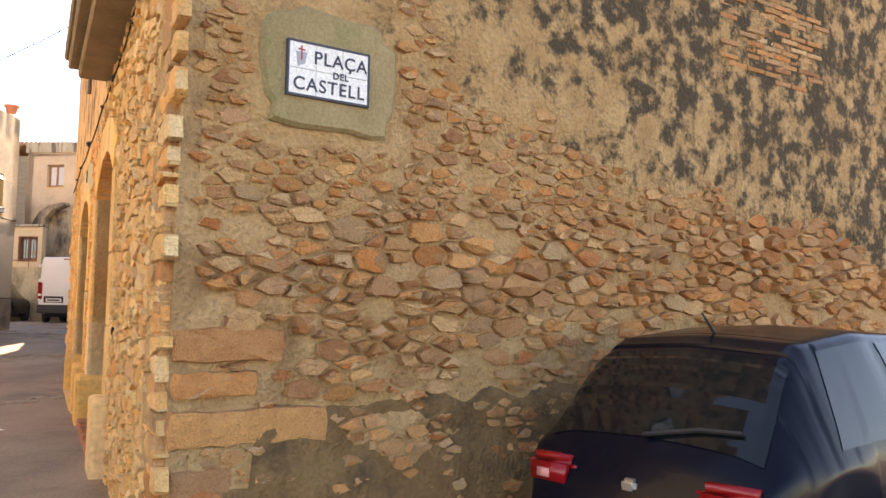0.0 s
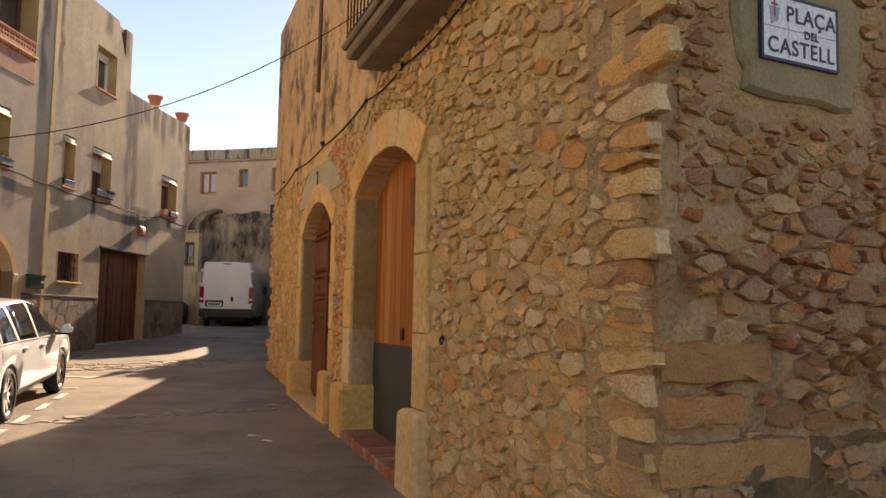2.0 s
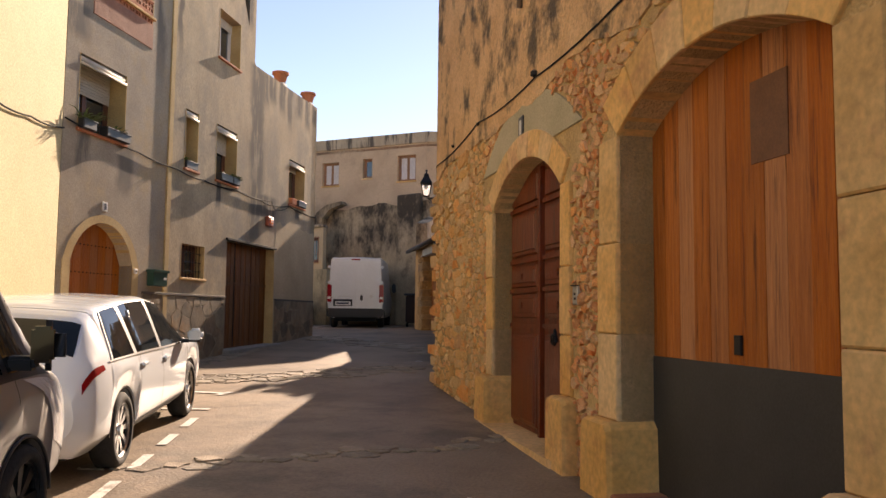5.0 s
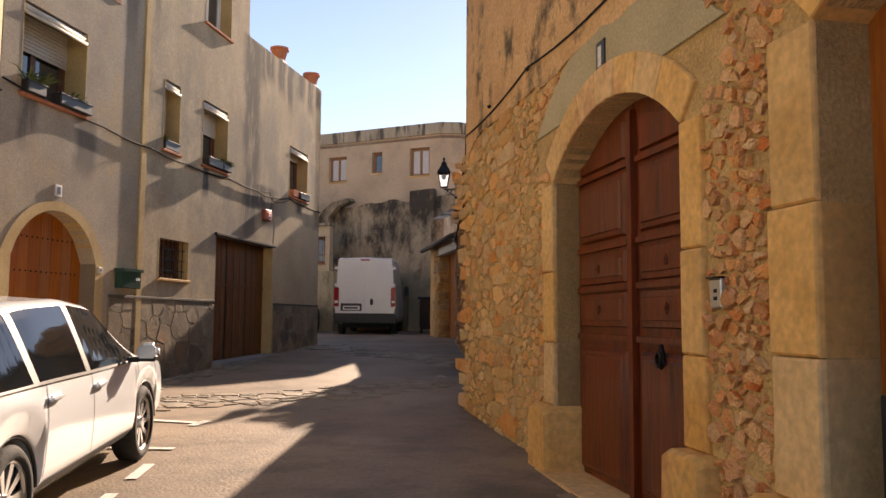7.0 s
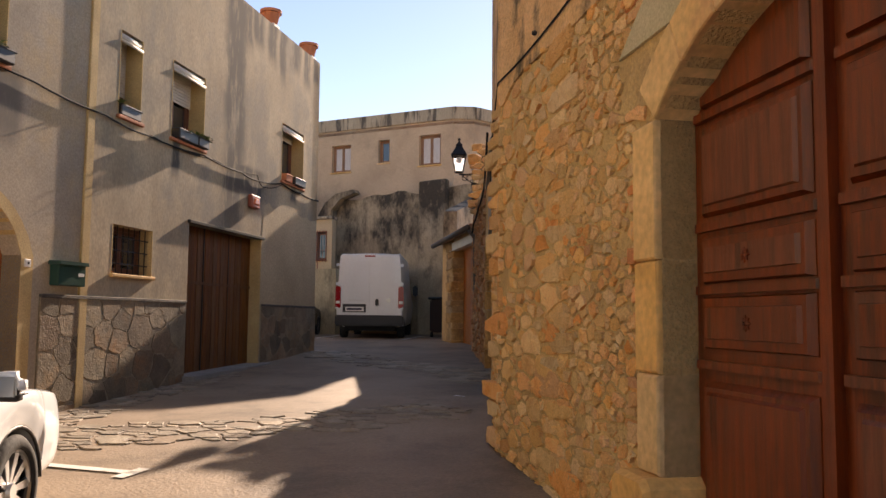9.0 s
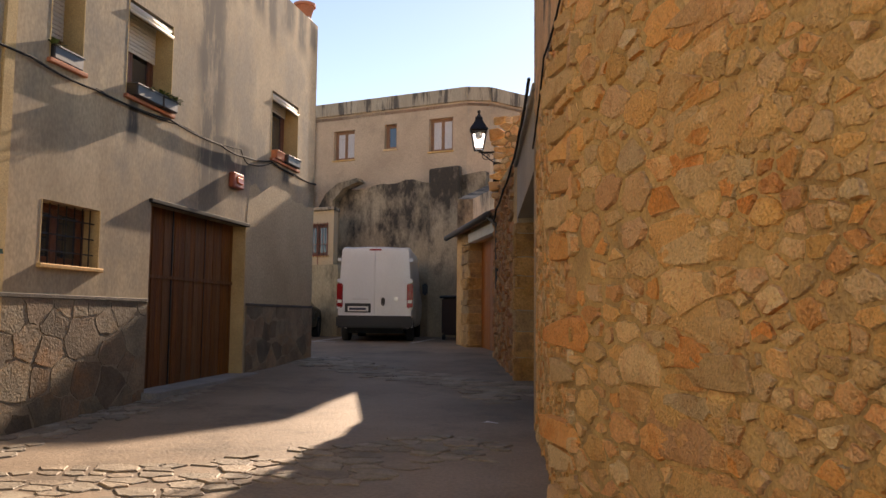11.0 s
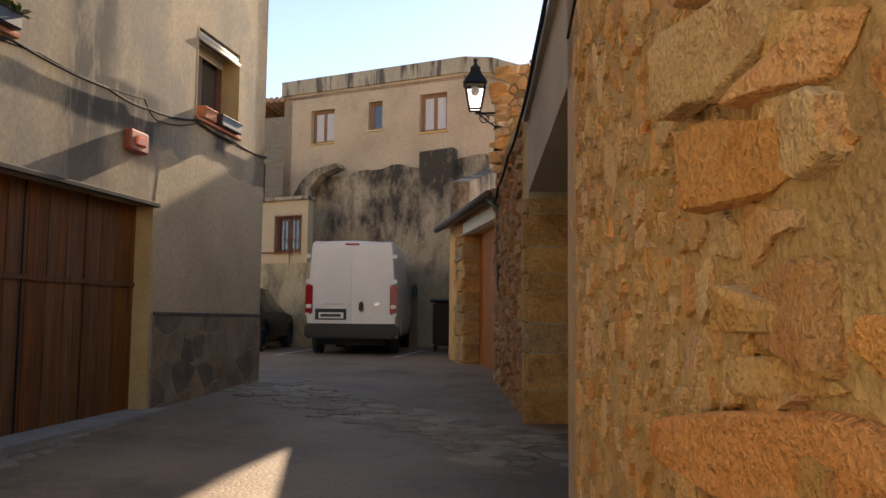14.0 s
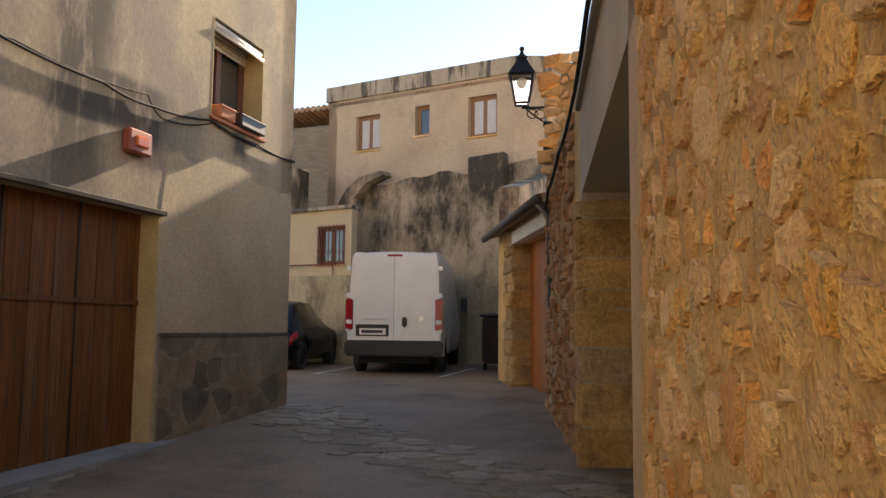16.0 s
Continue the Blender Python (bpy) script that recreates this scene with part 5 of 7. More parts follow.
bm = bmesh.new()
tube(bm, [G2.at(-0.45, 4.0, 0.27), G2.at(-0.5, 3.8, 0.1), G2.at(-0.5, 2.6, 0.09)], 0.045, 8)
part("downpipe", bm, plain("grey_pipe", (0.12, 0.11, 0.1), 0.5), roof, "dark downpipe", True)

lamp = thing("street_lamp", "black wrought-iron lantern on a wall bracket and steel pole", "street lamp")
LP = Vector((-10.98, 25.12))
P3 = lambda x, y, z: Vector((x, y, z))
bm = bmesh.new()
tube(bm, [(LP.x, LP.y, 4.38), (LP.x, LP.y, 5.55)], 0.05, 10)
part("pole", bm, plain("galvanised_steel", (0.5, 0.5, 0.48), 0.5, 0.5), lamp, "galvanised steel pole", True)
LC = Vector((-11.27, 24.93))
for z in (4.62, 4.95):
    bm = bmesh.new()
    tube(bm, [(LP.x, LP.y, z), (LP.x + 0.25, LP.y + 0.1, z)], 0.02, 6)
    tube(bm, [(LP.x, LP.y, z - 0.03), (LP.x, LP.y, z + 0.03)], 0.065, 8)
    part("clamp", bm, IRON, lamp)
bm = bmesh.new()
arm = [P3(LP.x, LP.y, 5.18), P3(LP.x * 0.5 + LC.x * 0.5, LP.y * 0.5 + LC.y * 0.5, 5.16), P3(LC.x, LC.y, 5.15)]
tube(bm, arm, 0.018, 6)
tube(bm, [P3(LP.x, LP.y, 4.95), P3(LP.x * 0.6 + LC.x * 0.4, LP.y * 0.6 + LC.y * 0.4, 5.03), P3(LC.x * 0.85 + LP.x * 0.15, LC.y * 0.85 + LP.y * 0.15, 5.14)], 0.012, 6)
for c in (0.3, 0.6):
    cx, cy = LP.x + (LC.x - LP.x) * c, LP.y + (LC.y - LP.y) * c
    dx, dy = (LC - LP).normalized() * 0.07
    tube(bm, [P3(cx + dx * math.cos(a), cy + dy * math.cos(a), 5.08 + 0.06 * math.sin(a)) for a in [6.2832 * k / 12 for k in range(13)]], 0.009, 5)
part("bracket", bm, IRON, lamp, "scrolled iron bracket")


def ring4(z, r):
    return [P3(LC.x + r * math.cos(a), LC.y + r * math.sin(a), z) for a in [radians(45 + 90 * k + 17) for k in range(4)]]


lo, hi = ring4(5.200, 0.115), ring4(5.559, 0.205)
for k in range(4):
    bm = bmesh.new()
    tube(bm, [lo[k], hi[k]], 0.014, 6)
    part("glazing_bar", bm, IRON, lamp)
    bm = bmesh.new()
    tube(bm, [hi[k], hi[(k + 1) % 4]], 0.018, 6)
    part("lantern_rim", bm, IRON, lamp)
    bm = bmesh.new()
    tube(bm, [lo[k], lo[(k + 1) % 4]], 0.016, 6)
    part("lantern_rim", bm, IRON, lamp)
    bm = bmesh.new()
    bm.faces.new([bm.verts.new(p) for p in (lo[k], lo[(k + 1) % 4], hi[(k + 1) % 4], hi[k])])
    pane = part("pane", bm, glass("lantern_glass", (0.95, 0.95, 0.95), 0.25), lamp)
    pane.visible_shadow = False
bm = bmesh.new()
tiers = [ring4(5.567, 0.246), ring4(5.699, 0.139), ring4(5.777, 0.090), ring4(5.801, 0.107), ring4(5.855, 0.041), ring4(5.918, 0.016)]
vs = [[bm.verts.new(p) for p in t] for t in tiers]
for a, b in zip(vs, vs[1:]):
    for k in range(4):
        bm.faces.new((a[k], a[(k + 1) % 4], b[(k + 1) % 4], b[k]))
bm.faces.new(vs[0][::-1])
part("cap", bm, IRON, lamp)
bm = bmesh.new()
bmesh.ops.create_icosphere(bm, subdivisions=2, radius=0.035, matrix=Matrix.Translation((LC.x, LC.y, 5.93)))
part("finial", bm, IRON, lamp, "", True)
bm = bmesh.new()
bmesh.ops.create_uvsphere(bm, u_segments=12, v_segments=8, radius=0.07, matrix=Matrix.Translation((LC.x, LC.y, 5.47)))
part("bulb", bm, plain("white_bulb", (0.85, 0.85, 0.85), 0.3), lamp, "", True)

# ---- end of the street ----
for i, q in enumerate(BB_OPEN):
    window("window_%d" % (8 + i), "small brown wooden window in the beige house", BB, q[0], q[1], q[2], q[3], 0.16, 0, 1 if i == 1 else 2, False, material("brown_frame", (0.28, 0.14, 0.08), (0.34, 0.18, 0.1), 4, bump=0.1), PANE, True, i != 1)
pil = thing("buttress", "dark weathered buttress against the retaining wall", "buttress")
bm = bmesh.new()
box(bm, BB, 5.05, 6.1, 1.0, (6.75, 6.8), 0.3, 0.62, 0.04)
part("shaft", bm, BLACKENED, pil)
pil2 = thing("buttress", "pale rounded-top buttress beside the barred window", "buttress")
bm = bmesh.new()
prism(bm, BB, [(0.95, 1.0), (1.5, 1.0), (1.5, 5.9), (1.9, 6.3), (2.5, 6.5), (2.4, 6.62), (1.7, 6.5), (1.25, 6.2), (0.95, 5.75)], 0.3, 0.75, 0.05)
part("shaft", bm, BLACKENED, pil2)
AN = Face((-21.6, 33.75), (-18.6, 33.35), 1)
AN.n = Vector((0.13, -0.99)).normalized()
bm = bmesh.new()
wall(bm, AN, 0.0, 3.05, 3.3, 5.4, ((1.95, 2.85, 3.95, 4.95, 4.95),), 0.4)
tagged(put("wall_annex", bm, material("cream_render", (0.54, 0.41, 0.25), (0.62, 0.48, 0.31), 1, bump=0.2)), "cream rendered annex wall with a barred window", "wall", kind="structure")
w11 = window("window_11", "barred window in the cream annex", AN, 1.95, 2.85, 3.95, 4.95, 0.15, 0, 2, False, WOOD_FRAME)
RUST = plain("red_iron", (0.22, 0.06, 0.035), 0.6)
for i in range(8):
    s = 1.97 + 0.123 * i
    bm = bmesh.new()
    tube(bm, [AN.at(s, 3.9, 0.06), AN.at(s, 5.0, 0.06)], 0.011, 5)
    part("grille_bar", bm, RUST, w11)
for z in (3.95, 4.3, 4.95):
    bm = bmesh.new()
    tube(bm, [AN.at(1.93, z, 0.06), AN.at(2.88, z, 0.06)], 0.011, 5)
    part("grille_bar", bm, RUST, w11)
bm = bmesh.new()
box(bm, AN, -0.1, 3.1, 5.38, 5.48, -0.5, 0.12, 0.02)
tagged(put("trim_annex_eave", bm, CORNICE), "dark eave slab over the annex", "trim", kind="structure")
bm = bmesh.new()
box(bm, AN, -0.3, 1.1, 5.48, 6.7, -0.9, -0.2, 0.05)
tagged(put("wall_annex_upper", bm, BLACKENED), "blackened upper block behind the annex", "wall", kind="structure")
rail = thing("handrail", "rusty iron pipe rail on the terrace wall", "rail")
bm = bmesh.new()
tube(bm, [TW.at(0, 3.95, -0.1), TW.at(5.0, 3.95, -0.1)], 0.02, 6)
part("pipe", bm, RUST, rail)
for s in (0.4, 1.9, 3.4, 4.9):
    bm = bmesh.new()
    tube(bm, [TW.at(s, 3.6, -0.1), TW.at(s, 3.95, -0.1)], 0.016, 6)
    part("post", bm, RUST, rail)
# house with a tiled roof far behind, and the ruined wall stump by the lantern
far = thing("far_house", "old brick house with a wavy tiled roof edge", "house")
bm = bmesh.new()
cube(bm, -31, -21.5, 41, 50, 0.5, 9.9, 0.02)
part("wall", bm, material("brown_brickwork", (0.22, 0.16, 0.11), (0.30, 0.23, 0.16), 2, bump=0.4, stretch=(1, 1, 4)), far)
for i in range(40):
    bm = bmesh.new()
    x = -31 + 0.24 * i
    bmesh.ops.create_cone(bm, cap_ends=True, segments=8, radius1=0.12, radius2=0.12, depth=4.0, matrix=pose(x + 0.1, 42.8, 10.2, 80, 0, 0))
    part("roof_tile", bm, ROOF_TILE, far)
door_6 = thing("door_6", "dark brown door under a red awning on the terrace", "door", kind="structure")
bm = bmesh.new()
cube(bm, -23.6, -22.5, 34.2, 34.28, 3.4, 4.9, 0.01)
part("leaf", bm, WOOD_FRAME, door_6)
bm = bmesh.new()
cube(bm, -23.8, -22.3, 33.5, 34.2, 5.05, 5.3, 0.05)
part("awning", bm, plain("red_cloth", (0.5, 0.06, 0.04), 0.8), door_6, "red cloth awning")
bm = bmesh.new()
cube(bm, -26.5, -21.4, 34.3, 34.7, 3.3, 7.0, 0.05)
tagged(put("wall_terrace_back", bm, MOSSY), "stained house wall behind the terrace", "wall", kind="structure")
bm = bmesh.new()
RU = Face((-10.83, 24.95), (-9.9, 24.7), 1)
RU.n = Vector((-0.26, -0.966)).normalized()
pts = [(0.0, 3.5), (1.3, 3.5), (1.3, 5.82), (1.0, 5.92), (0.75, 5.72), (0.5, 5.8), (0.25, 5.68), (0.06, 5.52), (0.0, 5.05), (-0.06, 4.5)]
prism(bm, RU, pts, -0.6, 0.0, 0.05)
ruin = tagged(put("wall_ruin", bm, MORTAR), "broken stump of an old rubble wall beside the lantern", "wall", kind="structure")
# unseen roof decks, added over the hollow houses to block the sun
bm = bmesh.new()
for z, pts in ((R_TOP, [RW.at(CORNER, 0), RW.at(RW.long, 0), GC.at(3.05, 0), GC.at(3.05, 0, -10), SW.at(9.5, 0, -9), SW.at(9.5, 0)]), (8.94, [BB.at(0, 0), BB.at(6.1, 0), BD.at(0, 0), BD.at(BD.long, 0), BE.at(5, 0)]),
               (7.7, [LW.at(4.82, 0, -0.1), LW.at(9.45, 0, -0.1), LW.at(9.45, 0, -8), LW.at(4.82, 0, -8)]), (9.4, [LW.at(-2.4, 0, -0.1), LW.at(4.8, 0, -0.1), LW.at(4.8, 0, -8), LW.at(-2.4, 0, -8)]), (9.0, [YW.at(0, 0), YW.at(14, 0), YW.at(14, 0, -6), YW.at(0, 0, -6)]),
               (4.35, [GC.at(3.05, 0, -0.3), GC.at(GC.long, 0, -0.3), G3.at(G3.long, 0, -0.3), G3.at(G3.long, 0, -4), GC.at(3.05, 0, -6)])):
    bot, up = [bm.verts.new((p.x, p.y, z - 0.1)) for p in pts], [bm.verts.new((p.x, p.y, z)) for p in pts]
    k = len(pts)
    fs = [bm.faces.new(bot[::-1]), bm.faces.new(up)] + [bm.faces.new((bot[i], bot[(i + 1) % k], up[(i + 1) % k], up[i])) for i in range(k)]
    bmesh.ops.recalc_face_normals(bm, faces=fs)
tagged(put("roof_decks", bm, ROOF_TILE), "unseen flat clay roof decks added to keep the sun out of the houses", "roof", kind="structure")
# unseen back walls, added so that no sun leaks through windows and gate
bm = bmesh.new()
for a, b, z in ((GC.at(3.05, 0, 0), GC.at(3.05, 0, -10), R_TOP - 0.1), (GC.at(3.05, 0, -10), SW.at(9.5, 0, -9), R_TOP - 0.1), (LW.at(-2.4, 0, -8), LW.at(9.45, 0, -8), 7.6), (G3.at(G3.long, 0, -0.2), G3.at(G3.long, 0, -4), 4.3), (GC.at(3.05, 0, -0.55), GC.at(7.3, 0, -0.62), 0.1)):
    f = Face(a.xy, b.xy, 1)
    wall(bm, f, 0.0, f.long, -0.2, z, (), 0.3)
tagged(put("unseen_wall_backs", bm, RENDER_BB), "unseen plain back walls added to keep the sun out of the houses", "wall", kind="structure")


# ---- vehicles ----
class Shell:
    """A car body lofted from stations along its length. x runs from the tail (0) to the nose, y to the car's left, z up.
    Ring points, right side first: underside, sill, hip, belt, roof edge, roof, middle, and back down the left side."""

    def __init__(self, table, wheels, radius, under=0.2, steps=90):
        t = np.array(table, float)
        self.x0, self.x1 = t[0, 0], t[-1, 0]
        self.xs = np.unique(np.concatenate([np.linspace(self.x0, self.x1, steps)] + [w + radius * 1.16 * np.cos(np.linspace(0, np.pi, 15)) for w in wheels]))
        cols = [np.interp(self.xs, t[:, 0], t[:, k]) for k in range(1, 6)]
        k = np.array([0.25, 0.5, 0.25])
        sm = []
        for c in cols:
            for _ in range(2):
                p = np.pad(c, 1, mode="edge")
                c = np.convolve(p, k, "valid")
            sm.append(c)
        belt, top, wide, roof, low = sm
        self.rings = []
        for i, x in enumerate(self.xs):
            zb, foot = low[i], 0.78
            for w in wheels:
                d = abs(x - w)
                if d < radius * 1.16:
                    zb, foot = max(zb, radius + math.sqrt(max((radius * 1.16) ** 2 - d * d, 0))), 0.965
            w, r, b, tp = wide[i], roof[i], belt[i], top[i]
            hip = max(zb + 0.02, zb * 0.35 + b * 0.65)
            sill = max(zb + 0.01, min(low[i] + 0.16, hip - 0.01))
            edge = tp - 0.05
            half = [(foot * w, zb), (0.97 * w, sill), (w, hip), (0.965 * w, b), (r, max(edge, b + 0.005)), (r * 0.72, max(tp - 0.008, b + 0.01)), (0.0, max(tp + 0.015, b + 0.015))]
            self.rings.append(np.array([(x, -y, z) for y, z in half] + [(x, y, z) for y, z in half[-2::-1]]))
        self.n = 13

    def across(self, ring, r):
        """A point of a ring at r, on a curve through its corners."""
        a = max(0, min(int(r), self.n - 2))
        q = r - a
        p0, p1, p2, p3 = ring[max(a - 1, 0)], ring[a], ring[a + 1], ring[min(a + 2, self.n - 1)]
        m1, m2 = (p2 - p0) * 0.3, (p3 - p1) * 0.3
        reach = np.linalg.norm(p2 - p1)
        m1, m2 = [m * min(1.0, 1.1 * reach / (np.linalg.norm(m) + 1e-9)) for m in (m1, m2)]
        return p1 * (2 * q ** 3 - 3 * q ** 2 + 1) + m1 * (q ** 3 - 2 * q ** 2 + q) + p2 * (3 * q ** 2 - 2 * q ** 3) + m2 * (q ** 3 - q ** 2)

    def point(self, x, r, out=0.0):
        i = int(np.clip(np.searchsorted(self.xs, x) - 1, 0, len(self.xs) - 2))
        k = (x - self.xs[i]) / (self.xs[i + 1] - self.xs[i])
        a = min(int(r), self.n - 2)
        q = r - a
        f = lambda ring: self.across(ring, r)
        p = f(self.rings[i]) * (1 - k) + f(self.rings[i + 1]) * k
        if out:
            du = self.across(self.rings[i], min(r + 0.05, 12)) - self.across(self.rings[i], max(r - 0.05, 0))
            dx = f(self.rings[i + 1]) - f(self.rings[i])
            nrm = np.cross(dx, du)
            nrm = nrm / (np.linalg.norm(nrm) + 1e-9)
            c = np.array([p[0], 0, 0.7])
            if nrm @ (p - c) < 0:
                nrm = -nrm
            p = p + nrm * out
        return Vector(p)

    def body(self):
        bm = bmesh.new()
        n = 4 * (self.n - 1) + 1
        vs = [[bm.verts.new(self.across(ring, k / 4)) for k in range(n)] for ring in self.rings]
        for a, b in zip(vs, vs[1:]):
            for k in range(n):
                bm.faces.new((a[k], a[(k + 1) % n], b[(k + 1) % n], b[k]))
        bm.faces.new(vs[0]), bm.faces.new(vs[-1][::-1])
        bmesh.ops.recalc_face_normals(bm, faces=bm.faces)
        return bm

    def patch(self, corners, out=0.006, nx=10, nr=6):
        """A skin over the shell between four (x, ring) corners, in order round the patch."""
        bm = bmesh.new()
        (xa, ra), (xb, rb), (xc, rc), (xd, rd) = corners
        g = []
        for i in range(nx + 1):
            u = i / nx
            row = []
            for j in range(nr + 1):
                v = j / nr
                x = (xa * (1 - u) + xb * u) * (1 - v) + (xd * (1 - u) + xc * u) * v
                r = (ra * (1 - u) + rb * u) * (1 - v) + (rd * (1 - u) + rc * u) * v
                row.append(bm.verts.new(self.point(x, r, out)))
            g.append(row)
        for a, b in zip(g, g[1:]):
            for j in range(nr):
                bm.faces.new((a[j], a[j + 1], b[j + 1], b[j]))
        bmesh.ops.recalc_face_normals(bm, faces=bm.faces)
        return bm


TYRE = material("tyre_rubber", (0.02, 0.02, 0.02), (0.03, 0.03, 0.03), 20, bump=0.2, rough=0.85)
ALLOY = plain("silver_alloy", (0.6, 0.6, 0.6), 0.3, 0.9)
DARK_ALLOY = plain("black_wheel", (0.03, 0.03, 0.03), 0.35, 0.4)
TRIM = plain("black_trim", (0.022, 0.022, 0.024), 0.5)
UNDER = plain("underbody", (0.012, 0.012, 0.012), 0.9)
LIGHT_RED = plain("red_tail_lens", (0.30, 0.005, 0.008), 0.25, 0.0, 0.0)
CAR_GLASS = plain("tinted_car_glass", (0.007, 0.009, 0.011), 0.05, 0.0, 0.0)
CAR_GLASS.node_tree.nodes["Principled BSDF"].inputs["Specular IOR Level"].default_value = 0.5
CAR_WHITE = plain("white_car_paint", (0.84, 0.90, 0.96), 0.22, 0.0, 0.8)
CAR_BLUE = plain("dark_blue_car_paint", (0.003, 0.004, 0.011), 0.25, 0.0, 0.1)
CAR_BLUE.node_tree.nodes["Principled BSDF"].inputs["Specular IOR Level"].default_value = 0.16
CAR_BLACK = plain("black_car_paint", (0.006, 0.006, 0.007), 0.25, 0.0, 0.0)
CAR_BLACK.node_tree.nodes["Principled BSDF"].inputs["Specular IOR Level"].default_value = 0.2
VAN_GREY = plain("grey_metallic_paint", (0.30, 0.30, 0.31), 0.35, 0.3, 0.6)
VAN_WHITE = material("white_van_paint", (0.68, 0.70, 0.72), (0.75, 0.77, 0.79), 1.2, bump=0.02, rough=0.35, coat=0.4)


def wheel(car, x, y, r, width, rim, spokes=10):
    side = 1 if y > 0 else -1
    bm = bmesh.new()
    prof = [(0.7 * r, -width / 2), (0.9 * r, -width / 2), (r, -width * 0.36), (r, width * 0.36), (0.9 * r, width / 2), (0.74 * r, width / 2), (0.72 * r, width * 0.2)]
    n = 36
    rows = [[bm.verts.new((x + q * math.cos(6.2832 * k / n), y + side * d, r + q * math.sin(6.2832 * k / n))) for q, d in prof] for k in range(n)]
    for k in range(n):
        a, b = rows[k], rows[(k + 1) % n]
        for j in range(len(prof) - 1):
            bm.faces.new((a[j], a[j + 1], b[j + 1], b[j]))
    bmesh.ops.recalc_face_normals(bm, faces=bm.faces)
    tyre = part("wheel", bm, TYRE, car, "", True)
    bm = bmesh.new()
    o = y + side * width * 0.30
    bmesh.ops.create_cone(bm, cap_ends=True, segments=28, radius1=0.73 * r, radius2=0.73 * r, depth=0.01, matrix=Matrix.Translation((x, y + side * width * 0.1, r)) @ Matrix.Rotation(radians(90), 4, "X"))
    part("brake_disc", bm, UNDER, tyre)
    bm = bmesh.new()
    for k in range(spokes):
        a = 6.2832 * k / spokes
        c, s = math.cos(a), math.sin(a)
        wi, wo = 0.045 * r * 10 / spokes, 0.085 * r * 10 / spokes
        v = []
        for d in (0.0, -side * 0.025):
            v += [bm.verts.new((x + q * c - t * s, o + d + side * (0.012 if q > 0.3 * r else 0.0), r + q * s + t * c)) for q, t in ((0.1 * r, -wi), (0.71 * r, -wo), (0.71 * r, wo), (0.1 * r, wi))]
        for q in ((0, 1, 2, 3), (7, 6, 5, 4), (0, 4, 5, 1), (1, 5, 6, 2), (2, 6, 7, 3), (3, 7, 4, 0)):
            bm.faces.new([v[i] for i in q])
    tube(bm, [(x + 0.72 * r * math.cos(6.2832 * k / 32), o + side * 0.01, r + 0.72 * r * math.sin(6.2832 * k / 32)) for k in range(33)], 0.018, 5, False)
    bmesh.ops.create_cone(bm, cap_ends=True, segments=16, radius1=0.16 * r, radius2=0.14 * r, depth=0.03, matrix=Matrix.Translation((x, o + side * 0.01, r)) @ Matrix.Rotation(radians(90), 4, "X"))
    bmesh.ops.recalc_face_normals(bm, faces=bm.faces)
    part("rim", bm, rim, tyre)


def block(bm, x0, x1, y0, y1, z0, z1, bevel=0.02, segments=2):
    cube(bm, x0, x1, y0, y1, z0, z1, bevel, segments)


def vehicle(name, label, table, wheels, radius, paint, rim, track, at, turn, spokes=10, under=True):
    """The car stands with its tail's middle at the plan point at, its nose towards turn degrees from +x."""
    car = thing(name, label, "van" if "van" in name else "car")
    sh = Shell(table, wheels, radius)
    body = part("body", sh.body(), paint, car, "", True)
    body.data.set_sharp_from_angle(angle=radians(38))
    bm = bmesh.new()
    cube(bm, sh.x0 + 0.12, sh.x1 - 0.12, -track + 0.12, track - 0.12, 0.22, 0.75)
    part("underbody", bm, UNDER, car)
    for w in wheels:
        for y in (-track, track):
            wheel(car, w, y, radius, 0.21, rim, spokes)
            bm = bmesh.new()
            s = 1 if y > 0 else -1
            tube(bm, [(w + radius * 1.13 * math.cos(a), s * (track + 0.085), radius + radius * 1.13 * math.sin(a)) for a in [math.pi * k / 16 for k in range(17)]], 0.012, 5)
            part("arch_lip", bm, TRIM, car, "", True)
    car.matrix_world = pose(at[0], at[1], at[2], 0, at[3], turn)
    return car, sh


def seam(car, sh, x, r0, r1, lean=0.0):
    part("seam", sh.patch([(x - 0.004, r0), (x + 0.004, r0), (x + 0.004 + lean, r1), (x - 0.004 + lean, r1)], 0.002, 1, 12), TRIM, car)


SLOPE = -math.degrees(math.atan(0.0445))
# white estate car:  x, belt, top, half width, half roof width, underside
EST = [(0.0, 0.62, 0.82, 0.70, 0.62, 0.34), (0.04, 0.80, 0.98, 0.78, 0.66, 0.26), (0.12, 0.93, 1.06, 0.84, 0.68, 0.22), (0.38, 0.95, 1.33, 0.88, 0.66, 0.21), (0.7, 0.95, 1.41, 0.895, 0.66, 0.2), (1.4, 0.94, 1.46, 0.9, 0.67, 0.19), (2.1, 0.92, 1.465, 0.9, 0.67, 0.19),
       (2.65, 0.91, 1.405, 0.9, 0.65, 0.19), (3.1, 0.905, 1.23, 0.9, 0.64, 0.19), (3.5, 0.90, 1.0, 0.89, 0.66, 0.19), (3.75, 0.88, 0.95, 0.88, 0.68, 0.19), (4.2, 0.80, 0.86, 0.84, 0.66, 0.2), (4.42, 0.66, 0.74, 0.76, 0.62, 0.22), (4.54, 0.5, 0.58, 0.62, 0.5, 0.26)]
EH = 113.0
c, sn = math.cos(radians(EH)), math.sin(radians(EH))
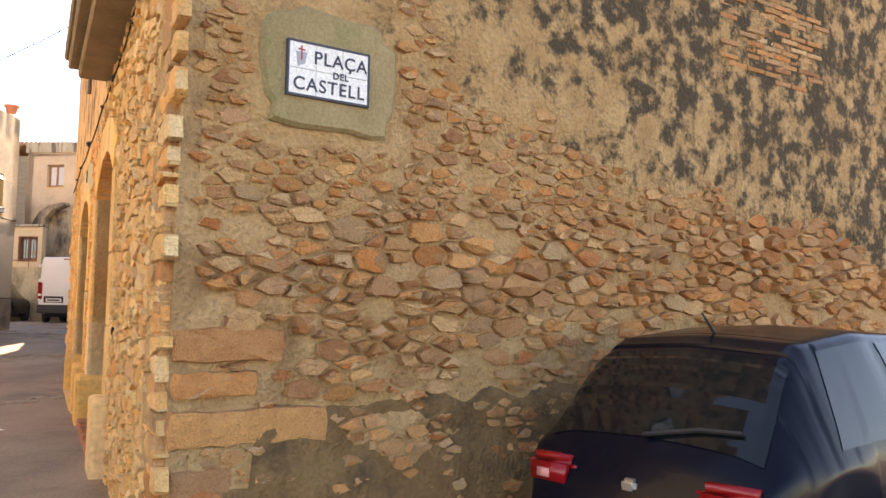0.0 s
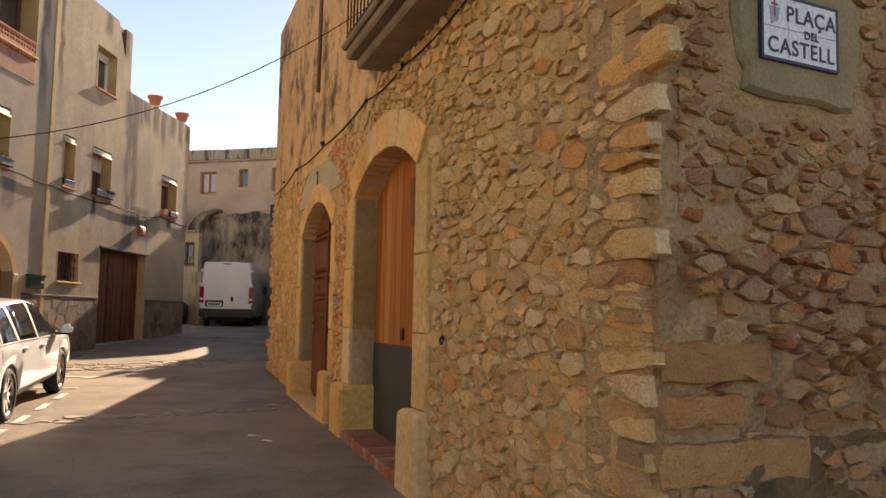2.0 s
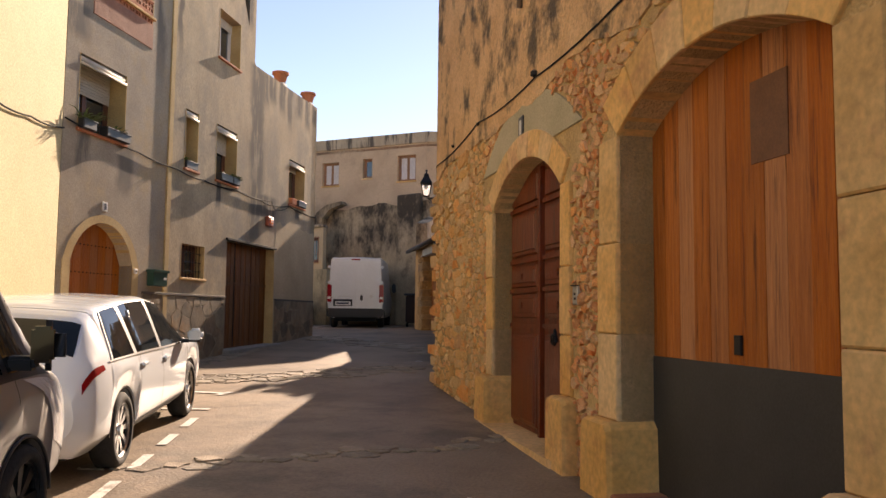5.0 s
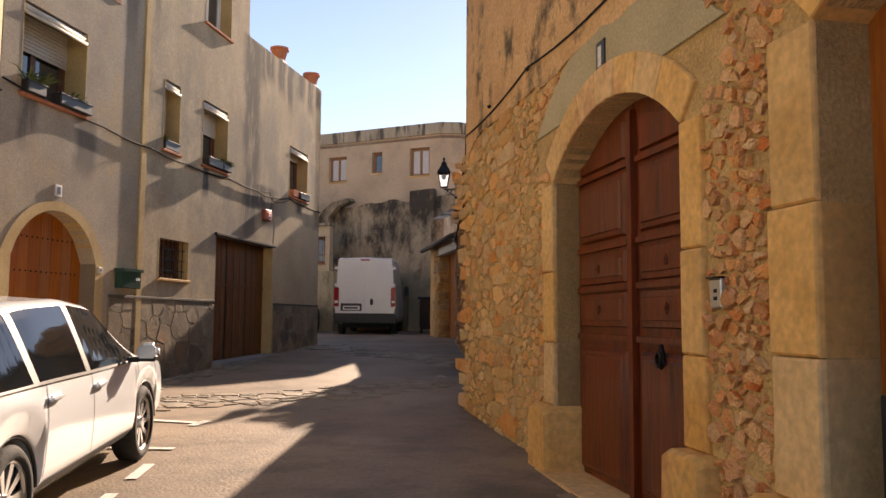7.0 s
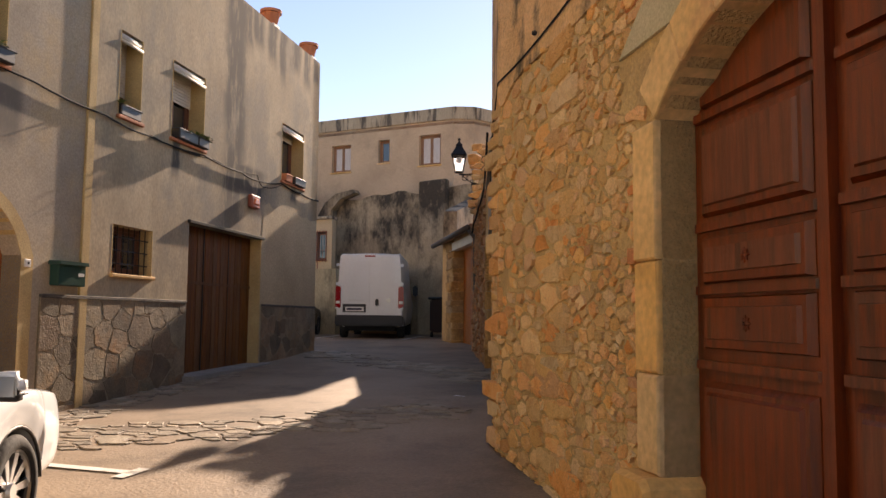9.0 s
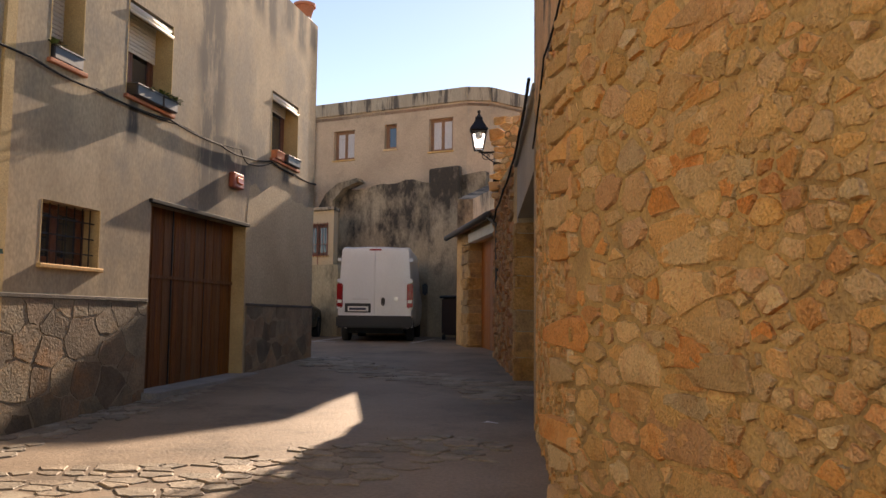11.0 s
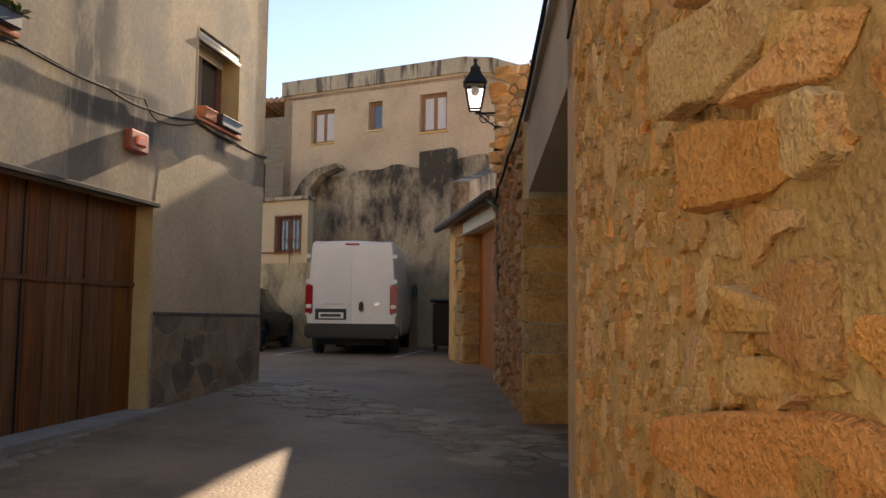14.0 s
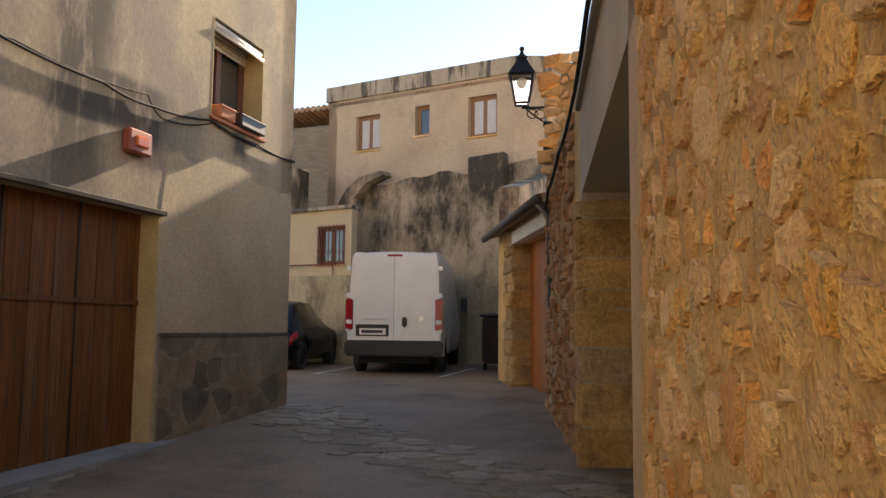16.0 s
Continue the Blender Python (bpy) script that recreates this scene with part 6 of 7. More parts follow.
# right rear wheel touches at (-8.68, 9.4); the wheel lies 0.86 ahead of the tail and 0.87 to the right
ax, ay = -8.68 - 0.86 * c - 0.88 * sn, 9.4 - 0.86 * sn + 0.88 * c
est, es = vehicle("estate_car", "white estate car with silver alloy wheels, parked in a bay", EST, (0.86, 3.52), 0.325, CAR_WHITE, ALLOY, 0.765, (ax, ay, ground_z(0, ay) + 0.005, SLOPE), EH)
for side in (0, 1):
    R = (lambda r: r) if side == 0 else (lambda r: 12 - r)
    for xa, xb, xc, xd in ((0.55, 1.12, 1.06, 0.72), (1.17, 1.98, 1.95, 1.12), (2.08, 3.28, 2.72, 2.05)):
        part("side_window", es.patch([(xa, R(3.05)), (xb, R(3.05)), (xc, R(3.95)), (xd, R(3.95))], 0.012), CAR_GLASS, est)
    part("window_surround", es.patch([(0.5, R(3.02)), (3.36, R(3.02)), (2.76, R(3.98)), (0.7, R(3.98))], 0.008, 40, 12), TRIM, est)
    part("window_trim", es.patch([(0.45, R(3.0)), (3.4, R(3.0)), (3.4, R(3.07)), (0.45, R(3.07))], 0.013, 30, 1), TRIM, est)
    for xa in (1.145, 2.03):
        part("pillar", es.patch([(xa - 0.035, R(3.03)), (xa + 0.05, R(3.03)), (xa + 0.02, R(3.96)), (xa - 0.07, R(3.96))], 0.013, 2, 8), TRIM, est)
    for x, ln in ((1.25, 0.05), (2.1, 0.0), (3.18, 0.04)):
        seam(est, es, x, R(1.1), R(3.0), ln)
    part("sill", es.patch([(1.3, R(0.6)), (3.1, R(0.6)), (3.1, R(1.0)), (1.3, R(1.0))], 0.004, 12, 2), TRIM, est)
    for x in (1.38, 2.22):
        bm = bmesh.new()
        p = es.point(x, R(2.65), 0.02)
        block(bm, p.x - 0.1, p.x + 0.1, p.y - 0.02, p.y + 0.02, p.z - 0.02, p.z + 0.02, 0.012)
        part("door_handle", bm, CAR_WHITE, est)
    part("tail_light", es.patch([(0.06, R(2.62)), (0.34, R(2.78)), (0.32, R(2.97)), (0.07, R(2.97))], 0.009), LIGHT_RED, est)
    bm = bmesh.new()
    y = -1 if side == 0 else 1
    block(bm, 2.98, 3.12, y * 0.93, y * 1.1, 0.93, 1.07, 0.045, 3)
    mir = part("wing_mirror", bm, CAR_WHITE, est, "", True)
    bm = bmesh.new()
    block(bm, 2.975, 3.125, y * 0.925, y * 1.105, 0.915, 0.985, 0.035, 3)
    part("mirror_base", bm, TRIM, mir, "black lower half", True)
    bm = bmesh.new()
    block(bm, 2.965, 2.99, y * 0.95, y * 1.085, 0.945, 1.05, 0.01)
    part("mirror_glass", bm, ALLOY, mir)
    bm = bmesh.new()
    block(bm, 3.0, 3.1, y * 0.84, y * 0.96, 0.91, 0.95, 0.012)
    part("mirror_foot", bm, TRIM, mir)
part("rear_window", es.patch([(0.13, 4.0), (0.13, 8.0), (0.36, 7.9), (0.36, 4.1)], 0.006, 10, 8), CAR_GLASS, est)
part("windscreen", es.patch([(2.85, 4.1), (2.85, 7.9), (3.44, 8.1), (3.44, 3.9)], 0.006, 10, 8), CAR_GLASS, est)
part("front_bumper_grille", es.patch([(4.5, 2.2), (4.5, 9.8), (4.535, 9.8), (4.535, 2.2)], 0.006, 10, 2), TRIM, est)

# grey panel van beside it, nose towards the estate
VAN = [(0.0, 1.0, 1.85, 0.88, 0.74, 0.35), (0.1, 1.05, 1.93, 0.94, 0.78, 0.28), (1.0, 1.06, 1.97, 0.975, 0.8, 0.26), (3.0, 1.07, 1.97, 0.975, 0.79, 0.26), (3.6, 1.07, 1.94, 0.975, 0.78, 0.26), (3.95, 1.07, 1.78, 0.975, 0.76, 0.26), (4.35, 1.06, 1.42, 0.965, 0.76, 0.26), (4.62, 1.02, 1.14, 0.95, 0.74, 0.26), (4.85, 0.92, 1.0, 0.9, 0.7, 0.27), (4.97, 0.74, 0.82, 0.82, 0.6, 0.3), (5.02, 0.55, 0.6, 0.7, 0.5, 0.36)]
# right front wheel touches at (-7.5, 7.15); it lies 4.1 ahead of the tail
ax, ay = -7.55 - 4.1 * c - 0.95 * sn, 7.15 - 4.1 * sn + 0.95 * c
gv, gs = vehicle("panel_van", "grey panel van with black alloy wheels, parked in a bay", VAN, (0.95, 4.1), 0.34, VAN_GREY, DARK_ALLOY, 0.86, (ax, ay, ground_z(0, ay) + 0.005, SLOPE), EH, 8)
for side in (0, 1):
    R = (lambda r: r) if side == 0 else (lambda r: 12 - r)
    part("side_window", gs.patch([(2.75, R(3.1)), (3.82, R(3.1)), (3.55, R(3.85)), (2.78, R(3.88))], 0.005), CAR_GLASS, gv)
    part("quarter_window", gs.patch([(3.88, R(3.1)), (4.28, R(3.12)), (3.86, R(3.75)), (3.66, R(3.83))], 0.005), CAR_GLASS, gv)
    part("pillar", gs.patch([(3.82, R(3.05)), (3.88, R(3.05)), (3.64, R(3.88)), (3.58, R(3.88))], 0.007, 2, 6), TRIM, gv)
    part("window_surround", gs.patch([(2.66, R(2.98)), (4.5, R(2.98)), (3.7, R(4.25)), (2.66, R(4.25))], 0.003, 14, 6), TRIM, gv)
    part("black_belt_trim", gs.patch([(2.7, R(2.96)), (4.4, R(2.96)), (4.4, R(3.1)), (2.7, R(3.1))], 0.006, 14, 1), TRIM, gv)
    # white skin over the grey wing: the sun's brightness put into its colour
    part("sunlit_front_wing", gs.patch([(4.05, R(2.9)), (4.95, R(2.7)), (4.97, R(1.2)), (4.52, R(1.6))], 0.005, 10, 6), CAR_WHITE, gv, "front wing of the grey van, coloured white for the sun on it")
    seam(gv, gs, 2.62, R(1.0), R(3.9))
    seam(gv, gs, 3.95, R(1.9), R(3.0))
    part("sill_trim", gs.patch([(1.4, R(0.7)), (3.6, R(0.7)), (3.6, R(1.25)), (1.4, R(1.25))], 0.006, 12, 2), TRIM, gv)
    bm = bmesh.new()
    p = gs.point(2.85, R(2.5), 0.02)
    block(bm, p.x - 0.12, p.x + 0.12, p.y - 0.03, p.y + 0.03, p.z - 0.035, p.z + 0.035, 0.02)
    part("door_handle", bm, TRIM, gv)
    y = -1 if side == 0 else 1
    bm = bmesh.new()
    block(bm, 3.86, 4.03, y * 1.03, y * 1.21, 1.12, 1.4, 0.075, 4)
    mir = part("wing_mirror", bm, TRIM, gv, "large black wing mirror", True)
    bm = bmesh.new()
    block(bm, 3.85, 3.87, y * 1.06, y * 1.18, 1.17, 1.37, 0.02)
    part("mirror_glass", bm, plain("mirror", (0.12, 0.12, 0.115), 0.05, 1.0), mir)
    bm = bmesh.new()
    block(bm, 3.9, 4.0, y * 0.9, y * 1.06, 1.12, 1.2, 0.02)
    part("mirror_arm", bm, TRIM, mir)
part("windscreen", gs.patch([(3.75, 4.1), (3.75, 7.9), (4.5, 8.05), (4.5, 3.95)], 0.006, 10, 8), CAR_GLASS, gv)

# tall white van at the end of the street, tail towards the camera
DUC = [(0.0, 1.3, 2.42, 0.95, 0.86, 0.42), (0.06, 1.32, 2.48, 0.99, 0.89, 0.38), (0.5, 1.34, 2.52, 1.01, 0.90, 0.33), (3.6, 1.34, 2.52, 1.02, 0.90, 0.33), (4.3, 1.3, 2.42, 1.02, 0.86, 0.33), (4.9, 1.25, 1.75, 1.01, 0.82, 0.33), (5.2, 1.15, 1.28, 0.98, 0.8, 0.34), (5.4, 0.9, 1.0, 0.9, 0.75, 0.36)]
DH = 108.0
dc, ds = math.cos(radians(DH)), math.sin(radians(DH))
dx, dy = -15.62, 30.0
dv, dsh = vehicle("delivery_van", "tall white delivery van parked before the retaining wall", DUC, (1.0, 4.4), 0.34, VAN_WHITE, DARK_ALLOY, 0.86, (dx, dy, ground_z(0, dy), 0.0), DH, 6)
for y0, y1 in ((-0.94, -0.006), (0.006, 0.94)):
    bm = bmesh.new()
    v = [bm.verts.new((q, y, z)) for q in (-0.03, 0.06) for y, z in ((y0, 0.66), (y1, 0.66), (y1 * 0.99, 1.4), (y1 * 0.93, 2.38), (y0 * 0.93, 2.38), (y0 * 0.99, 1.4))]
    k = 6
    bm.faces.new(v[:6]), bm.faces.new(v[6:][::-1])
    for i in range(6):
        bm.faces.new((v[i], v[(i + 1) % 6], v[6 + (i + 1) % 6], v[6 + i]))
    bmesh.ops.recalc_face_normals(bm, faces=bm.faces)
    dr = part("rear_door", bm, VAN_WHITE, dv)
    bm = bmesh.new()
    m = 1 if y0 > 0 else -1
    ya, yb = sorted((m * 0.08, m * 0.8))
    block(bm, -0.036, -0.02, ya, yb, 1.5, 1.98, 0.012)
    part("pressed_panel", bm, VAN_WHITE, dr)
    bm = bmesh.new()
    ya, yb = sorted((m * 0.08, m * 0.74))
    block(bm, -0.036, -0.02, ya, yb, 2.04, 2.28, 0.012)
    part("pressed_panel", bm, VAN_WHITE, dr)
    for z in (0.85, 1.55, 2.1):
        bm = bmesh.new()
        ya, yb = sorted((m * 0.9, m * 0.99))
        block(bm, -0.045, 0.03, ya, yb, z, z + 0.09, 0.01)
        part("hinge", bm, VAN_WHITE, dr)
for m in (-1, 1):
    bm = bmesh.new()
    ya, yb = sorted((m * 0.84, m * 1.0))
    block(bm, -0.06, 0.1, ya, yb, 0.88, 1.52, 0.025)
    tl = part("tail_light", bm, LIGHT_RED, dv)
    bm = bmesh.new()
    ya, yb = sorted((m * 0.86, m * 0.98))
    block(bm, -0.067, 0.0, ya, yb, 1.0, 1.1, 0.01)
    part("reversing_lens", bm, WHITE, tl)
    bm = bmesh.new()
    ya, yb = sorted((m * 1.03, m * 1.2))
    block(bm, 4.35, 4.5, ya, yb, 1.35, 1.72, 0.04)
    part("wing_mirror", bm, TRIM, dv)
bm = bmesh.new()
block(bm, -0.1, 0.12, -1.0, 1.0, 0.36, 0.68, 0.04)
part("rear_bumper", bm, TRIM, dv, "black plastic rear bumper")
bm = bmesh.new()
block(bm, -0.045, 0.0, 0.1, 0.78, 0.76, 1.0, 0.008)
part("plate_recess", bm, TRIM, dv)
bm = bmesh.new()
block(bm, -0.06, -0.04, 0.16, 0.7, 0.79, 0.92, 0.005, 1)
npl = part("licence_plate", bm, WHITE, dv)
bm = bmesh.new()
block(bm, -0.064, -0.055, 0.22, 0.66, 0.825, 0.885, 0.002, 1)
part("dark_bar", bm, INK, npl)
bm = bmesh.new()
block(bm, -0.07, -0.02, -0.27, -0.17, 0.94, 1.16, 0.03)
part("door_handle", bm, TRIM, dv)
bm = bmesh.new()
block(bm, -0.05, -0.02, -0.63, -0.5, 1.06, 1.17, 0.03)
part("badge", bm, ALLOY, dv)
bm = bmesh.new()
block(bm, -0.045, -0.02, 0.18, 0.6, 1.09, 1.12, 0.004, 1)
part("badge_bar", bm, ALLOY, dv)
bm = bmesh.new()
block(bm, -0.03, 0.05, -0.16, 0.16, 2.39, 2.43, 0.01)
part("brake_light", bm, LIGHT_RED, dv)

# dark blue hatchback beside the gable
HAT = [(0.0, 0.44, 0.52, 0.68, 0.6, 0.34), (0.05, 0.68, 0.74, 0.78, 0.68, 0.27), (0.13, 0.79, 0.84, 0.83, 0.70, 0.22), (0.3, 0.83, 1.07, 0.86, 0.67, 0.2), (0.5, 0.86, 1.31, 0.87, 0.63, 0.2), (0.7, 0.88, 1.45, 0.87, 0.61, 0.2), (1.4, 0.9, 1.52, 0.87, 0.6, 0.19), (2.1, 0.9, 1.5, 0.87, 0.57, 0.19), (2.6, 0.9, 1.34, 0.87, 0.55, 0.19), (3.05, 0.89, 1.06, 0.86, 0.6, 0.19), (3.4, 0.86, 0.94, 0.85, 0.64, 0.2), (3.8, 0.76, 0.82, 0.8, 0.6, 0.21), (3.98, 0.55, 0.62, 0.66, 0.5, 0.26)]
HH = 42.0
hc, hs = math.cos(radians(HH)), math.sin(radians(HH))
hb, hsh = vehicle("hatchback_car", "dark blue hatchback parked beside the stone gable", HAT, (0.7, 3.2), 0.3, CAR_BLUE, ALLOY, 0.74, (1.06, 4.42, ground_z(0, 4.9), 0.0), HH)
for side in (0, 1):
    R = (lambda r: r) if side == 0 else (lambda r: 12 - r)
    for xa, xb, xc, xd in ((0.7, 1.55, 1.5, 0.85), (1.65, 2.85, 2.4, 1.6)):
        part("side_window", hsh.patch([(xa, R(3.08)), (xb, R(3.08)), (xc, R(3.92)), (xd, R(3.92))], 0.004), CAR_GLASS, hb)
    y = -1 if side == 0 else 1
    bm = bmesh.new()
    ya, yb = sorted((y * 0.40, y * 0.775))
    block(bm, 0.0, 0.2, ya, yb, 0.55, 0.755, 0.05, 4)
    light = part("tail_light", bm, LIGHT_RED, hb, "", True)
    bm = bmesh.new()
    ya, yb = sorted((y * 0.55, y * 0.68))
    block(bm, -0.012, 0.05, ya, yb, 0.6, 0.69, 0.02, 3)
    part("indicator_lens", bm, plain("pale_lens", (0.75, 0.30, 0.28), 0.2), light, "", True)
    seam(hb, hsh, 1.6, R(1.1), R(3.0))
part("rear_window", hsh.patch([(0.17, 3.9), (0.17, 8.1), (0.56, 8.0), (0.56, 4.0)], 0.008, 10, 14), CAR_GLASS, hb)
bm = bmesh.new()
tube(bm, [hsh.point(0.17, 6.0, 0.03), hsh.point(0.22, 5.4, 0.03), hsh.point(0.24, 4.7, 0.03)], 0.014, 6)
part("rear_wiper", bm, TRIM, hb)
bm = bmesh.new()
tube(bm, [(0.85, 0, 1.48), (0.72, 0, 1.6)], [0.012, 0.006], 6)
part("aerial", bm, TRIM, hb)
bm = bmesh.new()
block(bm, 0.0, 0.07, -0.05, 0.05, 0.62, 0.7, 0.02)
part("badge", bm, ALLOY, hb)

# black car tail in the parking bay beside the van
bk, bsh = vehicle("hatchback_car", "black hatchback parked in the bay beside the delivery van", HAT, (0.7, 3.2), 0.3, CAR_BLACK, DARK_ALLOY, 0.74, (-18.65, 29.5, ground_z(0, 30), 0.0), 106.0)
for side in (0, 1):
    R = (lambda r: r) if side == 0 else (lambda r: 12 - r)
    part("side_window", bsh.patch([(0.7, R(3.08)), (2.85, R(3.08)), (2.4, R(3.92)), (0.85, R(3.92))], 0.004), CAR_GLASS, bk)
    part("tail_light", bsh.patch([(0.03, R(2.35)), (0.3, R(2.5)), (0.28, R(3.0)), (0.07, R(3.3))], 0.012), LIGHT_RED, bk)
part("rear_window", bsh.patch([(0.17, 4.1), (0.17, 7.9), (0.56, 7.9), (0.56, 4.1)], 0.008, 10, 10), CAR_GLASS, bk)
bm = bmesh.new()
block(bm, -0.03, 0.02, -0.26, 0.26, 0.62, 0.73, 0.006)
part("licence_plate", bm, WHITE, bk)
# dark bin beside the van
skip = thing("waste_container", "dark red-black metal waste container beside the van", "container")
bm = bmesh.new()
cube(bm, -14.55, -13.9, 32.2, 33.6, 1.55, 2.6, 0.05, 2)
part("bin", bm, plain("dark_red_metal", (0.03, 0.012, 0.01), 0.6), skip)
bm = bmesh.new()
cube(bm, -14.6, -13.85, 32.15, 33.65, 2.58, 2.66, 0.03)
part("lid", bm, TRIM, skip)
for dxx in (-14.5, -13.95):
    for dyy in (32.3, 33.5):
        bm = bmesh.new()
        bmesh.ops.create_cone(bm, cap_ends=True, segments=10, radius1=0.08, radius2=0.08, depth=0.05, matrix=Matrix.Translation((dxx, dyy, ground_z(0, dyy) + 0.08)) @ Matrix.Rotation(radians(90), 4, "Y"))
        part("castor", bm, TYRE, skip)

# ---- markings and flagstones ----
def marking(pts, label="worn white painted parking line"):
    bm = bmesh.new()
    a = [bm.verts.new((x, y, ground_z(x, y) + 0.011)) for x, y in pts]
    bm.faces.new(a)
    bmesh.ops.recalc_face_normals(bm, faces=bm.faces)
    if bm.faces[:][0].normal.z < 0:
        bmesh.ops.reverse_faces(bm, faces=bm.faces)
    tagged(put("road_marking", bm, ROADPAINT), label, "road marking", "parking lines", "structure")


def stripe(a, b, w=0.1):
    a, b = Vector(a), Vector(b)
    u = (b - a).normalized()
    n = Vector((-u.y, u.x)) * w / 2
    marking([tuple(a - n), tuple(b - n), tuple(b + n), tuple(a + n)])


u = Vector((-0.39, 0.92))
for k in range(9):
    p = Vector((-8.15, 8.41)) + u * (1.0 * k - 3.0)
    if k < 7:
        stripe(p, p + u * 0.55)
stripe((-10.3, 13.6), (-11.6, 13.62))
stripe((-10.36, 13.42), (-10.36, 13.75), 0.12)
stripe((-9.75, 12.3), (-11.2, 12.0), 0.09)
stripe((-17.0, 29.2), (-17.7, 32.6), 0.1)
stripe((-14.4, 29.6), (-14.9, 32.6), 0.1)
stripe((-17.1, 29.25), (-16.4, 29.3), 0.1)
rnd = random.Random(31)
flags = thing("flagstone_band", "band of irregular grey split flagstones set in the paving", "paving", kind="structure")


class Street:
    """The ground as a plane to lay stones on: s is x, z is y, d is up."""

    def at(self, s, z, d=0.0):
        return Vector((s, z, ground_z(s, z) + d))


def flag_band(path, width, size, aspect, miss):
    """Split stones of a wandering band, with gaps where the paving has covered them."""
    pts = [Vector(p) for p in path]
    x0, x1 = min(p.x for p in pts) - width, max(p.x for p in pts) + width
    y0, y1 = min(p.y for p in pts) - width, max(p.y for p in pts) + width
    for ring in cells(x0, x1, y0, y1, rnd, size, aspect, 0.024):
        c = Vector((sum(q[0] for q in ring), sum(q[1] for q in ring))) / len(ring)
        away = 99.0
        for a, b in zip(pts, pts[1:]):
            k = max(0.0, min(1.0, (c - a).dot(b - a) / (b - a).length_squared))
            away = min(away, (c - a - (b - a) * k).length)
        if away > width * (0.5 + 0.2 * noise.noise((c.x * 1.3, c.y * 1.3, 0))) or rnd.random() < miss:
            continue
        bm = bmesh.new()
        h = 0.008 + rnd.uniform(0, 0.01)
        lo = [bm.verts.new(STREET.at(a, b, -0.02)) for a, b in ring]
        md = [bm.verts.new(STREET.at(a, b, h - 0.006)) for a, b in ring]
        hi = [bm.verts.new(STREET.at(c.x + (a - c.x) * 0.93, c.y + (b - c.y) * 0.93, h)) for a, b in ring]
        k = len(ring)
        fs = [bm.faces.new(hi)]
        for p, q in ((lo, md), (md, hi)):
            fs += [bm.faces.new((p[x], p[(x + 1) % k], q[(x + 1) % k], q[x])) for x in range(k)]
        bmesh.ops.recalc_face_normals(bm, faces=fs)
        part("flagstone", bm, FLAG, flags)


STREET = Street()
flag_band([(-13.3, 14.2), (-11.8, 14.75), (-10.6, 15.7), (-9.3, 17.2)], 1.3, (0.06, 0.13), 1.6, 0.16)
flag_band([(-14.5, 24.6), (-13.2, 23.4), (-11.8, 22.5), (-10.3, 21.6), (-9.0, 20.6)], 1.3, (0.07, 0.15), 1.7, 0.25)
flag_band([(-13.9, 20.2), (-13.2, 17.0), (-12.8, 15.2)], 0.6, (0.07, 0.14), 0.8, 0.3)
flag_band([(-8.9, 9.1), (-7.6, 10.0), (-6.5, 10.9), (-5.9, 11.4)], 0.4, (0.06, 0.13), 1.4, 0.3)
for x, y, a in ((-5.22, 8.97, 0.3), (-5.45, 9.2, 1.1), (-9.2, 18.6, 0.7)):
    bm = bmesh.new()
    z = ground_z(x, y) + 0.012
    v = [bm.verts.new((x + 0.09 * math.cos(a + t), y + 0.05 * math.sin(a + t), z + 0.012 * (k % 2))) for k, t in enumerate((0, 1.4, 2.6, 4.0, 5.2))]
    bm.faces.new(v)
    tagged(put("paper_scrap", bm, WHITE), "crumpled white paper scrap on the paving", "litter", "litter")

# ---- stonework, last ----
bm = bmesh.new()
ss = [-0.3 + 0.05 * i for i in range(152)]
cols = []
for q in ss:
    top = 1.38 + 0.2 * noise.noise((q * 1.1, 6, 0)) + 0.1 * noise.noise((q * 4.0, 7, 0)) - (0.5 if q < -0.1 else 0)
    cols.append([bm.verts.new(SW.at(q, -0.2 + (top + 0.2) * j / 30, gable_relief(q, -0.2 + (top + 0.2) * j / 30) + (0.02 if j < 30 else -0.01))) for j in range(31)])
for a, b in zip(cols, cols[1:]):
    for j in range(30):
        bm.faces.new((a[j], b[j], b[j + 1], a[j + 1]))
bmesh.ops.recalc_face_normals(bm, faces=bm.faces)
if bm.faces[:][0].normal.xy.dot(SW.n) < 0:
    bmesh.ops.reverse_faces(bm, faces=bm.faces)
# earth colour, a quarter darker again for the gable's dirt and weak light
EARTH = material("damp_earth_mortar", (0.185, 0.100, 0.039), (0.266, 0.152, 0.063), 3, bump=0.9, fine=35, spot=(0.096, 0.059, 0.030), spot_scale=2, depth=0.04)
tagged(put("plaster_damp", bm, EARTH, True), "damp dark earth mortar at the foot of the gable", "plaster", kind="structure")
rnd = random.Random(11)
no_a, no_b = near_opening(DOOR_A, 0.33), near_opening(DOOR_B, 0.22)


def skip_rw(s, z, hw, hh):
    if no_a(s, z, hw, hh) or no_b(s, z, hw, hh) or z + hh > plaster_edge(s) + 0.05 or z < ground_z(0, RW.at(s, 0).y) - 0.1:
        return True
    return -0.2 < s < 3.0 and z > 3.2 and z < 4.15 - 0.62 * ((s - 1.4) / 1.6) ** 2


def street_size(s, z):
    if s < -3.3:
        return (0.03, 0.085)
    if s < 0.3:
        return (0.03, 0.062)
    return (0.03, 0.06) if s < 4.0 else (0.04, 0.108)


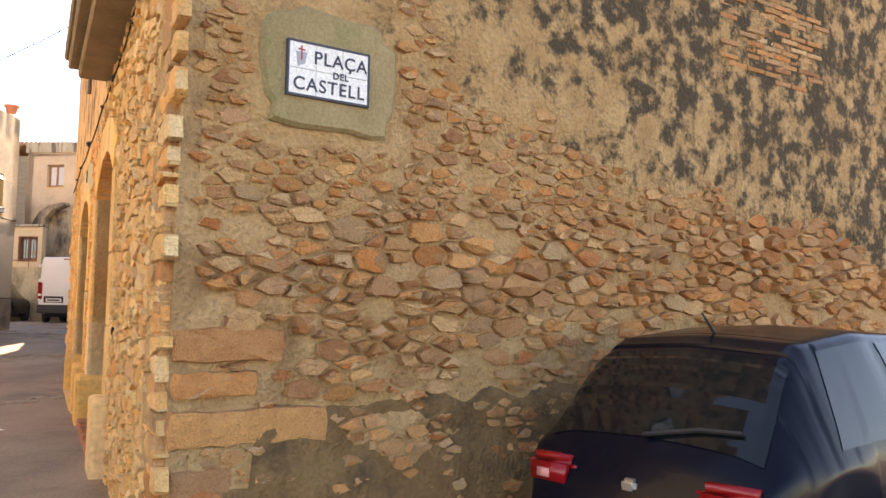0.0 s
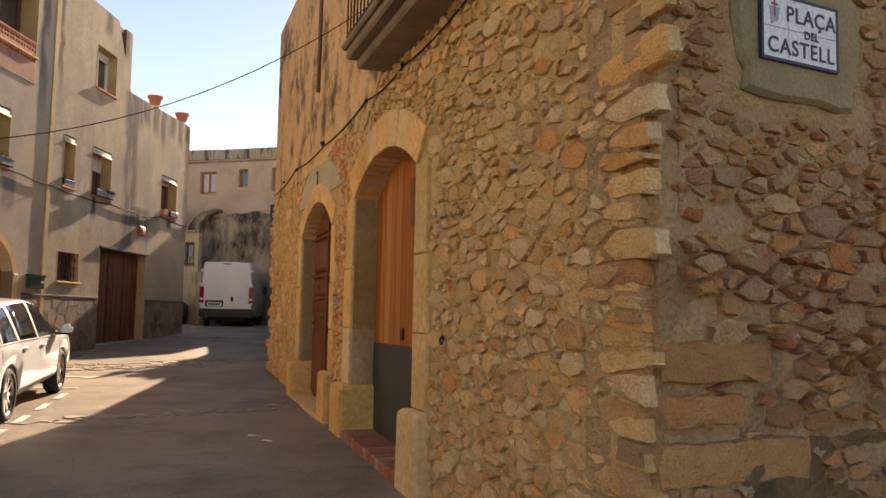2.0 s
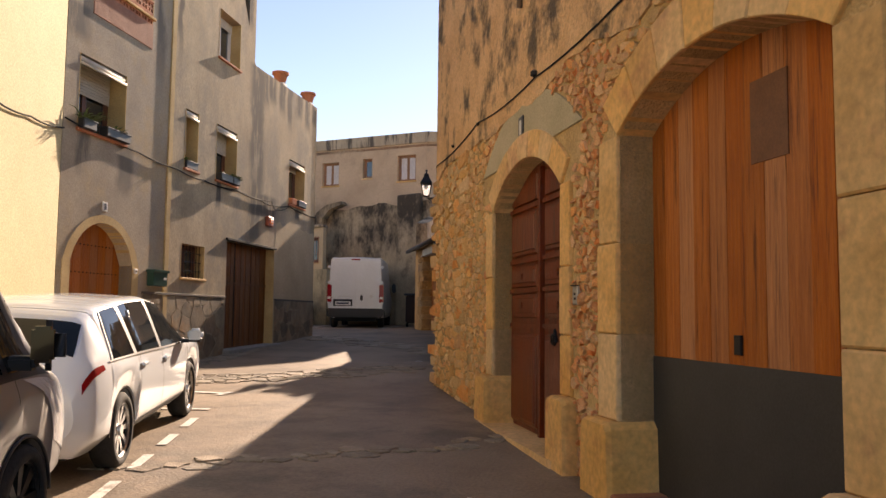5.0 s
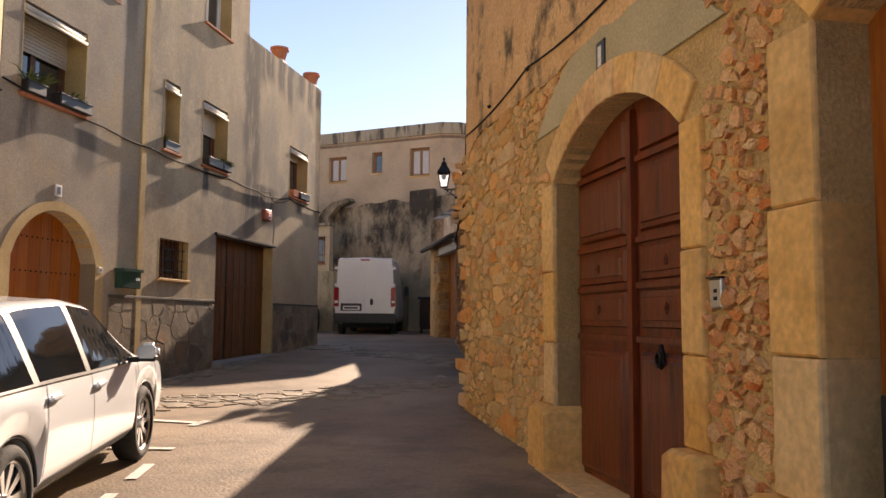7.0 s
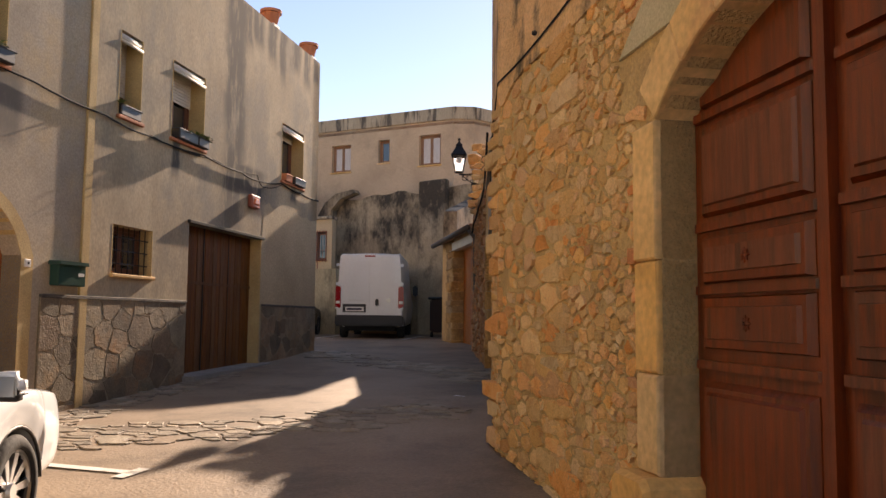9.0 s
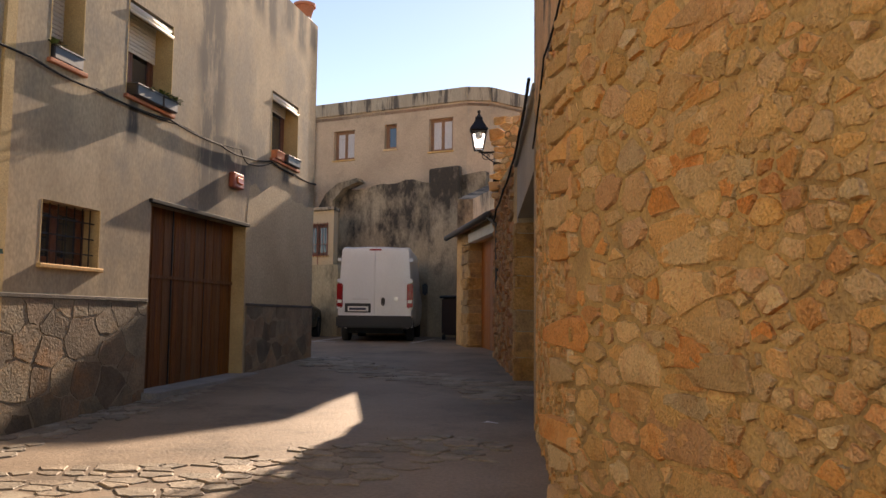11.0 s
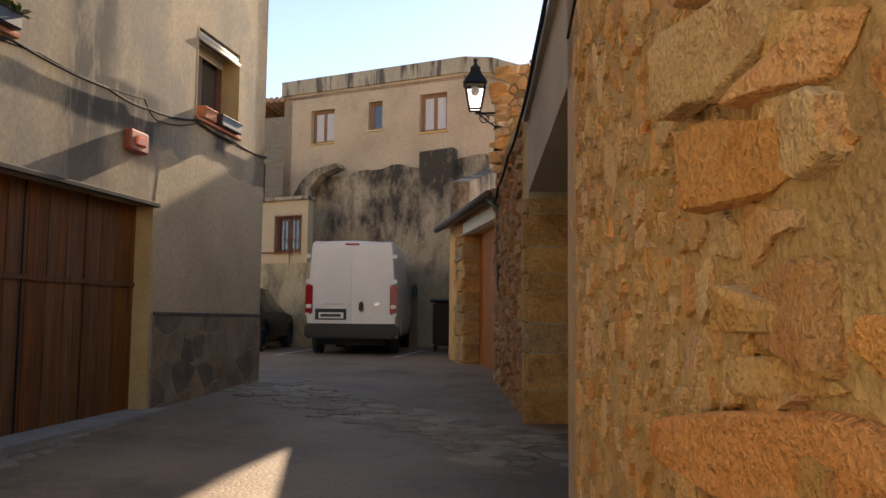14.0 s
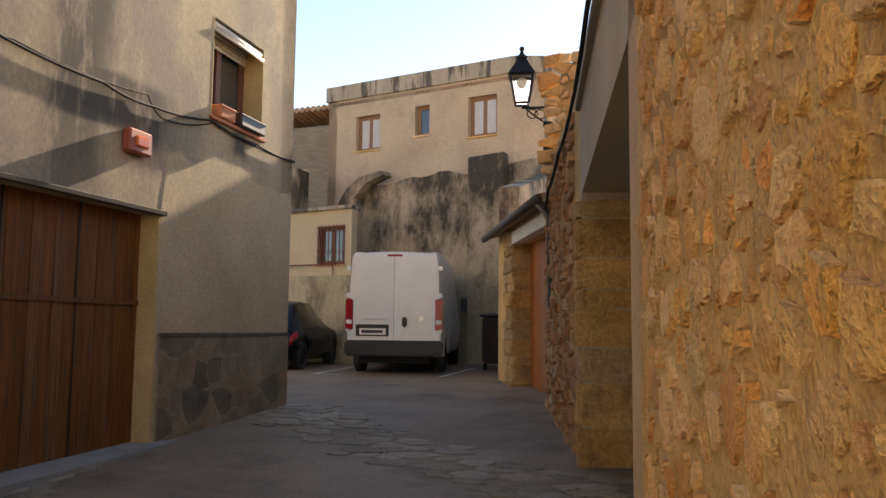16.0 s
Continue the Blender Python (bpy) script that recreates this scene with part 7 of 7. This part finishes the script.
rings = cells(CORNER + 0.22, -0.95, 0.05, 5.35, rnd, street_size, 2.0, 0.02, 0.1)
stones(wall_street, RW, rings, (-5.4, -3.4), RUBBLE, 21, (0.012, 0.042), "stone", skip_rw, 0.03)
rings = cells(-1.0, 2.75, 0.05, 4.3, rnd, street_size, 1.25, 0.022, 0.0)
stones(wall_street, RW, rings, (-1.0, 0.4), RUBBLE_PINK, 25, (0.012, 0.036), "stone", skip_rw, 0.05)
rings = cells(2.7, 4.25, 0.05, 4.3, rnd, street_size, 1.6, 0.018, 0.0)
stones(wall_street, RW, rings, (2.6, 4.3), RUBBLE, 26, (0.008, 0.024), "stone", skip_rw, 0.03)
rings = cells(4.2, RW.long + 0.02, 0.05, 4.3, rnd, street_size, 2.0, 0.028, 0.06)
stones(wall_street, RW, rings, (4.1, RW.long + 0.2), RUBBLE, 27, (0.01, 0.03), "stone", skip_rw, 0.02)
rings = cells(0.02, 3.02, 0.6, 4.2, rnd, lambda s, z: (0.035, 0.085) if s < 1.5 else (0.045, 0.115), 1.0, 0.046, 0.1)
stones(wall_street_end, GC, rings, (-0.1, 3.2), RUBBLE, 22, (0.008, 0.024), "stone", lambda s, z, hw, hh: z > 4.12 or s + hw > 3.06, 0.03)
# corner stones shared by the street wall and the gable
rnd = random.Random(17)
z = 0.1
while z < 5.2:
    h = rnd.uniform(0.09, 0.24)
    w = rnd.uniform(0.16, 0.42)
    bm = bmesh.new()
    a, b = CORNER + 0.02 + rnd.uniform(-0.02, 0.015), CORNER + w
    prism(bm, RW, [(a, z + 0.01), (b, z + 0.012), (b + rnd.uniform(-0.03, 0.03), z + h - 0.012), (a + 0.012, z + h - 0.008)], -0.34 + rnd.uniform(-0.12, 0.1), 0.014 + rnd.uniform(-0.01, 0.012), 0.012)
    bmesh.ops.subdivide_edges(bm, edges=bm.edges[:], cuts=1, use_grid_fill=True)
    for v in bm.verts:
        v.co += Vector((rnd.uniform(-1, 1), rnd.uniform(-1, 1), rnd.uniform(-1, 1))) * 0.007
    part("corner_stone", bm, RUBBLE_RED, wall_street)
    z += h
rnd = random.Random(12)


def skip_sw(s, z, hw, hh):
    if z + hh * 0.3 > gable_edge(s) + 0.02 or (-0.25 < s < 0.85 and 2.95 < z < 3.95) or s - hw < -0.64:
        return True
    return rnd.random() < (0.45 if z < 1.45 and s > -0.1 else 0.1)


def gable_proud(rnd, s, z):
    """Stones stand free in the washed-out middle and sink into the skin elsewhere."""
    free = max(0.0, 1 - abs(z - 1.95 - 0.06 * s) / 0.75)
    return rnd.uniform(0.02, 0.045) + free * rnd.uniform(0.0, 0.075)


rings = cells(-0.62, 9.3, 0.0, 4.2, rnd, lambda s, z: (0.045, 0.07) if s > 5 else (0.034, 0.08) if abs(z - 1.95 - 0.06 * s) < 0.55 else (0.024, 0.055), 2.0, 0.018, 0.0)
longs = ((1.12, 1.36, 0.32), (1.4, 1.58, -0.12), (0.85, 1.03, -0.25), (1.6, 1.82, 0.02))
mid_of = lambda ring: (sum(q[0] for q in ring) / len(ring), sum(q[1] for q in ring) / len(ring))
rings = [r for r in rings if not any(mid_of(r)[0] < s1 + 0.05 and z0 < mid_of(r)[1] < z1 for z0, z1, s1 in longs)]
for z0, z1, s1 in longs:
    wide = s1 + 0.61
    low = [(-0.61 + wide * k / 9, z0 + 0.016 + rnd.uniform(-0.01, 0.01)) for k in range(10)]
    rings.append(low + [(s1 + 0.01, (z0 + z1) / 2)] + [(a, z1 - 0.016 + rnd.uniform(-0.012, 0.01)) for a, b in low[::-1]] + [(-0.62, (z0 + z1) / 2)])
stones(wall_gable, SW, rings, (-0.7, 2.6), RUBBLE_RED, 23, gable_proud, "stone", skip_sw, 0.03)
rnd = random.Random(13)
rings = cells(0.7, G3.long, 0.9, 4.4, rnd, (0.05, 0.1), 1.3, 0.03)
stones(wall_rubble, G3, rings, (0.5, G3.long), RUBBLE_RED, 24, (0.02, 0.06), "stone", None, 0.08)
rings = cells(0.0, 1.3, 4.3, 5.75, rnd, (0.05, 0.1), 1.2, 0.025)
stones(ruin, RU, rings, (-0.2, 1.7), RUBBLE, 28, (0.02, 0.05), "stone", None, 0.1)

# small iron ring added in place of a round pipe end in the street wall
bm = bmesh.new()
c = RW.at(-4.05, 1.72, 0.03)
tube(bm, [c + Vector((*RW.u, 0)) * 0.028 * math.cos(a) + Vector((0, 0, 0.028)) * math.sin(a) for a in [6.2832 * k / 14 for k in range(15)]], 0.012, 6)
tagged(put("pipe_end_ring", bm, IRON), "small rusty iron ring in place of a round pipe end in the stone wall", "iron ring")
